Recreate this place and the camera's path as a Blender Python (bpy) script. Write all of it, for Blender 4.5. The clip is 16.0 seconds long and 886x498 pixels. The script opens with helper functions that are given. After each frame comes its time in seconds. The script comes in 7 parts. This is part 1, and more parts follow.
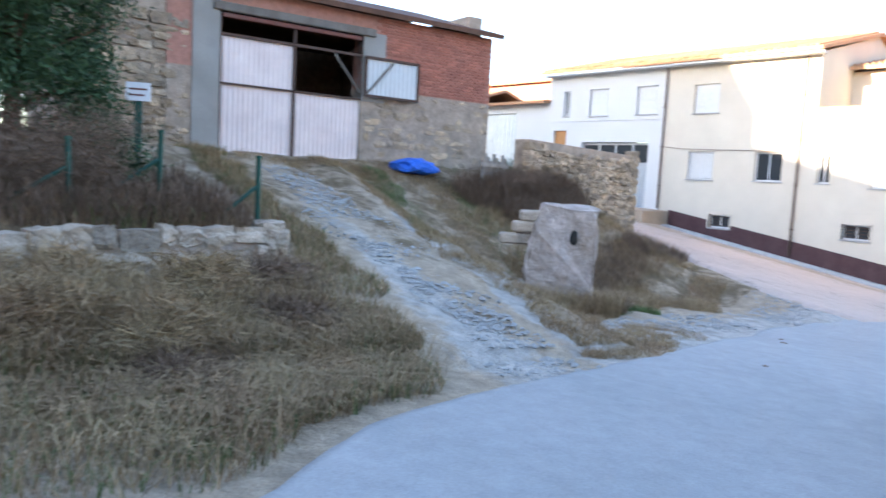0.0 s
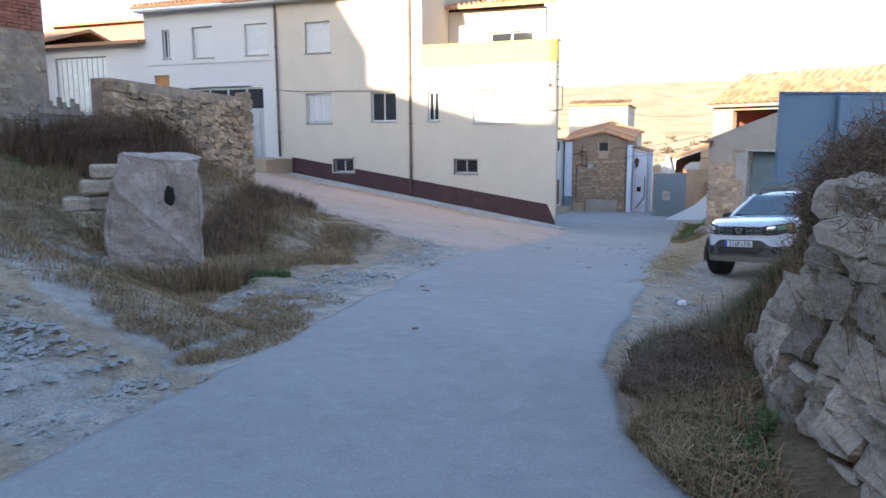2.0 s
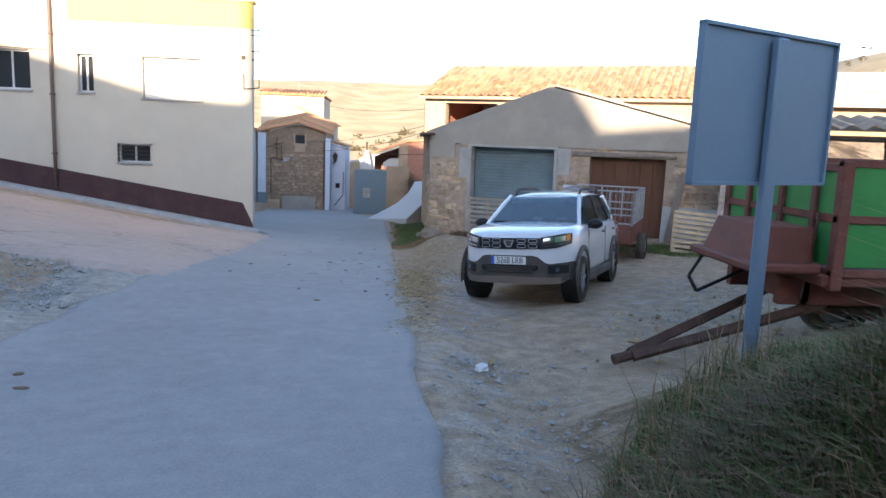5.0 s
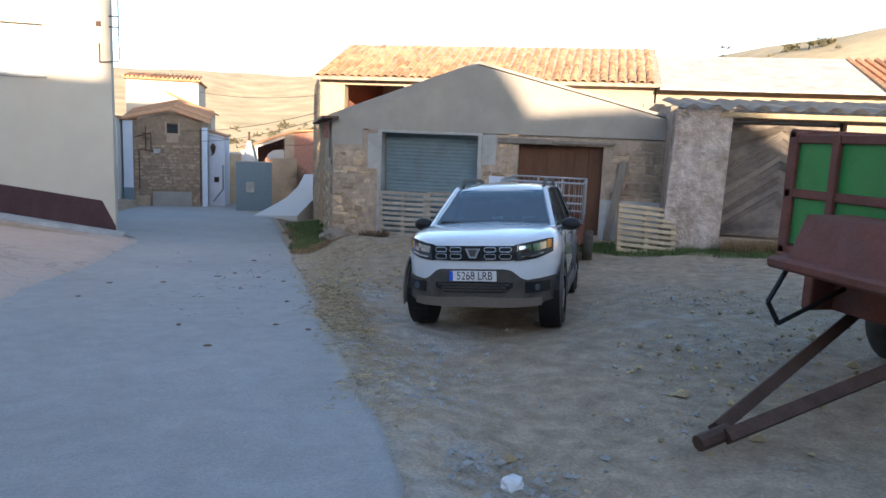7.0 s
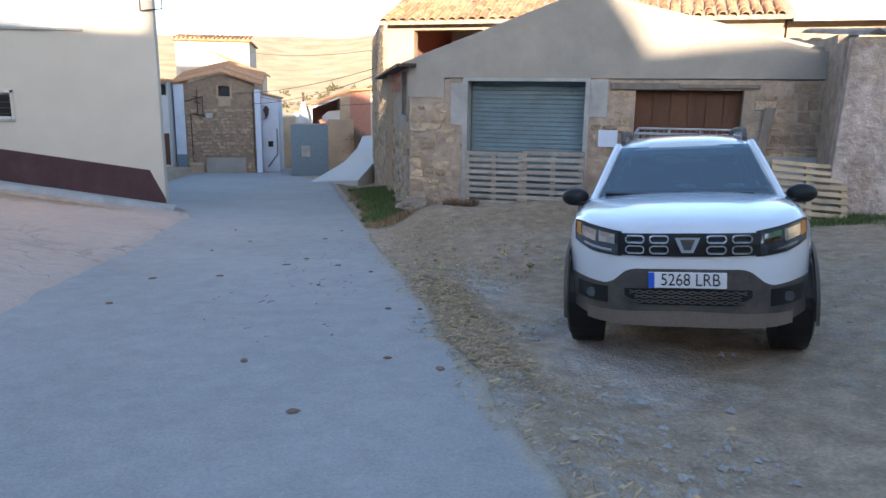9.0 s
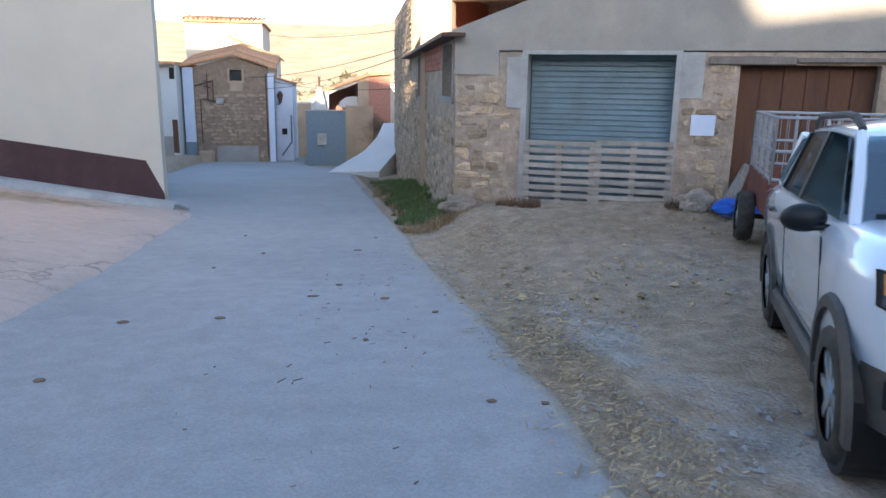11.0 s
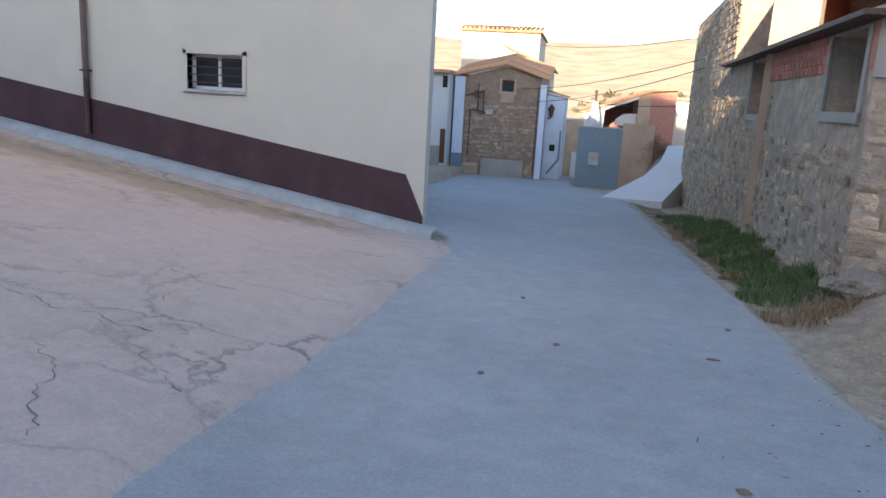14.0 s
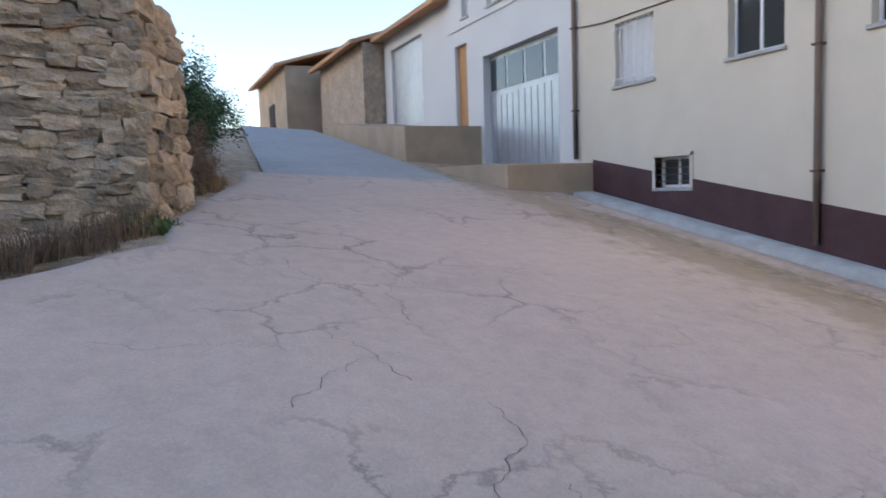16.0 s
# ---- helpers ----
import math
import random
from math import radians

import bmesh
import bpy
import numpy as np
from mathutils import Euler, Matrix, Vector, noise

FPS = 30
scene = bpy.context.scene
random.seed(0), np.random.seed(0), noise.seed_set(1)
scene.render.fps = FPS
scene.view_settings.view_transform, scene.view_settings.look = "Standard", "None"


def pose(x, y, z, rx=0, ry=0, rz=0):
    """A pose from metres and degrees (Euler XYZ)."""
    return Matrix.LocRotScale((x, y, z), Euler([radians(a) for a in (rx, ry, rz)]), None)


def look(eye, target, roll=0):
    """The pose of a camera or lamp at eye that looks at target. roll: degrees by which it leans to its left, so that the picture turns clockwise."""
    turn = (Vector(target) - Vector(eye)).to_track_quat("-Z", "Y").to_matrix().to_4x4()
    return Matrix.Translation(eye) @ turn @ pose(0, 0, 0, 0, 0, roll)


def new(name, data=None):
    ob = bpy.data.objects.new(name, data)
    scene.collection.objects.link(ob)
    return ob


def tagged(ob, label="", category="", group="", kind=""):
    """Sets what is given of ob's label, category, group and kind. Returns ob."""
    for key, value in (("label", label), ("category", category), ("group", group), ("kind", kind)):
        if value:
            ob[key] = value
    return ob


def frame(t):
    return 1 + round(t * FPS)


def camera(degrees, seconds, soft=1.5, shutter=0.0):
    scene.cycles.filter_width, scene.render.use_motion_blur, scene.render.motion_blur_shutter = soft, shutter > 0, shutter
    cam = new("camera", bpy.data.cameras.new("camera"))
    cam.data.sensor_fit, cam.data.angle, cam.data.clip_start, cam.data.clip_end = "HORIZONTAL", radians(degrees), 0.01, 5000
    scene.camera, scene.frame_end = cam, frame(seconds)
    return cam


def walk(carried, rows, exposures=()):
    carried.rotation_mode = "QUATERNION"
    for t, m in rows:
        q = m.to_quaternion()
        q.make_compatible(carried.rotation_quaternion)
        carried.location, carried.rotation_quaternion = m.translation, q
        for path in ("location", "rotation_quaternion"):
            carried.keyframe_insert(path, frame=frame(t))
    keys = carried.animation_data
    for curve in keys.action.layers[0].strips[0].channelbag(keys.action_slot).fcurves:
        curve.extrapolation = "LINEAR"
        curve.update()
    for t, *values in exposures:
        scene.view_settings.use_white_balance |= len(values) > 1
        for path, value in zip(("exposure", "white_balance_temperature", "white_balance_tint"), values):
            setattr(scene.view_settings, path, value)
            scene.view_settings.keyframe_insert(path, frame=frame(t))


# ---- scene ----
cam = camera(63.8, 16.0, soft=1.5, shutter=0.2)
PATH = [
    (0, (5.851, -28.169, 3.283), (4.366, -26.844, 3.087), 3.1),
    (0.5, (5.528, -27.715, 3.237), (4.415, -26.068, 3.016), 2.2),
    (1, (5.215, -27.169, 3.182), (4.201, -25.461, 2.943), 0.5),
    (1.5, (5.031, -26.699, 3.156), (4.196, -24.904, 2.874), -0.2),
    (2, (4.774, -26.054, 3.093), (4.118, -24.189, 2.793), -0.3),
    (2.5, (4.565, -25.462, 3.033), (4.101, -23.546, 2.698), 0.4),
    (3, (4.382, -24.797, 2.995), (4.049, -22.857, 2.64), 0.8),
    (3.5, (4.184, -24.181, 2.952), (3.943, -22.236, 2.552), 0.1),
    (4, (4.043, -23.47, 2.9), (3.962, -21.508, 2.524), 0.9),
    (4.5, (3.904, -22.791, 2.874), (3.958, -20.819, 2.546), 1.9),
    (5, (3.786, -22.075, 2.842), (3.972, -20.106, 2.543), 2.2),
    (7.5, (3.398, -18.759, 2.575), (3.919, -16.854, 2.256), 2.4),
    (8, (3.322, -18.076, 2.521), (3.693, -16.15, 2.128), 1.0),
    (10.5, (3.01, -14.934, 2.293), (3.376, -13.016, 1.863), 0.3),
    (11, (2.97, -14.273, 2.237), (3.303, -12.352, 1.789), 0.9),
    (11.5, (2.89, -13.655, 2.178), (3.176, -11.739, 1.68), 1.9),
    (12, (2.783, -13.046, 2.124), (2.976, -11.127, 1.597), 2.8),
    (12.5, (2.626, -12.463, 2.096), (2.592, -10.529, 1.588), 2.9),
    (13, (2.478, -11.856, 2.069), (2.177, -9.935, 1.605), 1.6),
    (13.5, (2.374, -11.264, 2.04), (2.031, -9.344, 1.597), 2.4),
    (14, (2.246, -10.672, 2.005), (1.904, -8.748, 1.58), 3.2),
    (14.5, (2.036, -10.109, 1.993), (1.42, -8.25, 1.589), 2.1),
    (15, (1.778, -9.623, 2.014), (0.676, -7.998, 1.638), -1.0),
    (15.5, (1.595, -9.164, 2.048), (-0.002, -8.001, 1.74), -2.7),
    (16, (1.34, -8.581, 2.016), (-0.498, -7.812, 1.842), -1.9),
]
walk(cam, [(t, look(eye, target, roll)) for t, eye, target, roll in PATH],
     exposures=[(0, 2.75, 6050, 15), (0.5, 2.3, 6050, 15), (1, 1.95, 6050, 15), (3.5, 1.9, 6050, 15), (7.5, 1.65, 6200, 12), (8.2, 1.7, 6150, 12), (11, 2.0, 5950, 13), (13, 1.9, 5950, 13), (14.5, 1.78, 6050, 14), (16, 1.8, 6200, 16)])

# world, sun and exposure
SUN_EL, SUN_AZ = radians(12.0), radians(8.0)
world = bpy.data.worlds.new("world")
scene.world = world
world.use_nodes = True
wn = world.node_tree.nodes
sky = wn.new("ShaderNodeTexSky")
sky.sky_type = "NISHITA"
sky.sun_disc = False
sky.sun_elevation = SUN_EL
sky.sun_rotation = radians(188)
sky.altitude = 900
sky.air_density, sky.dust_density, sky.ozone_density = 1.0, 1.6, 1.0
wn["Background"].inputs["Strength"].default_value = 0.15
world.node_tree.links.new(sky.outputs[0], wn["Background"].inputs["Color"])
sun = bpy.data.lights.new("sun", "SUN")
sun.energy, sun.angle, sun.color = 5.0, radians(0.5), (1.0, 0.80, 0.55)
sun_ob = new("sun", sun)
sun_ob.matrix_world = look((-math.cos(SUN_EL) * math.sin(SUN_AZ), -math.cos(SUN_EL) * math.cos(SUN_AZ), math.sin(SUN_EL)), (0, 0, 0))
sun_ob.location = (0, -60, 40)


# materials
def mat(name, base, rough=0.85, metal=0.0, var=0.25, scale=6.0, fine=60.0, bump=0.25, bump_scale=40.0, second=None,
        second_scale=1.2, second_amt=0.5, per_object=0.0, island=0.0, spec=0.3, stretch=(1, 1, 1), coat=0.0, bump_dist=0.02, mask=None, speck=0.0, speck_scale=120.0, cracks=0.0):
    m = bpy.data.materials.new(name)
    m.use_nodes = True
    nt = m.node_tree
    n, l = nt.nodes, nt.links
    p = n["Principled BSDF"]
    p.inputs["Roughness"].default_value = rough
    p.inputs["Metallic"].default_value = metal
    p.inputs["Specular IOR Level"].default_value = spec
    p.inputs["Coat Weight"].default_value = coat
    geo = n.new("ShaderNodeNewGeometry")
    mp = n.new("ShaderNodeMapping")
    mp.inputs["Scale"].default_value = stretch
    l.new(geo.outputs["Position"], mp.inputs["Vector"])

    def noise_tex(s, detail=5.0, r=0.6):
        t = n.new("ShaderNodeTexNoise")
        t.inputs["Scale"].default_value = s
        t.inputs["Detail"].default_value = detail
        t.inputs["Roughness"].default_value = r
        l.new(mp.outputs[0], t.inputs["Vector"])
        return t

    def mix(a, b, fac, mode="MIX"):
        x = n.new("ShaderNodeMix")
        x.data_type, x.blend_type = "RGBA", mode
        for sock, v in ((x.inputs[6], a), (x.inputs[7], b), (x.inputs[0], fac)):
            if isinstance(v, (tuple, float, int)):
                sock.default_value = (*v, 1) if isinstance(v, tuple) else v
            else:
                l.new(v, sock)
        return x.outputs[2]

    def ramp(src, lo, hi, a, b):
        r = n.new("ShaderNodeMapRange")
        r.inputs[1].default_value, r.inputs[2].default_value = lo, hi
        r.inputs[3].default_value, r.inputs[4].default_value = a, b
        l.new(src, r.inputs[0])
        return r.outputs[0]

    col = base
    if second:
        t2 = noise_tex(second_scale, 6.0, 0.65)
        col = mix(base, second, ramp(t2.outputs[0], 0.5 - 0.3 * (1.1 - second_amt), 0.75, 0.0, 1.0))
    for attr, tone in (mask or ()):
        at = n.new("ShaderNodeAttribute")
        at.attribute_name = attr
        tn = noise_tex(2.2, 8.0, 0.7)
        ad = n.new("ShaderNodeMath")
        ad.operation = "ADD"
        l.new(at.outputs["Fac"], ad.inputs[0])
        l.new(tn.outputs[0], ad.inputs[1])
        col = mix(col, tone, ramp(ad.outputs[0], 0.92, 1.12, 0.0, 1.0))
    t1 = noise_tex(scale)
    t3 = noise_tex(fine, 3.0)
    g1 = ramp(t1.outputs[0], 0.25, 0.75, 1 - var, 1 + var)
    g3 = ramp(t3.outputs[0], 0.25, 0.75, 1 - var * 0.7, 1 + var * 0.7)
    mul = n.new("ShaderNodeMath")
    mul.operation = "MULTIPLY"
    l.new(g1, mul.inputs[0])
    l.new(g3, mul.inputs[1])
    last = mul.outputs[0]
    if per_object or island:
        src = n.new("ShaderNodeObjectInfo").outputs["Random"] if per_object else geo.outputs["Random Per Island"]
        amt = per_object or island
        m2 = n.new("ShaderNodeMath")
        m2.operation = "MULTIPLY"
        l.new(last, m2.inputs[0])
        l.new(ramp(src, 0, 1, 1 - amt, 1 + amt), m2.inputs[1])
        last = m2.outputs[0]
    comb = n.new("ShaderNodeCombineColor")
    for i in range(3):
        l.new(last, comb.inputs[i])
    col = mix(col, comb.outputs[0], 1.0, "MULTIPLY")
    if speck:
        ts = n.new("ShaderNodeTexVoronoi")
        ts.inputs["Scale"].default_value = speck_scale
        l.new(mp.outputs[0], ts.inputs["Vector"])
        sep = n.new("ShaderNodeSeparateColor")
        l.new(ts.outputs["Color"], sep.inputs[0])
        sp = n.new("ShaderNodeCombineColor")
        for i in range(3):
            l.new(ramp(sep.outputs[0], 0, 1, 1 - speck, 1 + speck), sp.inputs[i])
        col = mix(col, sp.outputs[0], 1.0, "MULTIPLY")
        stain = noise_tex(1.6, 9.0, 0.78)
        col = mix(col, (0.17, 0.15, 0.13), ramp(stain.outputs[0], 0.66, 0.76, 0.0, 0.55))
        pale = noise_tex(2.3, 8.0, 0.75)
        col = mix(col, (0.50, 0.48, 0.45), ramp(pale.outputs[0], 0.60, 0.78, 0.0, 0.5))
    if cracks:
        wob = noise_tex(3.0, 6.0, 0.7)
        vec = n.new("ShaderNodeVectorMath")
        vec.operation = "SCALE"
        l.new(wob.outputs[1], vec.inputs[0])
        vec.inputs[3].default_value = 0.55
        vadd = n.new("ShaderNodeVectorMath")
        l.new(mp.outputs[0], vadd.inputs[0])
        l.new(vec.outputs[0], vadd.inputs[1])
        vo = n.new("ShaderNodeTexVoronoi")
        vo.feature = "DISTANCE_TO_EDGE"
        vo.inputs["Scale"].default_value = cracks
        l.new(vadd.outputs[0], vo.inputs["Vector"])
        where = noise_tex(0.55, 3.0, 0.6)
        wide = ramp(where.outputs[0], 0.45, 0.66, 0.0, 0.9)
        line_f = ramp(vo.outputs["Distance"], 0.0, 0.028, 1.0, 0.0)
        mm = n.new("ShaderNodeMath")
        mm.operation = "MULTIPLY"
        l.new(line_f, mm.inputs[0])
        l.new(wide, mm.inputs[1])
        col = mix(col, (0.17, 0.14, 0.115), mm.outputs[0])
    l.new(col, p.inputs["Base Color"])
    if bump:
        tb = noise_tex(bump_scale, 4.0)
        b = n.new("ShaderNodeBump")
        b.inputs["Strength"].default_value = bump
        b.inputs["Distance"].default_value = bump_dist
        l.new(tb.outputs[0], b.inputs["Height"])
        l.new(b.outputs[0], p.inputs["Normal"])
    return m


def glass_mat(name, tint=(0.03, 0.035, 0.04)):
    m = bpy.data.materials.new(name)
    m.use_nodes = True
    p = m.node_tree.nodes["Principled BSDF"]
    p.inputs["Base Color"].default_value = (*tint, 1)
    p.inputs["Roughness"].default_value = 0.05
    p.inputs["Specular IOR Level"].default_value = 0.6
    return m


def clear_glass(name, tint):
    """Tinted pane: clear, with a share of sky gloss."""
    m = bpy.data.materials.new(name)
    m.use_nodes = True
    n, l = m.node_tree.nodes, m.node_tree.links
    n.remove(n["Principled BSDF"])
    tr, gl, mx = n.new("ShaderNodeBsdfTransparent"), n.new("ShaderNodeBsdfGlossy"), n.new("ShaderNodeMixShader")
    tr.inputs[0].default_value = (*tint, 1)
    gl.inputs["Roughness"].default_value = 0.04
    mx.inputs[0].default_value = 0.24
    l.new(tr.outputs[0], mx.inputs[1])
    l.new(gl.outputs[0], mx.inputs[2])
    l.new(mx.outputs[0], n["Material Output"].inputs[0])
    return m


M = dict(
    asphalt=mat("asphalt", (0.365, 0.355, 0.345), 0.92, var=0.10, scale=5, fine=45, bump=0.5, bump_scale=120, bump_dist=0.01, second=(0.30, 0.295, 0.285), second_scale=0.45, second_amt=0.4, speck=0.09, speck_scale=110, mask=(("dust", (0.38, 0.33, 0.265)),)),
    concrete=mat("lane_concrete", (0.52, 0.405, 0.335), 0.9, var=0.09, scale=6, fine=45, bump=0.45, bump_scale=70, bump_dist=0.01, second=(0.42, 0.335, 0.28), second_scale=0.5, second_amt=0.4, speck=0.05, speck_scale=70, cracks=0.95, mask=(("dirt", (0.36, 0.275, 0.195)),)),
    cement=mat("cement", (0.36, 0.34, 0.31), 0.9, var=0.2, scale=3, second=(0.25, 0.23, 0.2), second_scale=1.5),
    earth=mat("earth", (0.40, 0.305, 0.21), 0.97, var=0.34, scale=5, fine=45, bump=1.0, bump_scale=26, bump_dist=0.05, second=(0.42, 0.335, 0.245), second_scale=0.9, second_amt=0.5, mask=(("grassy", (0.175, 0.125, 0.07)), ("chalk", (0.44, 0.40, 0.35)))),
    chalk=mat("chalky_track", (0.44, 0.42, 0.385), 0.97, var=0.28, scale=2.0, fine=30, bump=0.9, bump_scale=14, second=(0.25, 0.215, 0.17), second_scale=1.1, second_amt=0.35),
    hill=mat("dry_hill", (0.56, 0.43, 0.27), 0.95, var=0.16, scale=0.03, fine=0.3, bump=0.0, second=(0.30, 0.245, 0.14), second_scale=0.02, second_amt=0.3),
    cream=mat("cream_render", (0.60, 0.535, 0.435), 0.88, var=0.05, scale=1.2, fine=80, bump=0.12, bump_scale=150, second=(0.54, 0.48, 0.39), second_scale=0.5, second_amt=0.3),
    white=mat("white_render", (0.62, 0.61, 0.59), 0.88, var=0.06, scale=1.2, fine=80, bump=0.12, bump_scale=150, second=(0.54, 0.53, 0.51), second_scale=0.6, second_amt=0.3),
    maroon=mat("maroon_paint", (0.060, 0.026, 0.028), 0.6, var=0.12, scale=3, bump=0.1, second=(0.085, 0.045, 0.045), second_scale=2),
    yellow=mat("yellow_band", (0.78, 0.55, 0.15), 0.85, var=0.08, scale=2, bump=0.1),
    grey_render=mat("grey_cement_render", (0.36, 0.32, 0.27), 0.92, var=0.12, scale=1.5, bump=0.2, second=(0.27, 0.25, 0.225), second_scale=0.9),
    mortar=mat("lime_mortar", (0.44, 0.335, 0.25), 0.95, var=0.3, scale=6, bump=0.9, bump_scale=20, bump_dist=0.025, second=(0.28, 0.23, 0.18), second_scale=2),
    stone=mat("rubble_stone", (0.51, 0.365, 0.225), 0.93, var=0.28, scale=7, bump=1.0, bump_scale=24, bump_dist=0.04, second=(0.30, 0.25, 0.20), second_scale=3, per_object=0.38),
    greystone=mat("grey_stone", (0.50, 0.40, 0.30), 0.93, var=0.32, scale=5, fine=35, bump=1.0, bump_scale=16, bump_dist=0.05, second=(0.30, 0.25, 0.20), second_scale=2.5, per_object=0.36),
    brick=mat("red_brick", (0.42, 0.155, 0.10), 0.9, var=0.2, scale=8, bump=0.4, second=(0.34, 0.15, 0.11), second_scale=2, per_object=0.2),
    brickwall=mat("brick_joints", (0.41, 0.20, 0.145), 0.92, var=0.2, scale=8, bump=0.4),
    tile=mat("clay_tile", (0.48, 0.215, 0.105), 0.88, var=0.25, scale=6, bump=0.3, second=(0.42, 0.29, 0.17), second_scale=2.5, per_object=0.28),
    tile_stuff=mat("clay_tile_joined", (0.48, 0.215, 0.105), 0.88, var=0.25, scale=6, bump=0.3, second=(0.42, 0.29, 0.17), second_scale=2.5, island=0.28),
    galv=mat("galvanised_sheet", (0.42, 0.44, 0.46), 0.45, 0.7, var=0.12, scale=3, bump=0.05),
    shutter=mat("steel_shutter", (0.19, 0.27, 0.31), 0.5, 0.25, var=0.15, scale=2, bump=0.05, second=(0.15, 0.18, 0.185), second_scale=1.5),
    pinkdoor=mat("faded_sheet_door", (0.86, 0.73, 0.67), 0.6, 0.0, var=0.07, scale=2, bump=0.05, second=(0.72, 0.58, 0.53), second_scale=1.5, second_amt=0.3),
    darkmetal=mat("rusty_brown_metal", (0.10, 0.06, 0.045), 0.7, 0.3, var=0.25, scale=8, bump=0.2),
    pipe=mat("brown_pipe", (0.16, 0.11, 0.085), 0.5, 0.1, var=0.12, scale=4, bump=0.0),
    alu=mat("white_aluminium", (0.62, 0.62, 0.62), 0.4, 0.1, var=0.05, bump=0.0),
    blind=mat("window_blind", (0.62, 0.62, 0.60), 0.6, var=0.05, bump=0.0),
    # near-black colour painted in for the unlit depth of openings
    dark=mat("painted_opening_shade", (0.025, 0.023, 0.02), 0.9, var=0.2, bump=0.0),
    wood=mat("weathered_wood", (0.20, 0.165, 0.13), 0.85, var=0.25, scale=4, fine=50, bump=0.4, stretch=(1, 1, 0.2), per_object=0.25, second=(0.27, 0.24, 0.21), second_scale=3),
    brownwood=mat("brown_wood_door", (0.115, 0.055, 0.032), 0.75, var=0.25, scale=5, bump=0.3, stretch=(1, 1, 0.15)),
    paleWood=mat("pale_pallet_wood", (0.40, 0.31, 0.20), 0.85, var=0.2, scale=5, fine=60, bump=0.3, per_object=0.15),
    orangewood=mat("varnished_wood", (0.38, 0.18, 0.06), 0.5, var=0.15, scale=5, bump=0.1),
    carwhite=mat("white_car_paint", (0.72, 0.76, 0.81), 0.22, var=0.02, bump=0.0, coat=1.0, spec=0.6, second=(0.66, 0.67, 0.68), second_scale=3, second_amt=0.2),
    skid=mat("dusty_plastic", (0.20, 0.16, 0.125), 0.75, var=0.2, scale=8, bump=0.05, second=(0.12, 0.10, 0.085), second_scale=4),
    seat=mat("dark_seat_cloth", (0.03, 0.032, 0.035), 0.9, var=0.2, scale=20, bump=0.1),
    orange=mat("orange_indicator", (0.65, 0.24, 0.03), 0.2, var=0.05, bump=0.0, spec=0.6),
    limewash=mat("flaking_limewash", (0.52, 0.44, 0.39), 0.95, var=0.28, scale=5, bump=1.0, bump_scale=9, bump_dist=0.06, second=(0.29, 0.215, 0.155), second_scale=3.2, second_amt=0.6),
    gatewood=mat("old_gate_boards", (0.13, 0.11, 0.10), 0.85, var=0.3, scale=4, fine=50, bump=0.5, second=(0.21, 0.175, 0.145), second_scale=2.5, per_object=0.3),
    stone_stuff=mat("rubble_stone_joined", (0.47, 0.345, 0.225), 0.93, var=0.28, scale=7, bump=1.0, bump_scale=24, bump_dist=0.04, second=(0.31, 0.25, 0.20), second_scale=3, island=0.32),
    masonry=mat("ochre_masonry", (0.36, 0.265, 0.185), 0.95, var=0.25, scale=5, bump=0.7, bump_scale=16, second=(0.27, 0.20, 0.15), second_scale=1.2, per_object=0.22),
    scrub=mat("dry_scrub", (0.10, 0.085, 0.045), 0.9, var=0.2, bump=0.0, island=0.4),
    carplastic=mat("grey_car_plastic", (0.055, 0.053, 0.05), 0.65, var=0.15, scale=8, bump=0.05, second=(0.13, 0.11, 0.09), second_scale=2.5),
    black=mat("black_plastic", (0.015, 0.015, 0.016), 0.45, var=0.1, bump=0.0),
    rubber=mat("tyre_rubber", (0.035, 0.033, 0.031), 0.85, var=0.2, scale=10, bump=0.2, second=(0.10, 0.085, 0.065), second_scale=6),
    chrome=mat("chrome", (0.75, 0.75, 0.76), 0.15, 1.0, var=0.0, bump=0.0),
    lamp=mat("headlight_glass", (0.10, 0.115, 0.13), 0.06, 0.5, var=0.3, scale=20, bump=0.0, spec=0.8),
    glass=glass_mat("window_glass"),
    carglass=clear_glass("car_glass", (0.42, 0.55, 0.60)),
    green=mat("green_sheet", (0.045, 0.28, 0.065), 0.5, var=0.12, scale=3, bump=0.05, second=(0.06, 0.22, 0.07), second_scale=2),
    rustred=mat("red_oxide_steel", (0.22, 0.075, 0.055), 0.7, 0.2, var=0.25, scale=8, bump=0.2, second=(0.13, 0.07, 0.055), second_scale=4),
    signback=mat("sign_back_grey", (0.20, 0.29, 0.39), 0.45, 0.3, var=0.05, scale=2, bump=0.0),
    greenpaint=mat("green_painted_post", (0.02, 0.075, 0.055), 0.5, 0.2, var=0.2, bump=0.05),
    blue=mat("blue_tarp", (0.03, 0.13, 0.55), 0.5, var=0.2, scale=8, bump=0.3),
    litter=mat("white_litter", (0.75, 0.75, 0.75), 0.7, var=0.05, bump=0.1),
    drygrass=mat("dry_grass", (0.34, 0.25, 0.135), 0.9, var=0.2, bump=0.0, island=0.45, second=(0.26, 0.16, 0.09), second_scale=1.5),
    greengrass=mat("green_grass", (0.10, 0.14, 0.045), 0.85, var=0.2, bump=0.0, island=0.4),
    browntwig=mat("brown_twigs", (0.18, 0.12, 0.08), 0.9, var=0.2, bump=0.0, island=0.45),
    straw=mat("straw", (0.44, 0.33, 0.185), 0.9, var=0.2, bump=0.0, island=0.4),
    leaf=mat("dark_leaf", (0.045, 0.085, 0.035), 0.7, var=0.2, bump=0.0, island=0.45),
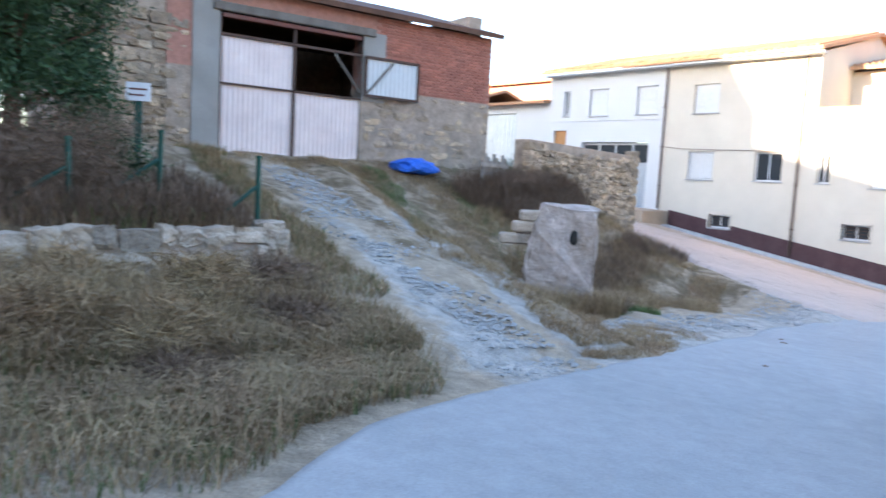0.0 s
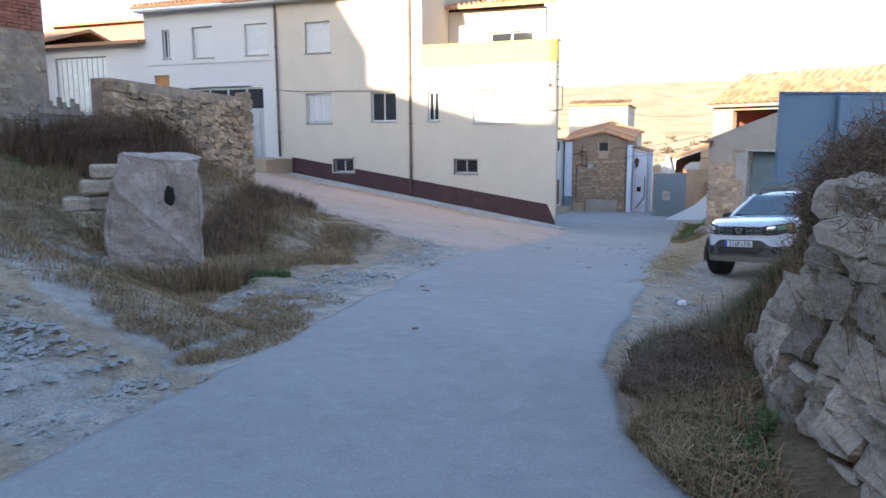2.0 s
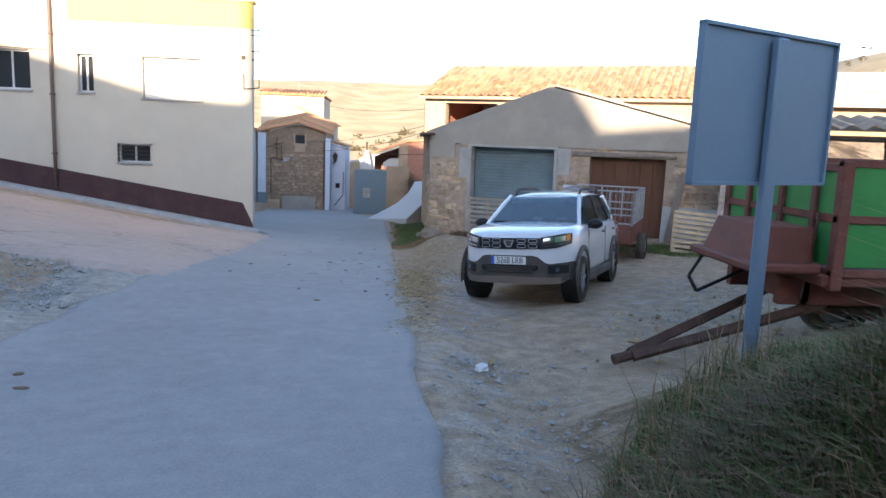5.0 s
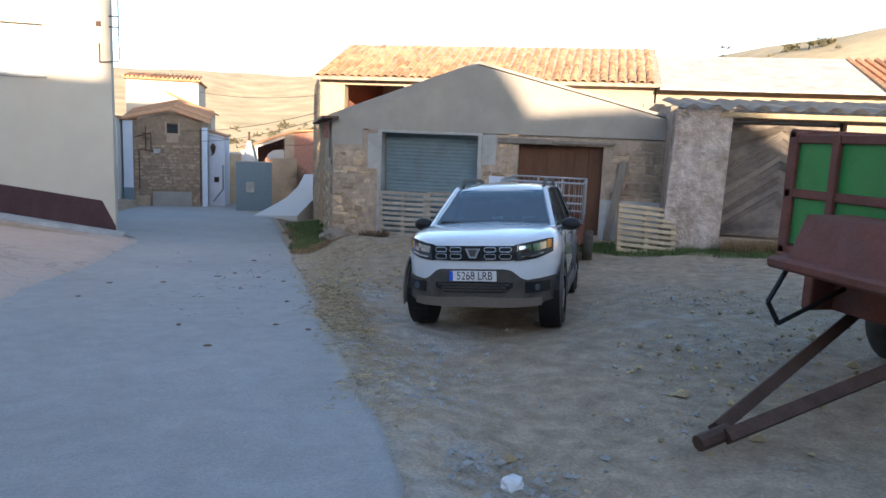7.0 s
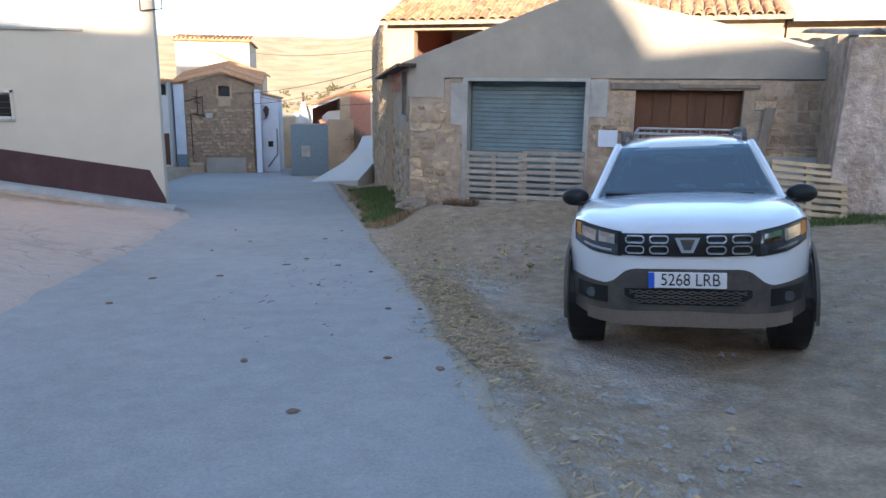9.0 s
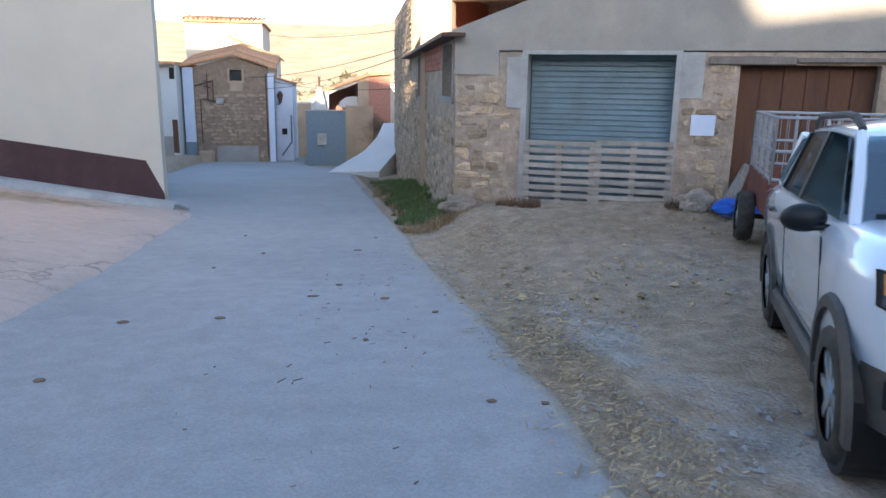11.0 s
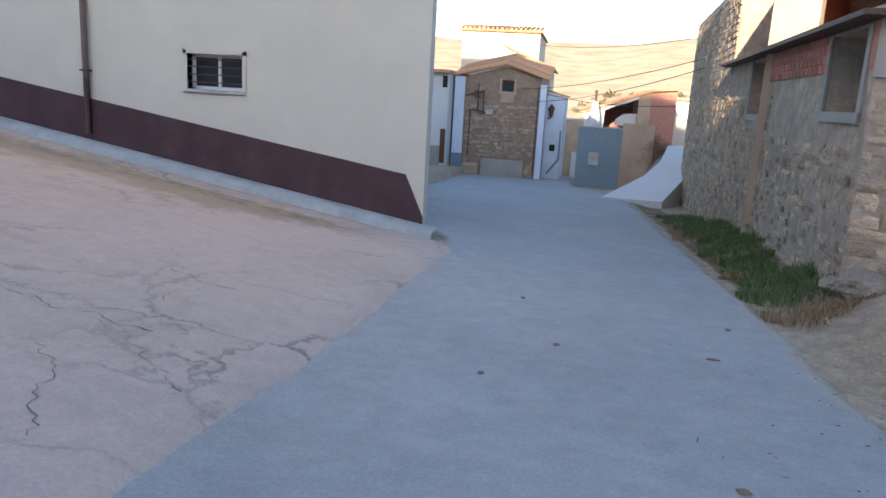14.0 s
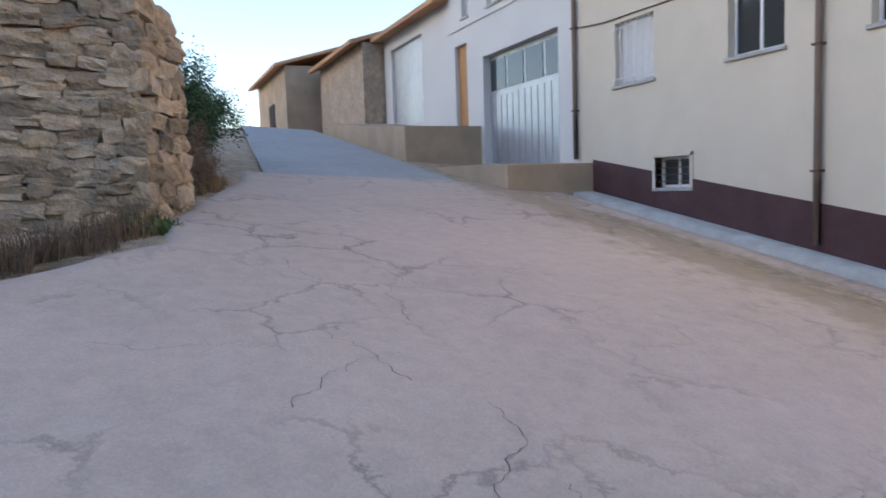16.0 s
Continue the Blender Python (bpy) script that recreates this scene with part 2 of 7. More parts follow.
    plate_blue=mat("plate_blue", (0.03, 0.12, 0.6), 0.4, var=0.0, bump=0.0),
    ochre=mat("ochre_render", (0.44, 0.33, 0.23), 0.92, var=0.15, scale=1.2, bump=0.3, second=(0.33, 0.25, 0.18), second_scale=0.8),
    bluewhite=mat("bluish_limewash", (0.56, 0.62, 0.72), 0.9, var=0.08, scale=1.5, bump=0.1),
    gutter=mat("pale_kerb_concrete", (0.42, 0.41, 0.39), 0.9, var=0.15, scale=3, bump=0.2, second=(0.30, 0.29, 0.27), second_scale=2),
    greywood=mat("grey_pallet_wood", (0.36, 0.32, 0.27), 0.88, var=0.22, scale=5, fine=60, bump=0.3, per_object=0.12),
    crack=mat("crack_dirt", (0.16, 0.13, 0.105), 0.95, var=0.2, bump=0.0),
    tankblue=mat("blue_grey_steel", (0.17, 0.23, 0.28), 0.55, 0.2, var=0.1, bump=0.05),
)


# geometry helpers
def part(name, bm, material, parent=None, label=""):
    me = bpy.data.meshes.new(name)
    bm.to_mesh(me)
    bm.free()
    me.materials.append(M[material] if isinstance(material, str) else material)
    ob = new(name, me)
    if parent is not None:
        ob.parent = parent
    if label:
        ob["label"] = label
    return ob


def thing(name, m=None, label="", category="", group="", kind=""):
    ob = new(name)
    if m is not None:
        ob.matrix_basis = m
    return tagged(ob, label, category, group, kind)


def add_box(bm, lo, hi, m=None):
    c = [(a + b) / 2 for a, b in zip(lo, hi)]
    s = [abs(b - a) for a, b in zip(lo, hi)]
    mm = Matrix.Translation(c) @ Matrix.Diagonal((*s, 1))
    return bmesh.ops.create_cube(bm, size=1, matrix=(m @ mm) if m is not None else mm)["verts"]


def box(lo, hi, bevel=0.0, m=None):
    bm = bmesh.new()
    add_box(bm, lo, hi, m)
    if bevel:
        bmesh.ops.bevel(bm, geom=bm.edges[:], offset=bevel, segments=1, affect="EDGES")
    return bm


def boxes(items, bevel=0.0):
    bm = bmesh.new()
    for lo, hi in items:
        add_box(bm, lo, hi)
    if bevel:
        bmesh.ops.bevel(bm, geom=bm.edges[:], offset=bevel, segments=1, affect="EDGES")
    return bm


def add_bar(bm, a, b, r, seg=8, r2=None):
    a, b = Vector(a), Vector(b)
    d = b - a
    m = Matrix.Translation((a + b) / 2) @ d.to_track_quat("Z", "Y").to_matrix().to_4x4()
    bmesh.ops.create_cone(bm, cap_ends=True, segments=seg, radius1=r, radius2=r if r2 is None else r2, depth=d.length, matrix=m)


def bars(items, r, seg=8):
    bm = bmesh.new()
    for a, b in items:
        add_bar(bm, a, b, r, seg)
    return bm


def prism(outline, depth, m=None):
    """Outline in x,z; pushed along +y by depth."""
    bm = bmesh.new()
    f = bm.faces.new([bm.verts.new((x, 0, z)) for x, z in outline])
    r = bmesh.ops.extrude_face_region(bm, geom=[f])
    bmesh.ops.translate(bm, vec=(0, depth, 0), verts=[v for v in r["geom"] if isinstance(v, bmesh.types.BMVert)])
    bmesh.ops.recalc_face_normals(bm, faces=bm.faces[:])
    if m is not None:
        bm.transform(m)
    return bm


def wall_with_holes(x0, x1, top, holes, thick, bottom):
    """A wall from x0 to x1, z bottom to top(x), with rectangular holes (xa, xb, za, zb), thickness towards +y."""
    xs = sorted({x0, x1, *[v for h in holes for v in h[:2]]})
    bm = bmesh.new()
    for a, b in zip(xs[:-1], xs[1:]):
        mid = (a + b) / 2
        cuts = sorted((h[2], h[3]) for h in holes if h[0] <= mid <= h[1])
        lo = [bottom(a), bottom(b)]
        spans = []
        for za, zb in cuts:
            spans.append((lo, [za, za]))
            lo = [zb, zb]
        spans.append((lo, [top(a), top(b)]))
        for (la, lb), (ha, hb) in spans:
            if ha - la < 1e-4 and hb - lb < 1e-4:
                continue
            v = [bm.verts.new(p) for p in ((a, 0, la), (b, 0, lb), (b, 0, hb), (a, 0, ha),
                                           (a, thick, la), (b, thick, lb), (b, thick, hb), (a, thick, ha))]
            for q in ((0, 1, 2, 3), (5, 4, 7, 6), (0, 4, 5, 1), (1, 5, 6, 2), (2, 6, 7, 3), (3, 7, 4, 0)):
                bm.faces.new([v[i] for i in q])
    bmesh.ops.remove_doubles(bm, verts=bm.verts[:], dist=1e-4)
    return bm


def ribbed(x0, x1, z0, z1, y, depth, step, upright=False):
    """One folded sheet in the x,z plane with ribs."""
    bm = bmesh.new()
    lo, hi = (x0, x1) if upright else (z0, z1)
    n = int((hi - lo) / step) * 2
    rows = []
    for i in range(n + 1):
        t = lo + (hi - lo) * i / n
        yy = y + depth * (i % 2)
        ends = ((t, yy, z0), (t, yy, z1)) if upright else ((x0, yy, t), (x1, yy, t))
        rows.append([bm.verts.new(p) for p in ends])
    for a, b in zip(rows[:-1], rows[1:]):
        bm.faces.new((a[0], b[0], b[1], a[1]))
    bmesh.ops.recalc_face_normals(bm, faces=bm.faces[:])
    return bm


def window(parent, x0, x1, z0, z1, y=0.0, style="glass", sill=True, frame_mat="alu", depth=0.14):
    """A window set in a hole of a wall whose face is at y and which faces -y; parts hang under parent."""
    w = part("window", boxes([((x0, y + depth, z0), (x0 + 0.05, y + depth + 0.05, z1)), ((x1 - 0.05, y + depth, z0), (x1, y + depth + 0.05, z1)),
                              ((x0, y + depth, z0), (x1, y + depth + 0.05, z0 + 0.05)), ((x0, y + depth, z1 - 0.05), (x1, y + depth + 0.05, z1)),
                              (((x0 + x1) / 2 - 0.025, y + depth - 0.005, z0), ((x0 + x1) / 2 + 0.025, y + depth + 0.05, z1))]), frame_mat, parent)
    if style == "blind":
        bm = ribbed(x0 + .03, x1 - .03, z0 + .03, z1 - .03, y + depth - .03, .012, .05)
        part("blind", bm, "blind", w)
    else:
        part("pane", box((x0 + 0.04, y + depth + 0.02, z0 + 0.04), (x1 - 0.04, y + depth + 0.03, z1 - 0.04)), "glass", w)
        if style == "curtain":
            bm = bmesh.new()
            n = 24
            vs = []
            for i in range(n + 1):
                x = x0 + 0.06 + (x1 - x0 - 0.12) * i / n
                yy = y + depth + 0.012 + 0.006 * math.sin(i * 1.9)
                vs.append((bm.verts.new((x, yy, z0 + 0.06)), bm.verts.new((x, yy, z1 - 0.06))))
            for a, b in zip(vs[:-1], vs[1:]):
                bm.faces.new((a[0], b[0], b[1], a[1]))
            part("curtain", bm, "blind", w)
    if sill:
        part("sill", box((x0 - 0.05, y - 0.05, z0 - 0.06), (x1 + 0.05, y + depth, z0 - 0.002), 0.008), "gutter", w)
    return w


# ground heights
def sstep(a, b, x):
    t = np.clip((np.asarray(x, float) - a) / (b - a), 0, 1)
    return t * t * (3 - 2 * t)


def road_z(y):
    return np.interp(y, [-60, -32, -28, -22, -20, -15, -12, -8.3, -6.4, -2.8, -1.3, 5, 21, 34, 60, 140],
                     [3.6, 2.15, 1.84, 1.4, 1.3, .92, .72, .41, .2, -.03, -.15, -.62, -1.79, -2.6, -5, -22])


def road_left(y):
    return np.interp(y, [-45, -26.6, -25.6, -24, -21.4, -18.3, -15.8, -11.5, -8, -1.3, 0, 3, 12, 22, 40], [6, 2.9, 2.2, 1.77, 1.45, 1.0, .6, .45, .5, .6, .4, -2.5, -3.2, -3.6, -3.8])


def road_right(y):
    return np.interp(y, [-45, -28, -25, -23.5, -22, -20, -10, 15, 20, 24, 40], [9.5, 7.7, 6.1, 5.2, 4.5, 4.15, 4.2, 4.25, 3.6, 2.2, 2.0])


def lane_south(x):
    return np.interp(x, [-30, -11, -7.5, -6, -4.1, -1.5, .6], [-5.2, -7.1, -8.3, -8.5, -10.1, -11.6, -11.6])


def ground_z(x, y):
    x, y = np.asarray(x, float), np.asarray(y, float)
    r = road_z(y)
    # the side lane climbs away to the west, and levels off at a crest
    run = np.clip(.9 - x, 0, None)
    climb = np.where(run < 26, .165 * run, 4.29 + .05 * np.clip(run - 26, 0, 60))
    lane_w = sstep(-1.4, -.25, (y - lane_south(x))) * (1 - sstep(1.5, 6, y) * sstep(-9, -3, x))
    lane = r + climb * (1 - sstep(1.0, 4, y) * sstep(-16, -4, x))
    # the bank below the old barn
    start = np.interp(y, [-24, -20.5, -19.2, -14, -11], [1.5, 1.2, -2.4, -2.6, -1.2])
    slope = np.interp(y, [-24, -20.5, -19.2, -13, -12, -10.8, -9], [.245, .245, .42, .55, .42, .17, .16])
    rise = np.clip(start - x, 0, None) * slope
    cap = 3.62 - r + .04 * np.clip(-8 - x, 0, 40)
    rise = np.minimum(rise, cap)
    # terrace behind the low wall
    terr = np.where(x < -1.5, 2.62 - r + .17 * np.clip(-1.5 - x, 0, 6.5), .12 + .06 * np.clip(1.8 - x, 0, 3))
    terr = np.where(x > 1.8, 0, terr)
    tw = 1 - sstep(-24.6, -24.15, y)
    left = r + rise * (1 - tw) + terr * tw
    # yard and bank to the east
    yard = -.13 * sstep(4.2, 5.0, x) + .5 * sstep(-9, -3, y) * sstep(4.2, 5.6, x) * (1 - sstep(2, 14, y)) + .065 * np.clip(x - 5.6, 0, 12)
    yard = yard + .012 * np.clip(x - 17, 0, 200)
    bank = np.interp(x - road_right(y), [0, .6, .95, 1.45, 2.8, 9], [0, .1, .22, .95, 1.3, 1.6]) * (1 - sstep(-20.6, -18.6, y))
    bank2 = .5 * sstep(4.7, 6.2, x) * sstep(-21, -19, y) * (1 - sstep(-18.2, -16.6, y))
    east = r + yard * sstep(-21, -17, y) + bank + bank2
    out = np.where(x > 4.2, east, np.where(x < np.minimum(road_left(y), .9), left * (1 - lane_w) + lane * lane_w, r))
    # open country: valley to the north, slopes around
    d = np.hypot(x, y)
    ang = np.degrees(np.arctan2(y, x))
    ridge = .84 + .09 * np.sin(x / 310 + 1) + .06 * np.sin(x / 130 + y / 260)
    hills = 168 * sstep(420, 1700, y + .2 * np.abs(x)) * ridge + 9 * sstep(420, 700, y) * np.sin(x / 70 + y / 110) * np.sin(y / 83 - x / 140)
    hills = hills + 57 * sstep(75, 270, d) * (1 - sstep(50, 72, np.abs(ang))) * (1 + .08 * np.sin(x / 23) + .06 * np.sin(y / 17))
    out = out + 1.9 * sstep(4.6, 6.4, x) * sstep(16.5, 20.5, y) * (1 - sstep(30, 50, y))
    near = 1 - sstep(60, 160, d)
    return np.where(d < 60, out, out * near + (1 - near) * (-20 * sstep(0, 200, y) + 6 * sstep(0, -300, y)) + hills)


def gz(x, y):
    return float(ground_z(x, y))


def sheet(name, X, Y, Z, material, kind="structure"):
    h, w = X.shape
    me = bpy.data.meshes.new(name)
    idx = np.arange(h * w).reshape(h, w)
    q = np.stack([idx[:-1, :-1], idx[:-1, 1:], idx[1:, 1:], idx[1:, :-1]], -1).reshape(-1, 4)
    me.from_pydata(np.stack([X, Y, Z], -1).reshape(-1, 3).tolist(), [], q.tolist())
    me.materials.append(M[material])
    me.polygons.foreach_set("use_smooth", [True] * len(me.polygons))
    return tagged(new(name, me), kind=kind)


def rough_noise(X, Y, s, amp):
    return amp * np.array([noise.noise((x * s, y * s, 3.3)) for x, y in zip(X.ravel(), Y.ravel())]).reshape(X.shape)


def axis(fine_lo, fine_hi, step, far):
    f = np.arange(fine_lo, fine_hi + 1e-6, step)
    out, d, hi = [], step, fine_hi
    while hi < far:
        d *= 1.22
        hi += d
        out.append(hi)
    lo, d, res = fine_lo, step, []
    while lo > -far:
        d *= 1.22
        lo -= d
        res.append(lo)
    return np.array(res[::-1] + list(f) + out)


gx, gy = axis(-13, 15, .2, 2600), axis(-31, 6, .2, 2600)
GX, GY = np.meshgrid(gx, gy)
GZ = ground_z(GX, GY)
off_road = sstep(.0, .5, np.maximum(GX - road_right(GY), np.minimum(road_left(GY), np.where(GY > -11.4, -40, 40)) - GX)) * (np.hypot(GX, GY) < 60)
GZ = GZ + off_road * (rough_noise(GX, GY, .9, .07) + rough_noise(GX, GY, 3.1, .035)) - .03
ground = sheet("ground", GX, GY, GZ, "earth")
tagged(ground, "bare chalky earth with dry grass patches", "ground")
yc1, yc2 = -22.9 + 1.6 * sstep(1.4, -8, GX), -21.3 + 1.8 * sstep(1.4, -8, GX)
on_bank = (GX > -8) * (GX < 2.4)
chalk_m = np.exp(-((GY - yc1) / (.42 + .4 * sstep(-3, 1.5, GX))) ** 2) * on_bank * .72 * (.4 + .6 * sstep(-6.0, -1, GX)) + np.exp(-((GY - yc2) / .38) ** 2) * on_bank * sstep(-7, -3, GX)
chalk_m = np.maximum(chalk_m, sstep(-24.2, -23.6, GY) * (1 - sstep(-20.4, -19.6, GY)) * sstep(-.6, .8, GX) * (GX < 3) * .42)
chalk_m = np.maximum(chalk_m, (GY > -20) * (GY < -10.5) * sstep(1.9, .5, road_left(GY) - GX) * (GX < 3) * .75)
chalk_m = np.maximum(chalk_m, (GY > -19.5) * (GY < -12.5) * sstep(1.5, .3, GX - road_right(GY)) * (GX > 3) * .5)
chalk_m = np.maximum(chalk_m, np.exp(-((GX - 5.1) / .5) ** 2 - ((GY + 9.3) / 2.6) ** 2) * .62)
chalk_m = np.maximum(chalk_m, np.exp(-((GX - 5.4) / .9) ** 2 - ((GY + 12.0) / 2.2) ** 2) * .66)
chalk_m = np.maximum(chalk_m, np.exp(-((GX - 8) / 3.5) ** 2 - ((GY + 13) / 2.5) ** 2) * .45)
grass_m = np.clip((GX < -1.5) * (GY < -9) * (GY > -30) * .55 + (GX < 1.6) * (GY < -24.3) * .6 + (GX > 4.6) * (GY < -17.6) * .6 + (GX > 4.3) * (GX < 5.3) * (GY > -3) * .6, 0, 1) * (1 - np.clip(chalk_m, 0, 1))
for key, val in (("chalk", chalk_m), ("grassy", grass_m)):
    ground.data.attributes.new(key, "FLOAT", "POINT").data.foreach_set("value", np.clip(val, 0, 1).astype(np.float32).ravel())
far_slot = M["hill"]
ground.data.materials.append(far_slot)
ground.data.polygons.foreach_set("material_index", [1 if (p.center.xy.length > 75) else 0 for p in ground.data.polygons])

# road: asphalt strip with ragged edges
ys = np.arange(-44, 39, .25)
us = np.concatenate([[0, .012, .03], np.linspace(.06, .94, 13), [.97, .988, 1]])
RY, RU = np.meshgrid(ys, us, indexing="ij")
wob = np.array([.10 * noise.noise((y * .9, 0, 0)) + .06 * noise.noise((y * 3.1, 5, 0)) for y in ys])[:, None]
wob2 = np.array([.12 * noise.noise((y * .8, 9, 0)) + .07 * noise.noise((y * 3.3, 2, 0)) for y in ys])[:, None]
RX = (road_left(RY) + wob) * (1 - RU) + (road_right(RY) + wob2) * RU
edge = np.where((RU == 0) | (RU == 1), -.09, 0)
sheet("road", RX, RY, ground_z(np.clip(RX, -99, 4.19), RY) * 0 + road_z(RY) + np.where(RX < .9, .165 * np.clip(.9 - RX, 0, 9) * (1 - sstep(1.0, 4, RY)), 0) + edge + .012, "asphalt")
def set_mask(ob, key, val):
    ob.data.attributes.new(key, "FLOAT", "POINT").data.foreach_set("value", np.clip(val, 0, 1).astype(np.float32).ravel())


set_mask(bpy.data.objects["road"], "dust", .5 * sstep(.06, .0, np.minimum(RU, 1 - RU)) * (RY < 4) + .3 * sstep(.4, .0, 1 - RU) * (RY > -15) * (RY < 0))
tagged(bpy.data.objects["road"], "worn grey asphalt road with ragged edges", "road")

# side lane: pinkish cracked concrete, a little proud of the asphalt
xs = np.concatenate([np.arange(-12.0, 1.0, .2)])
LX, LU = np.meshgrid(xs, np.linspace(0, 1, 46), indexing="ij")
lane_n = np.array([-.62 + .02 * noise.noise((x, 0, 0)) for x in xs])[:, None]
lane_s = np.array([float(lane_south(x)) + .15 * noise.noise((x * 1.1, 7, 0)) for x in xs])[:, None]
LY = lane_s * (1 - LU) + lane_n * LU
LXw = LX + sstep(0, 1, LX) * np.array([.12 * noise.noise((y * 1.7, 1, 0)) for y in LY.ravel()]).reshape(LY.shape)
LZ = road_z(LY) + .165 * np.clip(.9 - LXw, 0, 40) + .045
swale = np.exp(-((LY + 1.35) / .45) ** 2) * sstep(-10.6, -9.0, LX) * sstep(.6, -1.5, LX)
LZ = LZ - .10 * swale
LZ = LZ - .12 * ((LU == 0) | (LU == 1)) - .1 * (LX >= xs[-1] - .01)
sheet("side_lane", LXw, LY, LZ, "concrete")
set_mask(bpy.data.objects["side_lane"], "dirt", .5 * np.exp(-((LY + 1.6) / 1.0) ** 4) * sstep(.6, -.6, LX) + .42 * np.exp(-((LY + 3.0) / 1.1) ** 2) * sstep(0, -2.5, LX) + .5 * sstep(.06, 0, LU))
tagged(bpy.data.objects["side_lane"], "pinkish cracked concrete side lane climbing beside the house", "lane")
xs = np.arange(-46, -11.8, .5)
LX, LU = np.meshgrid(xs, np.linspace(0, 1, 10), indexing="ij")
LY = (lane_south(LX) + .5) * (1 - LU) + -2.6 * LU
sheet("upper_lane", LX, LY, ground_z(LX, LY) + .03, "asphalt")
tagged(bpy.data.objects["upper_lane"], "grey asphalt of the lane higher up", "lane")
# kerb strip along the house
xs = np.arange(-11.0, .45, .25)
KX, KU = np.meshgrid(xs, np.array([0, .08, .92, 1]), indexing="ij")
KY = -.55 + KU * .55
KZ = .165 * np.clip(.9 - KX, 0, 40) + road_z(-.3) + np.where(KU == 0, -.1, .09) - .0 * KU
sheet("kerb", KX, KY, KZ, "gutter")
tagged(bpy.data.objects["kerb"], "pale concrete kerb strip along the house wall", "kerb")


# ---- the cream house
def big_house():
    h = thing("house", None, "cream rendered village house with maroon plinth and terrace", "house")
    holes = [(-10.28, -9.12, 3.84, 5.02), (-7.37, -6.3, 3.87, 5.0), (-4.98, -4.54, 3.87, 4.95), (-3.16, -1.48, 3.76, 4.96),
             (-9.09, -8.19, 1.87, 2.41), (-3.92, -2.98, 1.87, 2.42), (-10.24, -9.11, 6.62, 7.82)]
    base = lambda x: float(road_z(-.3)) + .165 * max(0, .9 - x) - .3
    top = lambda x: 8.72 if x < -5.2 else 6.6
    w = part("wall", wall_with_holes(-11.5, -5.2, lambda x: 8.72, [q for q in holes if q[1] < -5.2], .3, base), "cream", h)
    w2 = part("wall", wall_with_holes(-5.2, 0, lambda x: 6.6, [q for q in holes if q[0] > -5.2], .3, base), "cream", h)
    SK = Matrix(((1, -.32, 0, 0), (0, 1, 0, 0), (0, 0, 1, 0), (0, 0, 0, 1)))   # the east side runs back at a slant
    part("wall", box((-.3, .3, -1.6), (0, 11, 6.6), 0, SK), "cream", h)
    part("wall", box((-18.2, 10.7, -1), (-4, 11, 8.7)), "cream", h)
    part("wall", box((-5.5, .3, 6.4), (-5.2, 3.2, 8.72)), "cream", h)
    part("wall", wall_with_holes(-5.2, -1.1, lambda x: 8.4, [(-3.4, -1.6, 6.85, 7.5)], .3, lambda x: 5.6), "cream", h).location.y = 3.2
    window(h, -3.4, -1.6, 6.85, 7.5, 3.2, "glass")
    part("wall", box((-.3, 3.5, 6.6), (0, 11, 8.4), 0, SK), "cream", h)
    part("terrace_floor", box((-5.2, .3, 5.6), (-1.2, 3.2, 5.75)), "cement", h)
    part("parapet_band", boxes([((-5.2, -.03, 5.9), (.03, .0, 6.62)), ((-5.2, -.05, 6.62), (.06, .32, 6.68))]), "yellow", h, "yellow painted parapet band")
    # maroon plinth following the slope, cut off near the corner
    out = [(-11.0, base(-11.0) + .25), (0, base(0) + .2), (0, .12), (-.3, .765), (-11.0, 2.47)]
    cut = [((-9.14, 1.8), (-8.14, 2.47))]
    bm = prism(out, .02)
    bm.transform(Matrix.Translation((0, -.022, 0)))
    bmesh.ops.bisect_plane(bm, geom=bm.verts[:] + bm.edges[:] + bm.faces[:], plane_co=(-9.14, 0, 0), plane_no=(1, 0, 0))
    bmesh.ops.bisect_plane(bm, geom=bm.verts[:] + bm.edges[:] + bm.faces[:], plane_co=(-8.14, 0, 0), plane_no=(1, 0, 0))
    bmesh.ops.bisect_plane(bm, geom=bm.verts[:] + bm.edges[:] + bm.faces[:], plane_co=(0, 0, 1.82), plane_no=(0, 0, 1))
    kill = [f for f in bm.faces if -9.13 < f.calc_center_median().x < -8.15 and f.calc_center_median().z > 1.83]
    bmesh.ops.delete(bm, geom=kill, context="FACES")
    part("plinth", bm, "maroon", h, "maroon painted sloping plinth")
    window(h, -10.28, -9.12, 3.84, 5.02, 0, "curtain")
    window(h, -7.37, -6.3, 3.87, 5.0, 0, "glass")
    window(h, -4.98, -4.54, 3.87, 4.95)
    window(h, -3.16, -1.48, 3.76, 4.96, 0, "blind")
    window(h, -10.24, -9.11, 6.62, 7.82, 0, "blind")
    for a, b in ((-9.09, -8.19), (-3.92, -2.98)):
        b1 = window(h, a, b, 1.87, 2.415, 0, "glass", depth=.16)
        part("surround", boxes([((a - .06, -.03, 1.81), (a, .14, 2.47)), ((b, -.03, 1.81), (b + .06, .14, 2.47)), ((a - .06, -.03, 2.415), (b + .06, .14, 2.48))]), "cream", b1)
        part("grille", bars([((a, .03, z), (b, .03, z)) for z in (1.98, 2.1, 2.22, 2.33)], .008, 6), "darkmetal", b1)
    # wrought grille on the first window
    g = [((x, -.04, 3.85), (x, -.04, 5.0)) for x in np.linspace(-10.2, -9.2, 7)] + [((-10.28, -.04, z), (-9.12, -.04, z)) for z in (3.95, 4.9)]
    part("window_grille", bars(g, .012, 6), "alu", h, "white wrought-iron window grille")
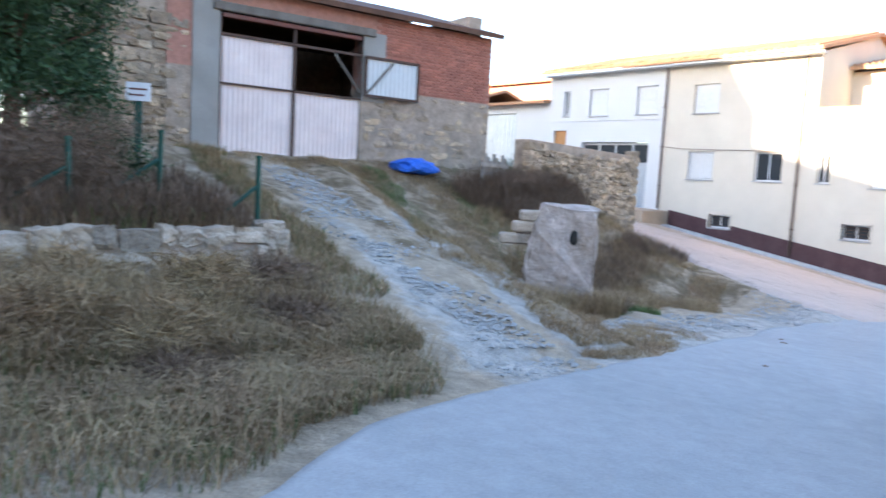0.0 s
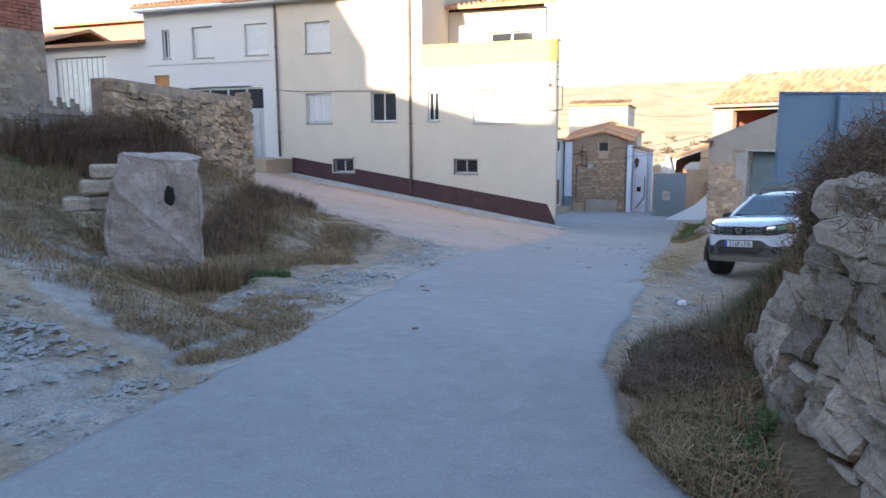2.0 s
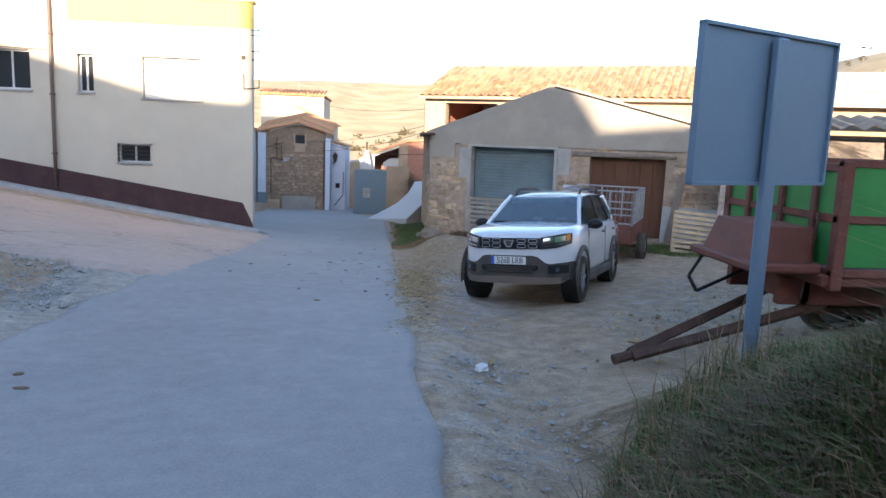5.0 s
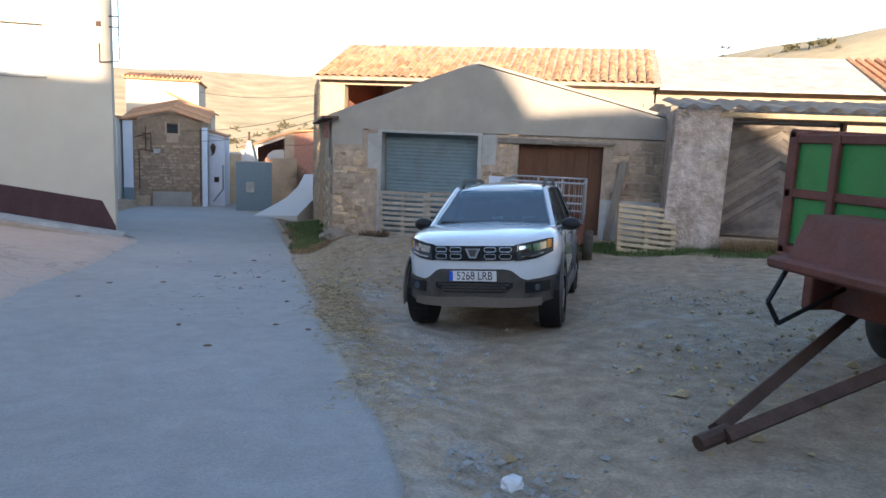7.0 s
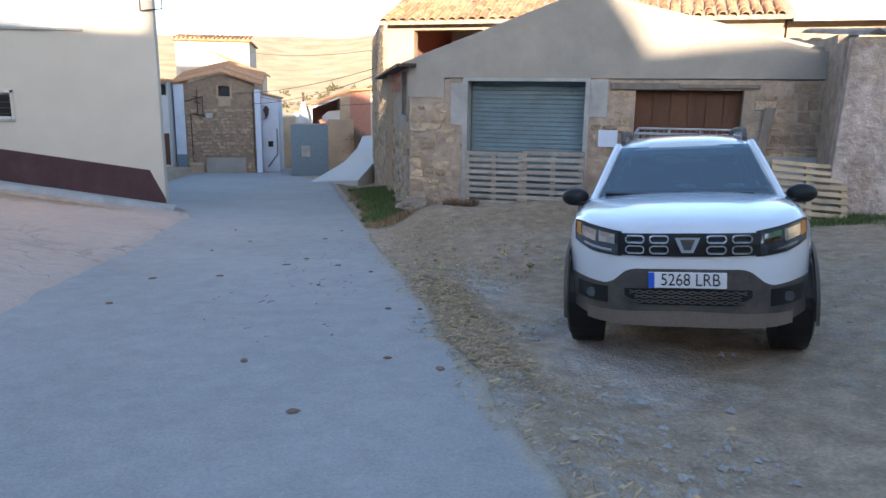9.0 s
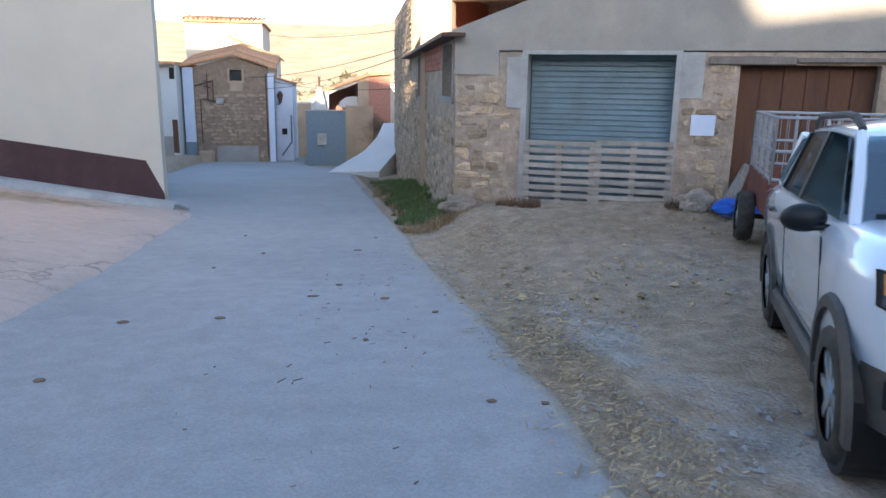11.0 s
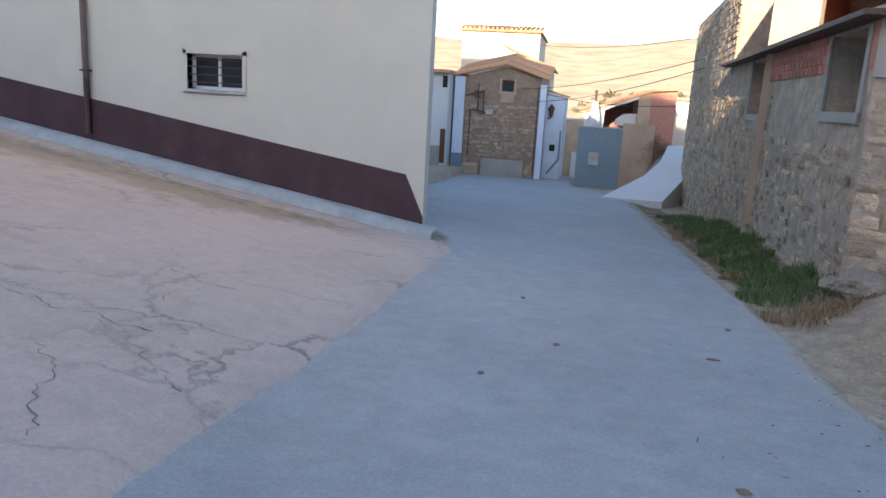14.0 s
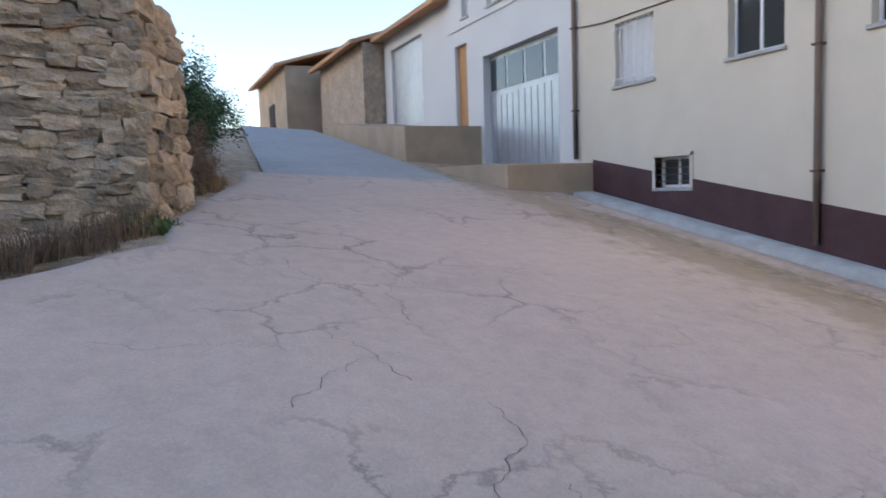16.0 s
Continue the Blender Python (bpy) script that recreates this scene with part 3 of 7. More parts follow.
    # string line and pipes
    part("cable", bars([((-11.4, -.02, 5.2), (-10.6, -.02, 5.12)), ((-10.6, -.02, 5.12), (-5.7, -.02, 5.02))], .012, 6), "darkmetal", h)
    for x, zb, zt in ((-11.55, 2.5, 8.6), (-5.68, 1.05, 8.6)):
        d = part("downpipe", bars([((x, -.07, zb), (x, -.07, zt)), ((x, -.07, zb + .02), (x, -.07, zb + .9))], .05, 10), "pipe", h, "brown rain downpipe")
        for z in np.arange(zb + 1, zt, 1.7):
            part("bracket", box((x - .07, -.13, z), (x + .07, -.005, z + .03)), "darkmetal", d)
    # white part with garage
    hz = [(-16.0, -12.28, 2.46, 5.42), (-17.8, -17.0, 3.6, 6.0), (-17.26, -16.87, 6.7, 7.9), (-15.69, -14.63, 6.66, 7.93), (-13.06, -11.99, 6.66, 7.91)]
    part("wall", wall_with_holes(-18.2, -11.5, lambda x: 8.76, hz, .3, lambda x: 1.2), "white", h)
    part("string_course", box((-18.2, -.04, 6.42), (-11.62, .0, 6.5)), "white", h)
    window(h, -17.26, -16.87, 6.7, 7.9)
    window(h, -15.69, -14.63, 6.66, 7.93, 0, "blind")
    window(h, -13.06, -11.99, 6.66, 7.91, 0, "blind")
    g = part("garage_door", box((-16.0, .22, 2.46), (-12.28, .28, 5.4)), "galv", h, "galvanised sheet garage door with glazed top")
    for i in range(12):
        x = -16 + 3.72 * i / 12
        part("panel", box((x + .02, .2, 2.5), (x + .29, .221, 4.35), .006), "galv", g)
    for i in range(4):
        x = -16 + 3.72 * i / 4
        part("glazing", box((x + .06, .2, 4.5), (x + .87, .221, 5.3)), "glass", g)
    part("house_door", box((-17.8, .12, 3.6), (-17.0, .18, 6.0), .01), "orangewood", h, "varnished wooden door")
    # eaves and roofs
    roof = part("roof", prism([(-.55, 8.72), (5.6, 10.2), (11.6, 8.72), (11.6, 8.85), (5.6, 10.36), (-.55, 8.86)], 13.4,
                              Matrix.Translation((-5.0, 0, 0)) @ Matrix.Rotation(radians(90), 4, "Z")), "tile_stuff", h, "orange clay tile roof")
    roof2 = part("roof", prism([(2.7, 8.42), (6.5, 9.2), (11.6, 8.42), (11.6, 8.56), (6.5, 9.36), (2.7, 8.56)], 5.0,
                               SK @ Matrix.Translation((.3, 0, 0)) @ Matrix.Rotation(radians(90), 4, "Z")), "tile_stuff", h)
    part("gable_wall", prism([(0, 8.72), (11, 8.72), (5.6, 10.2)], .3, Matrix.Translation((-5.2, 0, 0)) @ Matrix.Rotation(radians(90), 4, "Z")), "cream", h)
    part("eave", box((-18.3, -.5, 8.62), (-5.0, -.05, 8.7)), "white", h)
    part("chimney", box((-3.2, 5.2, 8.9), (-2.6, 5.8, 10.3), .02), "cream", h)
    part("chimney_cap", box((-3.3, 5.1, 10.3), (-2.5, 5.9, 10.38), .01), "tile_stuff", h)
    # roll tiles on the front slope
    rt = bmesh.new()
    for x in np.arange(-18.2, -5.0, .22):
        add_bar(rt, (x, -.55, 8.88), (x, 5.55, 10.38), .07, 6)
    for x in np.arange(-4.6, .3, .22):
        add_bar(rt, (x - .32 * 2.7, 2.7, 8.58), (x - .32 * 6.5, 6.5, 9.38), .07, 6)
    part("roof_tiles", rt, "tile_stuff", roof)["kind"] = "stuff"
    # cable stub, box and lamp bracket on the corner
    part("cable_bracket", bars([((-.02, -.06, z), (.22, -.06, z)) for z in (5.0, 5.25, 5.7, 5.85)] + [((.2, -.06, 4.2), (.2, -.06, 5.9)), ((-.25, -.04, 4.15), (.2, -.06, 4.2)), ((-.25, -.04, 4.15), (-.25, -.04, 4.6))], .015, 6), "darkmetal", h)
    part("vent", box((-.32, -.02, 8.0 - 3), (-.2, 0, 5.12)), "darkmetal", h)
    return h


big_house()
# forecourt of the garage and the raised step before the door
fc = prism([(-11.0, 1.2), (-11.0, 2.4), (-12.2, 2.46), (-16.2, 2.5), (-16.2, 1.2)], 2.0)
fc.transform(Matrix.Translation((0, -2.0, 0)))
tagged(part("forecourt", fc, "ochre"), "stained concrete forecourt slab before the garage", "ramp", kind="structure")
st = prism([(-16.2, 1.6), (-16.2, 3.62), (-19.5, 3.9), (-24, 4.4), (-24, 1.6)], 2.2)
st.transform(Matrix.Translation((0, -2.2, 0)))
tagged(part("entrance_platform", st, "ochre"), "stained concrete platform before the house doors", "ramp", kind="structure")


def upper_lane_houses():
    h = thing("house", None, "white house with big blue-grey sheet gate", "house")
    part("wall", wall_with_holes(-24.2, -18.2, lambda x: 7.4, [(-23.4, -20.4, 4.2, 6.95)], .3, lambda x: 3), "white", h)
    gt = part("gate", box((-23.4, .14, 4.2), (-20.4, .17, 6.93)), "galv", h, "blue-grey sheet gate")
    for x in np.arange(-23.4, -20.5, .3):
        part("panel", box((x, .1, 4.22), (x + .28, .139, 6.9), .01), "galv", gt)
    part("wall", box((-24.2, .3, 3), (-18.2, 8, 7.3)), "white", h)
    part("roof", prism([(-.5, 7.35), (8, 8.4), (8, 8.55), (-.5, 7.5)], 6.1, Matrix.Translation((-18.15, 0, 0)) @ Matrix.Rotation(radians(90), 4, "Z")), "tile_stuff", h)
    bh = thing("house", None, "brick house rising behind the lane", "house")
    part("wall", box((-33, 9, 3), (-25, 15, 10.2)), "brickwall", bh)
    part("roof", prism([(8.6, 10.1), (15.3, 11.0), (15.3, 11.15), (8.6, 10.25)], 8.6, Matrix.Translation((-24.7, 0, 0)) @ Matrix.Rotation(radians(90), 4, "Z")), "tile_stuff", bh)
    s = thing("stone_house", None, "old rubble stone house with tiled roof", "house")
    part("wall", box((-31, -.8, 3), (-24.3, 7, 7.4)), "mortar", s)
    part("roof", prism([(-1.3, 7.3), (3, 8.6), (7.4, 7.3), (7.4, 7.45), (3, 8.75), (-1.3, 7.45)], 7, Matrix.Translation((-24.2, 0, 0)) @ Matrix.Rotation(radians(90), 4, "Z")), "tile_stuff", s)
    c = thing("house", None, "ochre house at the head of the lane", "house")
    part("wall", box((-40, -2.2, 3), (-32, 5, 7.8)), "ochre", c)
    # near-black sheet on the solid wall, painted as the shade inside a door opening
    part("doorway", box((-36.5, -2.25, 4.3), (-35, -2.19, 6.4)), "dark", c)
    part("roof", prism([(-2.7, 7.7), (1.5, 8.9), (5.5, 7.7), (5.5, 7.85), (1.5, 9.05), (-2.7, 7.85)], 8.6, Matrix.Translation((-31.8, 0, 0)) @ Matrix.Rotation(radians(90), 4, "Z")), "tile_stuff", c)


upper_lane_houses()

# ---- stone barn with shutter: facade frame, x along the facade, y into the barn
FAC = pose(5.2, -2.42, 0, 0, 0, -26)
STONE_MESHES = []


def stone_mesh(seed, sharp=.09):
    rnd = random.Random(seed)
    bm = bmesh.new()
    bmesh.ops.create_cube(bm, size=1)
    bmesh.ops.subdivide_edges(bm, edges=bm.edges[:], cuts=1, use_grid_fill=True)
    for v in bm.verts:
        k = sum(abs(c) > .4 for c in v.co)
        v.co *= {3: .88, 2: .96, 1: 1.03}.get(k, 1)
        v.co += Vector((rnd.uniform(-sharp, sharp) for _ in range(3))) * .8
    me = bpy.data.meshes.new("stone")
    bm.to_mesh(me)
    bm.free()
    return me


def boulder_mesh(seed):
    """A weathered, roughly squared block."""
    bm = bmesh.new()
    bmesh.ops.create_cube(bm, size=1)
    bmesh.ops.subdivide_edges(bm, edges=bm.edges[:], cuts=3, use_grid_fill=True)
    off = Vector((seed * 1.7, seed * .9, 0))
    for v in bm.verts:
        c = v.co.copy()
        ball = c.normalized() * .62
        v.co = c.lerp(ball, .28) * 1.03
        v.co += Vector((noise.noise(c * 1.6 + off), noise.noise(c * 1.6 + off + Vector((9, 0, 0))), noise.noise(c * 1.6 + off + Vector((0, 9, 0))))) * .2
        v.co *= 1 + .16 * noise.noise(c * 4 + off)
    me = bpy.data.meshes.new("stone")
    bm.to_mesh(me)
    bm.free()
    return me


def stone_wall(parent, x0, x1, z0, top, m, size=(.42, .2), depth=.22, material="stone", proud=.03, limit=300, seed=1, skip=(), gap=.02, rough=False):
    """Courses of stones over a wall face lying in m's x,z plane and facing m's -y."""
    rnd = random.Random(seed)
    sets = []
    for i in range(8):
        me = boulder_mesh(seed * 10 + i) if rough else stone_mesh(seed * 100 + i)
        me.materials.append(M[material])
        sets.append(me)
    n = 0
    z = z0
    while True:
        hgt = size[1] * rnd.uniform(.7, 1.35)
        x = x0 - rnd.uniform(0, .2)
        placed = False
        while x < x1:
            wd = size[0] * rnd.uniform(.5, 1.6)
            xa, xb = max(x, x0), min(x + wd, x1)
            zz = z + rnd.uniform(-.03, .03)
            x += wd
            if xb - xa < .08 or zz + hgt * .6 > top((xa + xb) / 2):
                continue
            placed = True
            if any(a < xb and b > xa and c < zz + hgt and d > zz for a, b, c, d in skip):
                continue
            if n >= limit:
                continue
            o = new("stone", rnd.choice(sets))
            o.parent = parent
            o.matrix_basis = m @ pose((xa + xb) / 2, depth / 2 - proud + rnd.uniform(-.025, .025), zz + hgt / 2, rnd.uniform(-4, 4), rnd.uniform(-5, 5) * (2 if rough else 1), rnd.uniform(-4, 4) + rnd.choice((0, 180))) @ Matrix.Diagonal((xb - xa - gap * rnd.uniform(.5, 1.5), depth, hgt - gap * rnd.uniform(.5, 1.5), 1))
            n += 1
        z += hgt
        if not placed and z > z0 + .5:
            return


def stone_barn():
    b = thing("barn", None, "stone barn with cement gable, steel shutter and brown door", "barn")
    holes = [(1.18, 3.45, .1, 2.79), (4.35, 6.2, .5, 2.6)]
    w = wall_with_holes(0, 7.65, lambda s: 2.78, holes[:1] + [(4.35, 6.2, .5, 2.6)], .45, lambda s: -.3)
    w.transform(FAC)
    part("wall", w, "mortar", b, "rubble stone wall with lime mortar")
    g = prism([(-.02, 2.42), (.72, 2.42), (.72, 2.8), (7.66, 2.8), (7.66, 3.2), (3.25, 4.32), (-.02, 3.12)], .45)
    g.transform(FAC @ Matrix.Translation((0, -.03, 0)))
    part("gable", g, "grey_render", b, "smooth grey cement gable")
    sh = part("roller_shutter", box((1.2, .34, .2), (3.45, .36, 2.78)), "shutter", b, "grey-green steel roller shutter")
    sh.matrix_basis = FAC
    for z in np.arange(.2, 2.72, .085):
        part("slat", box((1.2, .30, z), (3.45, .335, z + .078), .008), "shutter", sh)
    fr = part("shutter_frame", boxes([((1.1, -.05, .2), (1.19, .3, 2.8)), ((3.44, -.05, .2), (3.53, .3, 2.8)), ((1.1, -.04, 2.74), (3.53, .2, 2.8))]), "gutter", b)
    fr.matrix_basis = FAC
    for lo, hi in (((3.53, -.02, 2.1), (3.85, .01, 2.78)), ((.85, -.022, 1.9), (1.1, .01, 2.7))):
        part("plaster_patch", box(lo, hi, .004), "gutter", b, "whitewashed plaster patch").matrix_basis = FAC
    d = part("barn_door", box((4.35, .23, .5), (6.2, .27, 2.6)), "brownwood", b, "dark brown plank door")
    d.matrix_basis = FAC
    for i in range(6):
        part("plank", box((4.36 + i * .308, .2, .55), (4.66 + i * .308, .232, 2.58), .006), "brownwood", d)
    lt = part("lintel", boxes([((3.9, -.05, 2.6), (5.1, .2, 2.72)), ((5.1, -.06, 2.63), (6.45, .2, 2.7))], .015), "wood", b, "pale weathered timber lintel")
    lt.matrix_basis = FAC
    pq = part("plaque", box((3.72, -.05, 1.55), (4.07, -.02, 1.86), .004), "bluewhite", b, "small blank pale plaque")
    pq.matrix_basis = FAC
    # long west wall, lean-to part with two openings then the taller part
    W = pose(5.2, -2.42, 0, 0, 0, 87)   # x along the wall northwards, y towards the west
    lw = wall_with_holes(0, 10.3, lambda s: 3.0, [(.35, 1.75, 2.05, 2.96), (5.6, 7.3, 1.95, 2.94)], .4, lambda s: -1.6)
    lw.transform(W @ Matrix.Scale(-1, 4, (0, 1, 0)))
    part("wall", lw, "mortar", b)
    bk = boxes([((.0, -.01, 2.5), (.34, .012, 3.0)), ((1.76, -.01, 2.55), (5.58, .012, 3.0))])
    bk.transform(W)
    part("brick_panel", bk, "brickwall", b)
    for wa, wb, zz in ((.35, 1.75, 2.05), (5.6, 7.3, 1.95)):
        rv = boxes([((wa - .12, -.02, zz - .1), (wa, .03, 2.98)), ((wb, -.02, zz - .1), (wb + .12, .03, 2.98)), ((wa - .12, -.02, zz - .12), (wb + .12, .05, zz)), ((wa, -.39, zz), (wb, -.37, 2.96))])
        rv.transform(W)
        part("opening_surround", rv, "cement", b)
    ed = boxes([((-.3, -.1, 3.0), (10.3, .28, 3.06))])
    ed.transform(W)
    part("eave", ed, "darkmetal", b)
    rf = prism([(-.3, 3.05), (3.3, 4.36), (7.7, 3.24), (7.7, 3.3), (3.3, 4.42), (-.3, 3.11)], 5.5)
    rf.transform(FAC @ Matrix.Translation((0, .4, 0)))
    part("lean_to_roof", rf, "grey_render", b)
    tw = boxes([((10.3, -9, -1.6), (20.5, 0, 5.0))])
    tw.transform(W)
    part("wall", tw, "mortar", b)
    return b


barn = stone_barn()
# tall hay barn with a clay tile roof
def hay_barn():
    T = pose(5.35, 3.0, 0, 0, 0, -26)
    b = thing("hay_barn", None, "hay barn with rough brick wall and clay tile roof", "barn")
    w = wall_with_holes(0, 9.8, lambda s: 4.4, [(.75, 2.6, 3.2, 4.15)], .35, lambda s: 0)
    w.transform(T)
    part("wall", w, "ochre", b)
    w = boxes([((0, .35, -1), (.35, 7.5, 4.6)), ((9.5, .35, 0), (9.8, 7, 4.4)), ((.0, 7, 0), (9.8, 7.3, 4.6)), ((.3, .8, 3.05), (9.5, 7, 3.15))])
    w.transform(T)
    part("wall", w, "brickwall", b)
    rise = (5.62 - 4.42) / 3.2
    r = prism([(-.3, 4.38 - .3 * rise), (3.1, 5.62), (7.4, 4.4), (7.4, 4.5), (3.1, 5.72), (-.3, 4.48 - .3 * rise)], 10.1)
    r.transform(T @ Matrix.Translation((9.95, 0, 0)) @ Matrix.Rotation(radians(90), 4, "Z"))
    roof = part("roof", r, "mortar", b)
    # curved cover tiles
    bm = bmesh.new()
    seg = 5
    L, R0, R1 = .42, .105, .085
    rows = []
    for k, (y, r_) in enumerate(((0, R0), (L, R1))):
        rows.append([bm.verts.new((r_ * math.cos(math.pi * i / seg), y, r_ * math.sin(math.pi * i / seg) * .85)) for i in range(seg + 1)])
    for i in range(seg):
        bm.faces.new((rows[0][i], rows[0][i + 1], rows[1][i + 1], rows[1][i]))
    inner = [[bm.verts.new(Vector((v.co.x * .84, v.co.y, v.co.z * .78))) for v in row] for row in rows[:1]]
    for i in range(seg):
        bm.faces.new((rows[0][i + 1], rows[0][i], inner[0][i], inner[0][i + 1]))
    me = bpy.data.meshes.new("tile")
    bm.to_mesh(me)
    bm.free()
    me.materials.append(M["tile"])
    rnd = random.Random(4)
    tilt = math.degrees(math.atan(rise))
    cols = 38
    n = 0
    for c in range(cols):
        for rr in range(9):
            o = new("tile", me)
            o.parent = roof
            s = .05 + c * .26
            yy = -.38 + rr * .385
            o.matrix_basis = T @ pose(s + rnd.uniform(-.02, .02), yy, 4.49 + (yy) * rise + .012 + rnd.uniform(-.008, .012), tilt + rnd.uniform(-2, 2), rnd.uniform(-3, 3), rnd.uniform(-2.5, 2.5))
            n += 1
    return b


hay_barn()


# ---- timber gate shed to the east of the barn
def gate_shed():
    s = thing("shed", None, "plastered shed with a weathered chevron board gate", "shed")
    B = pose(12.42, -7.07, 0, 0, 0, -26)
    part("wall", wall_with_holes(-1.05, 6.5, lambda x: 3.35, [(0, 2.15, .9, 3.25)], .5, lambda x: .2), "mortar", s).matrix_basis = B
    part("buttress", prism([(-1.12, .3), (-.02, .3), (.04, 3.4), (-1.0, 3.4)], .3), "limewash", s, "rough whitewashed buttress").matrix_basis = B @ Matrix.Translation((0, -.28, 0))
    gate = part("gate", box((0.02, .2, .95), (2.13, .24, 3.2)), "gatewood", s, "weathered grey plank gate in chevrons")
    gate.matrix_basis = B
    bd = bmesh.new()
    for side in (-1, 1):
        for k in range(26):
            z = .2 + k * .145
            x0, x1 = 1.075, 1.075 + side * 1.04
            a, b = Vector((x0, .19, z + .75)), Vector((x1, .19, z))
            me = Vector((0, 0, .062))
            if max(a.z, b.z) + .06 > 3.2 or min(a.z, b.z) < .95:
                a.z, b.z = min(a.z, 3.13), min(max(b.z, 1.0), 3.13)
                if a.z - b.z < .06 or b.z > 3.1 or a.z < 1.05:
                    continue
            g = bmesh.new()
            v = [g.verts.new(p) for p in (a - me, b - me, b + me, a + me)]
            f = g.faces.new(v)
            r = bmesh.ops.extrude_face_region(g, geom=[f])
            bmesh.ops.translate(g, vec=(0, -.02, 0), verts=[q for q in r["geom"] if isinstance(q, bmesh.types.BMVert)])
            bmesh.ops.recalc_face_normals(g, faces=g.faces[:])
            part("board", g, "gatewood", gate)
    # corrugated eave and beam
    cor = bmesh.new()
    n = 90
    rows = [[], []]
    for i in range(n + 1):
        x = -.9 + 8 * i / n
        z = 3.45 + .055 * math.sin(2 * math.pi * x / .42)
        rows[0].append(cor.verts.new((x, -.45, z)))
        rows[1].append(cor.verts.new((x, 4.5, z + .45)))
    for i in range(n):
        cor.faces.new((rows[0][i], rows[0][i + 1], rows[1][i + 1], rows[1][i]))
    bmesh.ops.solidify(cor, geom=cor.faces[:], thickness=.02)
    part("corrugated_roof", cor, "gutter", s, "grey corrugated cement sheet roof").matrix_basis = B
    part("beam", box((-.2, -.3, 3.27), (6.5, -.1, 3.37), .01), "paleWood", s).matrix_basis = B
    for lo, hi in (((-1.05, .5, 0), (-.75, 5, 3.5)), ((6.2, .5, 0), (6.5, 5, 3.5)), ((-1.3, 5, 0), (6.5, 5.3, 3.8))):
        part("wall", box(lo, hi), "mortar", s).matrix_basis = B
    # barn further back, roofed with pale sheet and then with tiles
    T = pose(5.35, 3.0, 0, 0, 0, -26)
    f = thing("back_barn", None, "barn behind the shed with pale sheet and tile roof", "barn")
    part("wall", box((9.85, .0, 0), (22, .35, 4.25)), "ochre", f).matrix_basis = T
    part("wall", box((9.85, .35, 0), (22, 7, 4.0)), "ochre", f).matrix_basis = T
    part("sheet_roof", prism([(-.45, 4.2), (3.1, 5.45), (7, 4.4), (7, 4.46), (3.1, 5.51), (-.45, 4.26)], 5.6), "gutter", f, "pale sheet roof").matrix_basis = T @ Matrix.Translation((15.5, 0, 0)) @ Matrix.Rotation(radians(90), 4, "Z")
    tr = part("tile_roof", prism([(-.45, 4.2), (3.1, 5.4), (7, 4.4), (7, 4.46), (3.1, 5.46), (-.45, 4.26)], 6.6), "tile_stuff", f, "clay tile roof")
    tr.matrix_basis = T @ Matrix.Translation((22.1, 0, 0)) @ Matrix.Rotation(radians(90), 4, "Z")
    tb_ = bmesh.new()
    for x in np.arange(15.6, 22, .26):
        add_bar(tb_, (x, -.5, 4.27), (x, 3.1, 5.49), .09, 6)
    part("roof_tiles", tb_, "tile_stuff", f).matrix_basis = T


gate_shed()


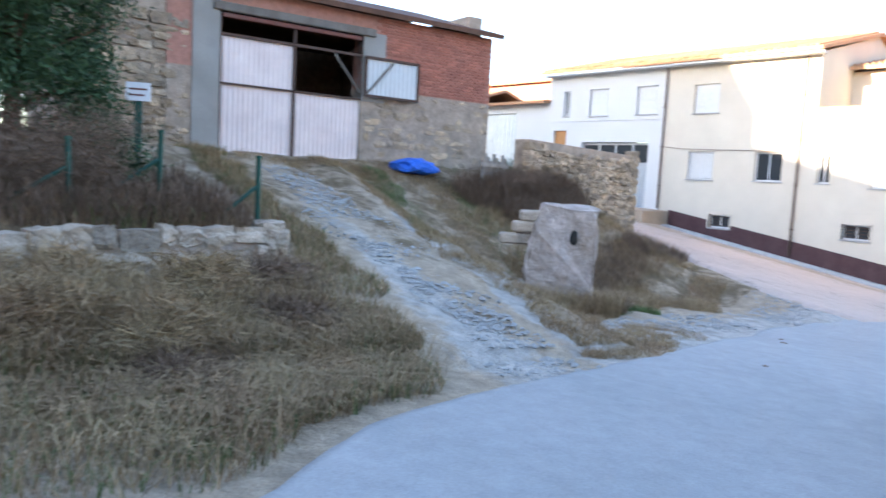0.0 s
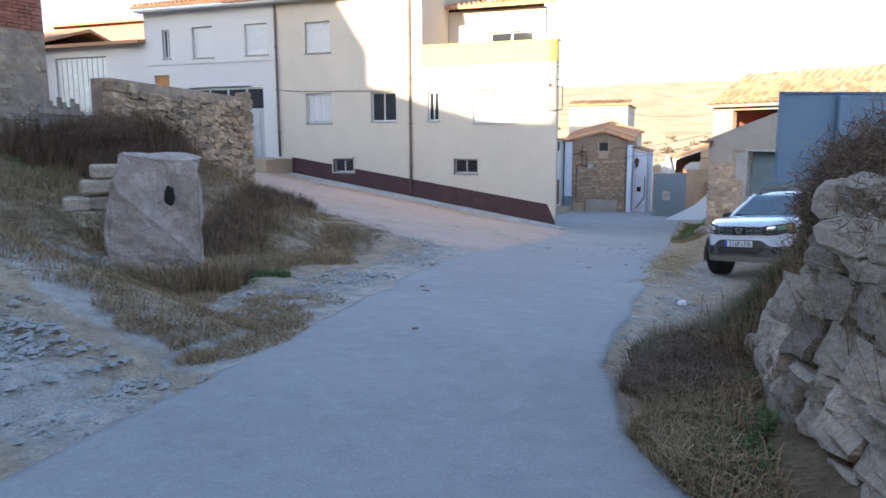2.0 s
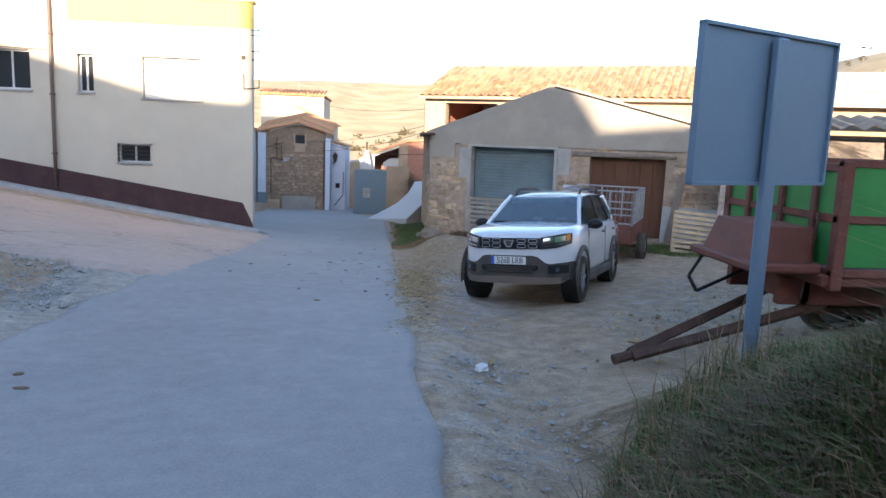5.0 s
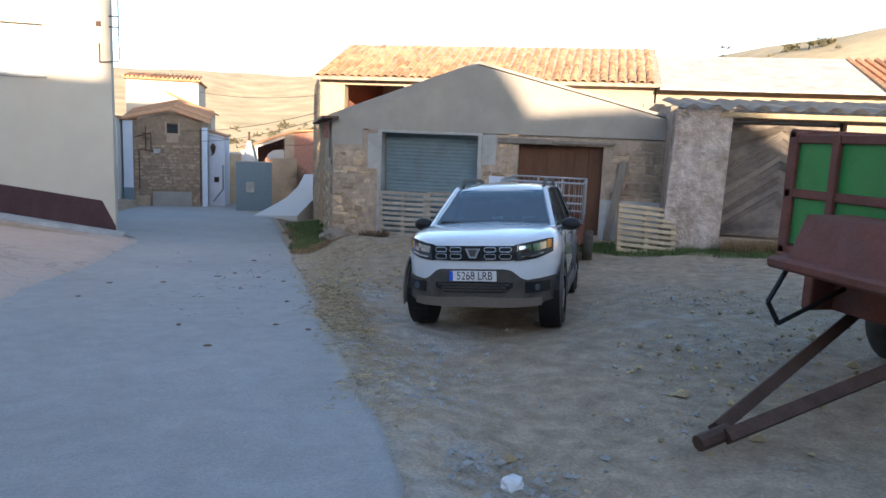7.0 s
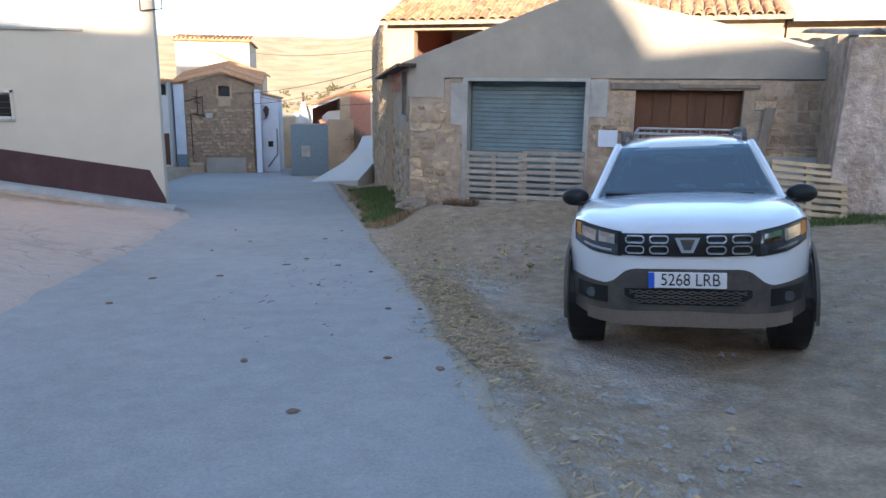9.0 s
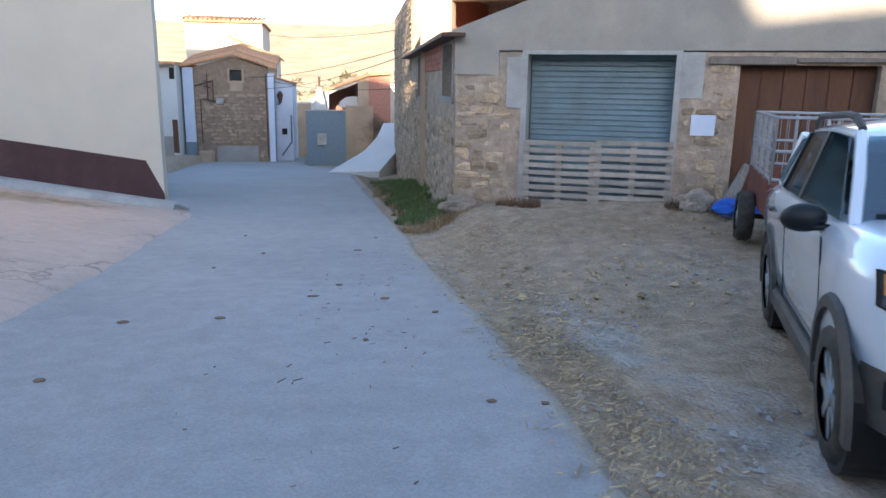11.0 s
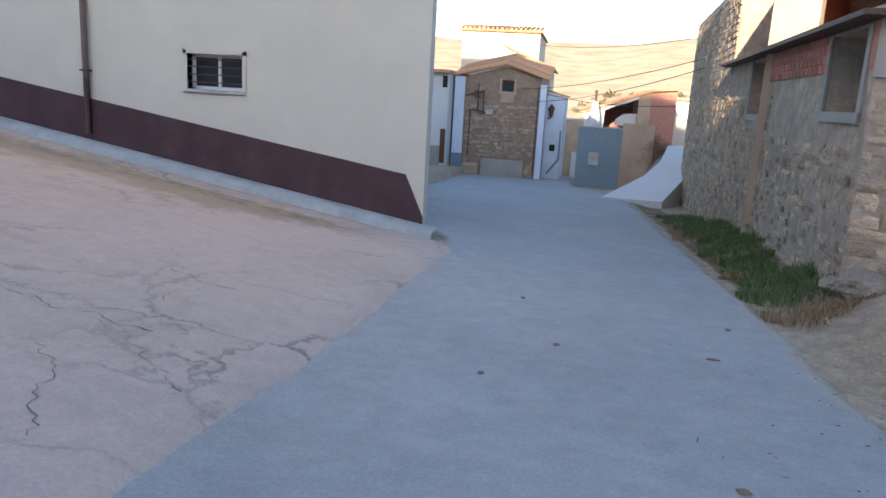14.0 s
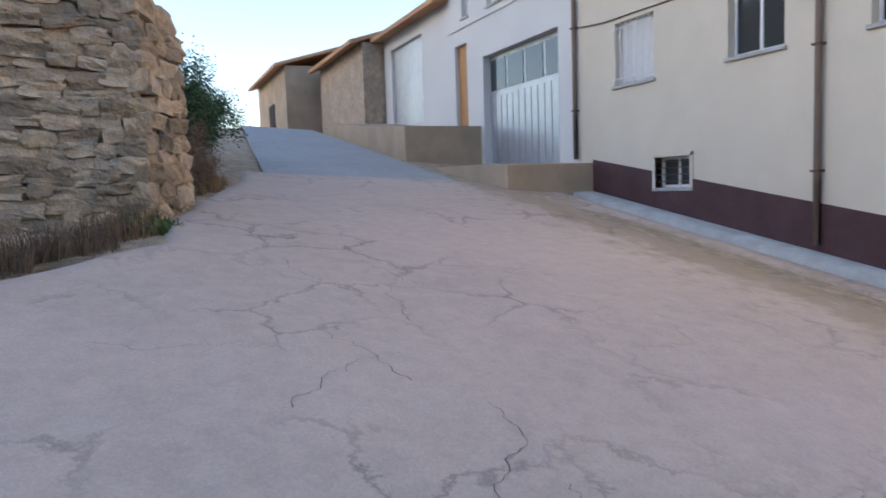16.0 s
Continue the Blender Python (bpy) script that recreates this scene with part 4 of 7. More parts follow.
# ---- old barn above the bank
def old_barn():
    b = thing("old_barn", None, "old stone and red brick barn with faded sheet doors", "barn")
    A = pose(-7.79, -14.65, 0, 0, 0, 83)   # x northwards along the front, +y westwards into the barn
    holes = [(-7.15, -3.8, 3.5, 6.5)]
    ztop = lambda x: 7.0 if x > -6 else 7.0 + .03 * (-6 - x)
    part("wall", wall_with_holes(-8.2, 0, lambda x: 5.3, [(-7.15, -3.8, 3.5, 5.3)], .5, lambda x: 2.0), "mortar", b, "rubble stone wall with lime render").matrix_basis = A
    part("wall", wall_with_holes(-8.2, 0, ztop, [(-7.15, -3.8, 5.3, 6.5)], .45, lambda x: 5.3), "brickwall", b, "red brick wall").matrix_basis = A
    part("wall", boxes([((-10.2, .05, 2), (-8.2, .5, 8.0))]), "mortar", b).matrix_basis = A
    for lo, hi in (((-.45, .5, 2), (0, 8, 7.6)), ((-10, .5, 2), (-9.6, 8, 7.6)), ((-10, 8, 2), (0, 8.4, 7.6))):
        part("wall", box(lo, hi), "mortar", b).matrix_basis = A
    for lo, hi in (((-7.7, -.04, 3.3), (-7.15, .3, 7.0)), ((-3.8, -.03, 5.0), (-3.2, .3, 6.6))):
        part("jamb", box(lo, hi), "cement", b).matrix_basis = A
    part("lintel_beam", boxes([((-7.3, -.1, 6.5), (-3.5, .3, 6.68))], .02), "wood", b).matrix_basis = A
    part("lintel_beam", boxes([((-7.1, -.05, 6.38), (-3.85, .1, 6.47))], .01), "rustred", b).matrix_basis = A
    d = part("sheet_door", ribbed(-7.12, -3.82, 3.6, 5.02, .06, .02, .11, True), "pinkdoor", b, "faded pinkish corrugated sheet double door")
    d.matrix_basis = A
    part("upper_leaf", ribbed(-7.12, -5.47, 5.05, 6.03, .06, .02, .11, True), "pinkdoor", b).matrix_basis = A
    lf = part("open_leaf", ribbed(-3.78, -2.35, 5.16, 5.98, -.12, .02, .11, True), "blind", b, "open white sheet door leaf")
    lf.matrix_basis = A
    part("leaf_frame", boxes([((-3.8, -.15, 5.1), (-2.3, -.11, 5.16)), ((-3.8, -.15, 5.98), (-2.3, -.11, 6.04)), ((-2.36, -.15, 5.1), (-2.3, -.11, 6.04)), ((-3.8, -.15, 5.1), (-3.74, -.11, 6.04))]), "darkmetal", lf)
    part("door_brace", bars([((-3.75, -.14, 5.15), (-3.05, -.14, 5.95)), ((-4.5, .04, 6.0), (-3.82, .04, 5.2))], .03, 4), "wood", b).matrix_basis = A
    part("door_frame", boxes([((-7.15, .02, 5.02), (-3.8, .1, 5.06)), ((-5.5, .02, 3.6), (-5.44, .1, 6.4)), ((-7.15, .02, 6.02), (-3.8, .1, 6.08)), ((-7.16, .0, 3.5), (-7.1, .1, 6.4))]), "darkmetal", b).matrix_basis = A
    r = prism([(-.25, 6.98), (4, 8.2), (8.6, 7.2), (8.6, 7.32), (4, 8.32), (-.25, 7.1)], 10.6)
    part("roof", r, "brownwood", b, "dark old roof").matrix_basis = A @ Matrix.Translation((.2, 0, 0)) @ Matrix.Rotation(radians(90), 4, "Z")
    return b, A


oldbarn, OLD = old_barn()

# unseen blocks closing the street behind the walker, profiled to cast the shadow edges
for (x0, x1, y0, y1, prof) in ((-7.85, -3.6, -57.5, -54.4, [(0, 19.6), (.5, 20.2), (1, 19.6)]), (-52, -15, -54, -44, [(0, 18.0), (1, 18.0)]), (-15, 2.95, -54, -44, [(0, 15.05), (.09, 14.48), (.18, 13.95), (.32, 13.26), (.4, 13.05), (1, 12.8)]), (2.95, 26, -54, -44, [(0, 11.36), (.04, 11.52), (.13, 11.52), (.206, 11.0), (.23, 10.5), (.27, 9.85), (1, 7.0)])):
    hb = thing("house", None, "unseen block up the hill behind the road, added to cast shade", "house")
    pts = [(x0 + (x1 - x0) * u, z) for u, z in prof]
    part("wall", prism([(x0, 1)] + [(x1, 1)] + pts[::-1], y1 - y0, Matrix.Translation((0, y0, 0))), "ochre", hb)
    part("roof", prism(pts + [(x, z + .15) for x, z in pts[::-1]], y1 - y0 + .6, Matrix.Translation((0, y0 - .3, 0))), "tile_stuff", hb)


# ---- far end of the street
def tiled_slope(bm, a, b, c, d, n, r=.09):
    """Rolls of cover tiles from the eave a-b up to the ridge d-c."""
    a, b, c, d = Vector(a), Vector(b), Vector(c), Vector(d)
    for i in range(n + 1):
        t = i / n
        add_bar(bm, a.lerp(b, t), d.lerp(c, t), r, 6)


def far_street():
    h = thing("house", None, "old ochre stone house with small attic window and tiled gable roof", "house")
    w = wall_with_holes(-3.95, .1, lambda x: 3.62 - .27 * abs(x + 1.7), [(-1.98, -1.31, 2.32, 2.91)], .35, lambda x: -2.8)
    w.transform(Matrix.Translation((0, 28.3, 0)))
    part("wall", w, "masonry", h, "worn ochre masonry")
    part("wall", box((-3.95, 28.65, -2.8), (.1, 36, 2.8)), "masonry", h)
    wd = part("window", boxes([((-1.98, 28.42, 2.32), (-1.92, 28.48, 2.91)), ((-1.37, 28.42, 2.32), (-1.31, 28.48, 2.91)), ((-1.92, 28.42, 2.85), (-1.37, 28.48, 2.91))]), "brownwood", h)
    part("pane", box((-1.92, 28.46, 2.32), (-1.37, 28.49, 2.85)), "glass", wd)
    part("surround", boxes([((-2.1, 28.26, 2.2), (-1.2, 28.3, 2.32)), ((-2.08, 28.27, 2.32), (-1.98, 28.3, 2.98)), ((-1.31, 28.27, 2.32), (-1.21, 28.3, 2.98)), ((-2.0, 28.27, 1.75), (-1.3, 28.298, 2.2))]), "ochre", wd)
    # roof: two slopes, ridge climbing a little to the back
    F = [(-4.55, 28.0, 3.02), (-1.7, 28.0, 3.72), (.55, 28.0, 3.0), (-4.55, 33, 3.75), (-1.7, 33, 4.5), (.55, 33, 3.8)]
    bm = bmesh.new()
    v = [bm.verts.new(p) for p in F]
    bm.faces.new((v[0], v[1], v[4], v[3]))
    bm.faces.new((v[1], v[2], v[5], v[4]))
    bmesh.ops.solidify(bm, geom=bm.faces[:], thickness=.1)
    rf = part("roof", bm, "tile_stuff", h)
    rt = bmesh.new()
    tiled_slope(rt, (-4.6, 28.05, 3.06), (-4.6, 33, 3.79), (-1.7, 33, 4.54), (-1.7, 28.05, 3.76), 20)
    tiled_slope(rt, (.6, 28.05, 3.03), (.6, 33, 3.83), (-1.7, 33, 4.54), (-1.7, 28.05, 3.76), 20)
    part("roof_tiles", rt, "tile_stuff", rf)["kind"] = "stuff"
    part("plaster_base", box((-2.85, 28.2, -2.8), (-.55, 28.3, -1.32), .01), "cement", h)
    part("corner_pilaster", boxes([((-4.5, 28.15, -2.6), (-3.95, 29, 3.0))]), "bluewhite", h)
    part("corner_pilaster", boxes([((.1, 28.18, -2.6), (.42, 29, 2.75))]), "bluewhite", h)
    part("blue_base", box((-4.53, 28.1, -2.6), (-3.93, 28.15, -1.1)), "tankblue", h)
    part("meter_box", boxes([((-2.75, 28.1, 1.05), (-2.35, 28.3, 1.35))], .01), "gutter", h)
    part("weed_heap", box((-3.9, 28.0, -2.6), (-3.0, 28.29, -1.6), .12), "ochre", h)
    part("cables", bars([((-3.9, 28.2, 2.0), (-2.9, 28.2, 2.3)), ((-3.2, 28.2, 2.7), (-3.2, 28.2, 1.2)), ((-3.4, 28.2, 2.0), (-3.0, 28.2, 1.9)), ((-3.4, 28.2, 2.3), (-3.0, 28.2, 2.2)), ((-3.5, 28.2, 1.3), (-2.5, 28.2, 1.1)), ((-3.6, 28.2, 1.3), (-3.6, 28.2, -1.2)), ((-2.9, 28.2, 2.3), (-2.9, 28.2, 1.2)), ((0, 28.2, -2), (0, 28.2, 2.7))], .03, 6), "darkmetal", h)
    u = thing("house", None, "taller pale house with tiled eave behind", "house")
    part("wall", box((-5.2, 34, -3), (-.5, 41, 5.85)), "cream", u)
    part("roof", box((-5.35, 33.75, 5.85), (-.35, 41.2, 5.98), .04), "tile_stuff", u)
    et = bmesh.new()
    for x in np.arange(-5.3, -.4, .28):
        add_bar(et, (x, 33.7, 6.0), (x, 37, 6.45), .1, 6)
    part("roof_tiles", et, "tile_stuff", u)["kind"] = "stuff"
    part("wing", prism([(-.5, -3), (.35, -3), (.35, 3.75), (-.5, 4.1), (-2.6, 5.0), (-2.6, -3)], 5, Matrix.Translation((0, 33.6, 0))), "cream", u)
    part("wing_roof", prism([(-2.6, 5.02), (.6, 3.68), (.6, 3.8), (-2.6, 5.16)], 5.4, Matrix.Translation((0, 33.3, 0))), "tile_stuff", u)
    part("aerial", bars([((-2.6, 36, 5.9), (-2.6, 36, 8.0)), ((-2.8, 36, 7.8), (-2.4, 36, 7.8))], .02, 5), "galv", u)
    v = thing("house", None, "bluish white house on the corner of the street", "house")
    part("wall", prism([(.42, -3), (1.42, -3), (1.42, 2.2), (.42, 2.45)], 8, Matrix.Translation((0, 29.5, 0))), "bluewhite", v)
    part("roof", prism([(.3, 2.5), (1.55, 2.19), (1.55, 2.27), (.3, 2.58)], 8.2, Matrix.Translation((0, 29.4, 0))), "tile_stuff", v)
    part("window", box((.75, 29.46, -.75), (1.05, 29.5, -.4)), "dark", v)
    part("drain_pipe", bars([((1.3, 29.45, .4), (1.3, 29.45, -1.2)), ((1.3, 29.45, -1.2), (.7, 29.45, -2.0))], .05, 6), "tankblue", v)
    part("street_lamp", bars([((.55, 29.5, 1.0), (.72, 29.1, 1.05)), ((.55, 29.45, 1.5), (.72, 29.1, 1.05))], .03, 6), "darkmetal", v)
    ln = bmesh.new()
    add_bar(ln, (.72, 29.1, 1.1), (.72, 29.1, 1.55), .09, 6, .19)
    add_bar(ln, (.72, 29.1, 1.55), (.72, 29.1, 1.78), .22, 6, .03)
    part("lantern", ln, "darkmetal", v)
    w = thing("house", None, "white house with tiled eave further down the street", "house")
    part("wall", box((-11, 27, -3), (-4.62, 36, 3.1)), "white", w)
    part("roof", box((-11.3, 26.6, 3.1), (-4.55, 36.3, 3.26)), "tile_stuff", w)
    part("window", box((-4.95, 26.96, 2.35), (-4.7, 27, 2.95)), "dark", w)
    part("door", box((-4.95, 26.96, -1.6), (-4.68, 27, .2)), "brownwood", w)
    part("base", box((-8, 26.94, -2.6), (-4.95, 27, -.7)), "cement", w)
    s = thing("house", None, "house with open porch, conical chimney and grey yard wall", "house")
    part("wall", box((2.26, 24, -2.6), (4.31, 24.25, .84)), "tankblue", s, "blue-grey rendered yard wall")
    part("coping", box((2.2, 23.96, .84), (4.31, 24.29, .9), .01), "gutter", s)
    part("wall", box((4.312, 24, -2.4), (5.75, 24.25, 1.13)), "ochre", s, "pinkish rendered yard wall")
    part("wall", prism([(2.5, -2), (2.5, 1.3), (3.5, 1.69), (3.5, -2)], .3, Matrix.Translation((0, 28, 0))), "white", s)
    part("wall", prism([(3.5, -2), (3.5, .6), (5.17, .9), (5.17, -2)], .3, Matrix.Translation((0, 28, 0))), "white", s)
    part("parapet", prism([(4.1, .9), (5.17, .9), (5.17, 1.55), (4.5, 1.5), (4.1, 1.2)], .2, Matrix.Translation((0, 28.4, 0))), "white", s)
    part("porch_back", prism([(3.0, -1), (5.2, -1), (5.2, 2.3), (3.0, 1.4)], .2, Matrix.Translation((0, 31.5, 0))), "brickwall", s)
    part("fascia", prism([(2.45, 1.25), (5.2, 2.3), (5.2, 2.5), (2.45, 1.44)], .35, Matrix.Translation((0, 27.9, 0))), "white", s)
    part("wall", prism([(5.17, -2), (5.78, -2), (5.78, 2.68), (5.17, 2.46)], 4, Matrix.Translation((0, 27.9, 0))), "ochre", s, "pinkish rendered pier")
    part("wall", box((5.78, 28, -2), (7.05, 33, 2.8)), "brickwall", s, "brick side wall")
    part("roof", prism([(2.3, 1.4), (5.8, 2.7), (7.1, 2.82), (7.1, 2.92), (5.8, 2.83), (2.3, 1.53)], 5, Matrix.Translation((0, 27.7, 0))), "tile_stuff", s)
    c = bmesh.new()
    add_bar(c, (2.98, 26.6, -.6), (2.98, 26.6, 1.0), .42, 14, .36)
    add_bar(c, (2.98, 26.6, 1.0), (2.98, 26.6, 2.05), .36, 14, .12)
    part("chimney", c, "white", s)
    part("flue", bars([((2.98, 26.6, 2.0), (2.98, 26.6, 2.5)), ((2.9, 26.6, 2.55), (3.06, 26.6, 2.55))], .06, 8), "darkmetal", s)
    part("electric_box", box((2.82, 23.9, -.92), (3.3, 24, -.3), .01), "gutter", s)
    far_w = thing("house", None, "pale house beyond the porch", "house")
    part("wall", box((7.4, 34, -2), (11, 40, 2.4)), "cream", far_w)
    part("roof", box((7.2, 33.7, 2.4), (11.2, 40.2, 2.55)), "tile_stuff", far_w)
    # pale concrete ramp beside the road, climbing along the barn
    rp = bmesh.new()
    r0 = [rp.verts.new(p) for p in ((3.3, 15.9, -1.36), (5.3, 14.6, -1.2), (6.5, 17.4, -.4), (6.9, 20.2, .5), (5.95, 20.2, .43), (5.55, 18.7, -.1), (4.9, 17.8, -.65), (4.2, 17.2, -1.0))]
    f = rp.faces.new(r0)
    bmesh.ops.triangulate(rp, faces=[f])
    q = bmesh.ops.extrude_face_region(rp, geom=rp.faces[:])
    bmesh.ops.translate(rp, vec=(0, 0, -1.6), verts=[e for e in q["geom"] if isinstance(e, bmesh.types.BMVert)])
    bmesh.ops.recalc_face_normals(rp, faces=rp.faces[:])
    tagged(part("ramp", rp, "white"), "pale concrete ramp beside the road", "ramp", kind="structure")
    g = thing("house", None, "sunlit house far down the gap of the street", "house")
    part("wall", box((1.0, 46, -6), (3.6, 52, .6)), "ochre", g)
    part("wall", box((1.9, 44, -6), (2.7, 45, -1.75)), "white", g)
    for z0, z1, x0, x1, y0, y1 in ((2.5, 3.6, -1, 6.1, 28.2, 14), (1.9, 3.3, 0, 6.1, 28.1, 13.5), (5.2, 4.6, -.4, 6.6, 34, 18), (2.3, 2.1, .4, 6.5, 29.4, 18)):
        cv = bmesh.new()
        pr = None
        for i in range(17):
            t = i / 16
            p = (x0 + (x1 - x0) * t, y0 + (y1 - y0) * t, z0 + (z1 - z0) * t - 1.0 * t * (1 - t))
            if pr:
                add_bar(cv, pr, p, .014, 5)
            pr = p
        tagged(part("overhead_cable", cv, "darkmetal"), "thin overhead cable between the houses", "cable", "cables")
    return h.name


FAR_HOUSE = far_street()


# ---- white estate car parked in the yard; x forward, y left
def curved(y0, y1, z0, z1, nose, off, n=10, thick=.02):
    """A strip that follows the nose in plan, between heights z0 and z1 (numbers or functions of y)."""
    bm = bmesh.new()
    f0 = z0 if callable(z0) else (lambda y: z0)
    f1 = z1 if callable(z1) else (lambda y: z1)
    rows = []
    for i in range(n + 1):
        y = y0 + (y1 - y0) * i / n
        zs = (f0(y), f0(y) * .5 + f1(y) * .5, f1(y))
        rows.append([bm.verts.new((nose(y, z) + off, y, z)) for z in zs])
    for a, b in zip(rows[:-1], rows[1:]):
        for k in range(2):
            bm.faces.new((a[k], b[k], b[k + 1], a[k + 1]))
    bmesh.ops.recalc_face_normals(bm, faces=bm.faces[:])
    bmesh.ops.solidify(bm, geom=bm.faces[:], thickness=thick)
    return bm


def loft(sections, cap=True):
    bm = bmesh.new()
    rings = [[bm.verts.new(p) for p in s] for s in sections]
    n = len(rings[0])
    for a, b in zip(rings[:-1], rings[1:]):
        for i in range(n):
            bm.faces.new((a[i], a[(i + 1) % n], b[(i + 1) % n], b[i]))
    if cap:
        bm.faces.new(rings[0][::-1])
        bm.faces.new(rings[-1])
    bmesh.ops.recalc_face_normals(bm, faces=bm.faces[:])
    return bm


def smooth(ob):
    ob.data.polygons.foreach_set("use_smooth", [True] * len(ob.data.polygons))
    return ob


def make_wheel(parent, x, y, side, R=.345, W=.22):
    bm = bmesh.new()
    prof = [(R - .12, -W / 2), (R - .03, -W / 2), (R, -W / 2 + .04), (R, W / 2 - .04), (R - .03, W / 2), (R - .12, W / 2)]
    N = 32
    rings = [[bm.verts.new((r * math.cos(2 * math.pi * i / N), yy, r * math.sin(2 * math.pi * i / N))) for r, yy in prof] for i in range(N)]
    for i in range(N):
        a, b = rings[i], rings[(i + 1) % N]
        for k in range(len(prof) - 1):
            bm.faces.new((a[k], a[k + 1], b[k + 1], b[k]))
    bmesh.ops.recalc_face_normals(bm, faces=bm.faces[:])
    w = thing("wheel")
    w.parent = parent
    w.location = (x, y, R)
    smooth(part("tyre", bm, "rubber", w))
    rim = bmesh.new()
    yo = side * (W / 2 - .03)
    bmesh.ops.create_cone(rim, cap_ends=True, segments=28, radius1=R - .11, radius2=R - .11, depth=.03, matrix=Matrix.Translation((0, yo - side * .03, 0)) @ Matrix.Rotation(radians(90), 4, "X"))
    for k in range(8):
        a = 2 * math.pi * k / 8
        add_box(rim, (-.028, yo - .012, .05), (.028, yo + .012, R - .115), Matrix.Rotation(a, 4, "Y"))
    bmesh.ops.create_cone(rim, cap_ends=True, segments=16, radius1=.07, radius2=.06, depth=.05, matrix=Matrix.Translation((0, yo, 0)) @ Matrix.Rotation(radians(90), 4, "X"))
    part("rim", rim, "galv", w, "dusty grey steel rim")
    return w


def estate_car():
    c = thing("car", pose(6.58, -10.90, .565, 4.0, -2.83, -118.14) @ Matrix.Diagonal((.945, .925, .945, 1)), "white compact sport utility car parked on bare earth", "car")
    nose = lambda y, z: 2.185 - .62 * (min(abs(y), .895) / .9) ** 4.2 - .25 * max(0, z - .93)
    sx = [2.18, 2.165, 2.14, 2.10, 2.04, 1.96, 1.86, 1.75, 1.6, 1.3, .95, .3, -.3, -.9, -1.5, -1.85, -2.0, -2.1, -2.15, -2.17]
    keys = [-2.17, -2.1, -1.9, -1.5, -.8, .3, .95, 1.3, 1.6, 1.86, 2.04, 2.14, 2.18]
    zbs = [.48, .40, .34, .27, .25, .25, .26, .27, .28, .31, .33, .34, .36]
    zts = [.98, 1.08, 1.13, 1.14, 1.13, 1.12, 1.135, 1.125, 1.10, 1.065, 1.03, .99, .93]

    def ring(x):
        w = .9 * (max(0, 2.185 - x) / .62) ** (1 / 4.2) if x > 1.565 else (.905 - .19 * max(0, (-1.75 - x) / .42) ** 2.2)
        zb, zt = float(np.interp(x, keys, zbs)), float(np.interp(x, keys, zts))
        pts = [(0, zb), (w * .82, zb), (w * .94, zb + .07), (w * .985, zb + .18), (w, zb + .34), (w, zt - .24), (w * .985, zt - .13), (w * .95, zt - .06), (w * .88, zt - .012), (w * .76, zt + .006), (w * .45, zt + .028), (0, zt + .036)]
        return [(x, y, z) for y, z in pts] + [(x, -y, z) for y, z in pts[-2:0:-1]]

    smooth(part("body", loft([ring(x) for x in sx]), "carwhite", c))

    def panel(name, pts, off, mtl, label="", parent=None):
        bm = bmesh.new()
        f = bm.faces.new([bm.verts.new(p) for p in pts])
        bmesh.ops.recalc_face_normals(bm, faces=bm.faces[:])
        r = bmesh.ops.extrude_face_region(bm, geom=[f])
        bmesh.ops.translate(bm, vec=Vector(off), verts=[v for v in r["geom"] if isinstance(v, bmesh.types.BMVert)])
        bmesh.ops.recalc_face_normals(bm, faces=bm.faces[:])
        return part(name, bm, mtl, parent or c, label)

    # roof skin
    secs = []
    for x, hw, z in ((.30, .565, 1.525), (.2, .585, 1.565), (0, .60, 1.60), (-.5, .615, 1.63), (-1.2, .605, 1.625), (-1.65, .585, 1.585), (-1.85, .56, 1.535)):
        top = [(x, hw * k, z + .028 * (1 - k * k) - .035 * max(0, abs(k) - .8) / .2) for k in (-1, -.9, -.5, 0, .5, .9, 1)]
        secs.append(top + [(x, hw, z - .07), (x, -hw, z - .07)])
    smooth(part("roof", loft(secs), "carwhite", c))
    ws = panel("windscreen", [(.965, .745, 1.125), (.275, .565, 1.535), (.275, -.565, 1.535), (.965, -.745, 1.125)], (.012, 0, .014), "carglass", "tinted windscreen")
    ws.visible_shadow = False
    panel("rear_window", [(-2.04, .64, 1.15), (-1.84, .52, 1.51), (-1.84, -.52, 1.51), (-2.04, -.64, 1.15)], (-.012, 0, .006), "carglass")
    for s in (1, -1):
        pil = bmesh.new()
        for a, b, r in (((1.0, s * .765, 1.10), (.62, s * .675, 1.345), .036), ((.62, s * .675, 1.345), (.24, s * .595, 1.56), .036),
                        ((-1.98, s * .72, 1.10), (-1.80, s * .575, 1.54), .06)):
            add_bar(pil, a, b, r, 8)
        part("pillar", pil, "carwhite", c)
        part("door_pillar", bars([((-.45, s * .80, 1.12), (-.41, s * .63, 1.57)), ((-1.3, s * .80, 1.13), (-1.2, s * .625, 1.56))], .032, 6), "black", c)
        for q in ([(.86, s * .80, 1.125), (.12, s * .625, 1.545), (-.38, s * .632, 1.575), (-.44, s * .81, 1.125)], [(-.47, s * .81, 1.125), (-.42, s * .632, 1.575), (-1.17, s * .625, 1.57), (-1.28, s * .81, 1.13)]):
            panel("side_window", q, (0, s * .01, .004), "carglass").visible_shadow = False
        panel("quarter_panel", [(-1.3, s * .815, 1.125), (-1.2, s * .63, 1.56), (-1.82, s * .58, 1.53), (-2.06, s * .74, 1.12)], (0, s * .012, .006), "carwhite")
        panel("side_window", [(-1.36, s * .82, 1.17), (-1.26, s * .662, 1.52), (-1.5, s * .65, 1.50), (-1.72, s * .79, 1.19)], (0, s * .014, .006), "carglass")
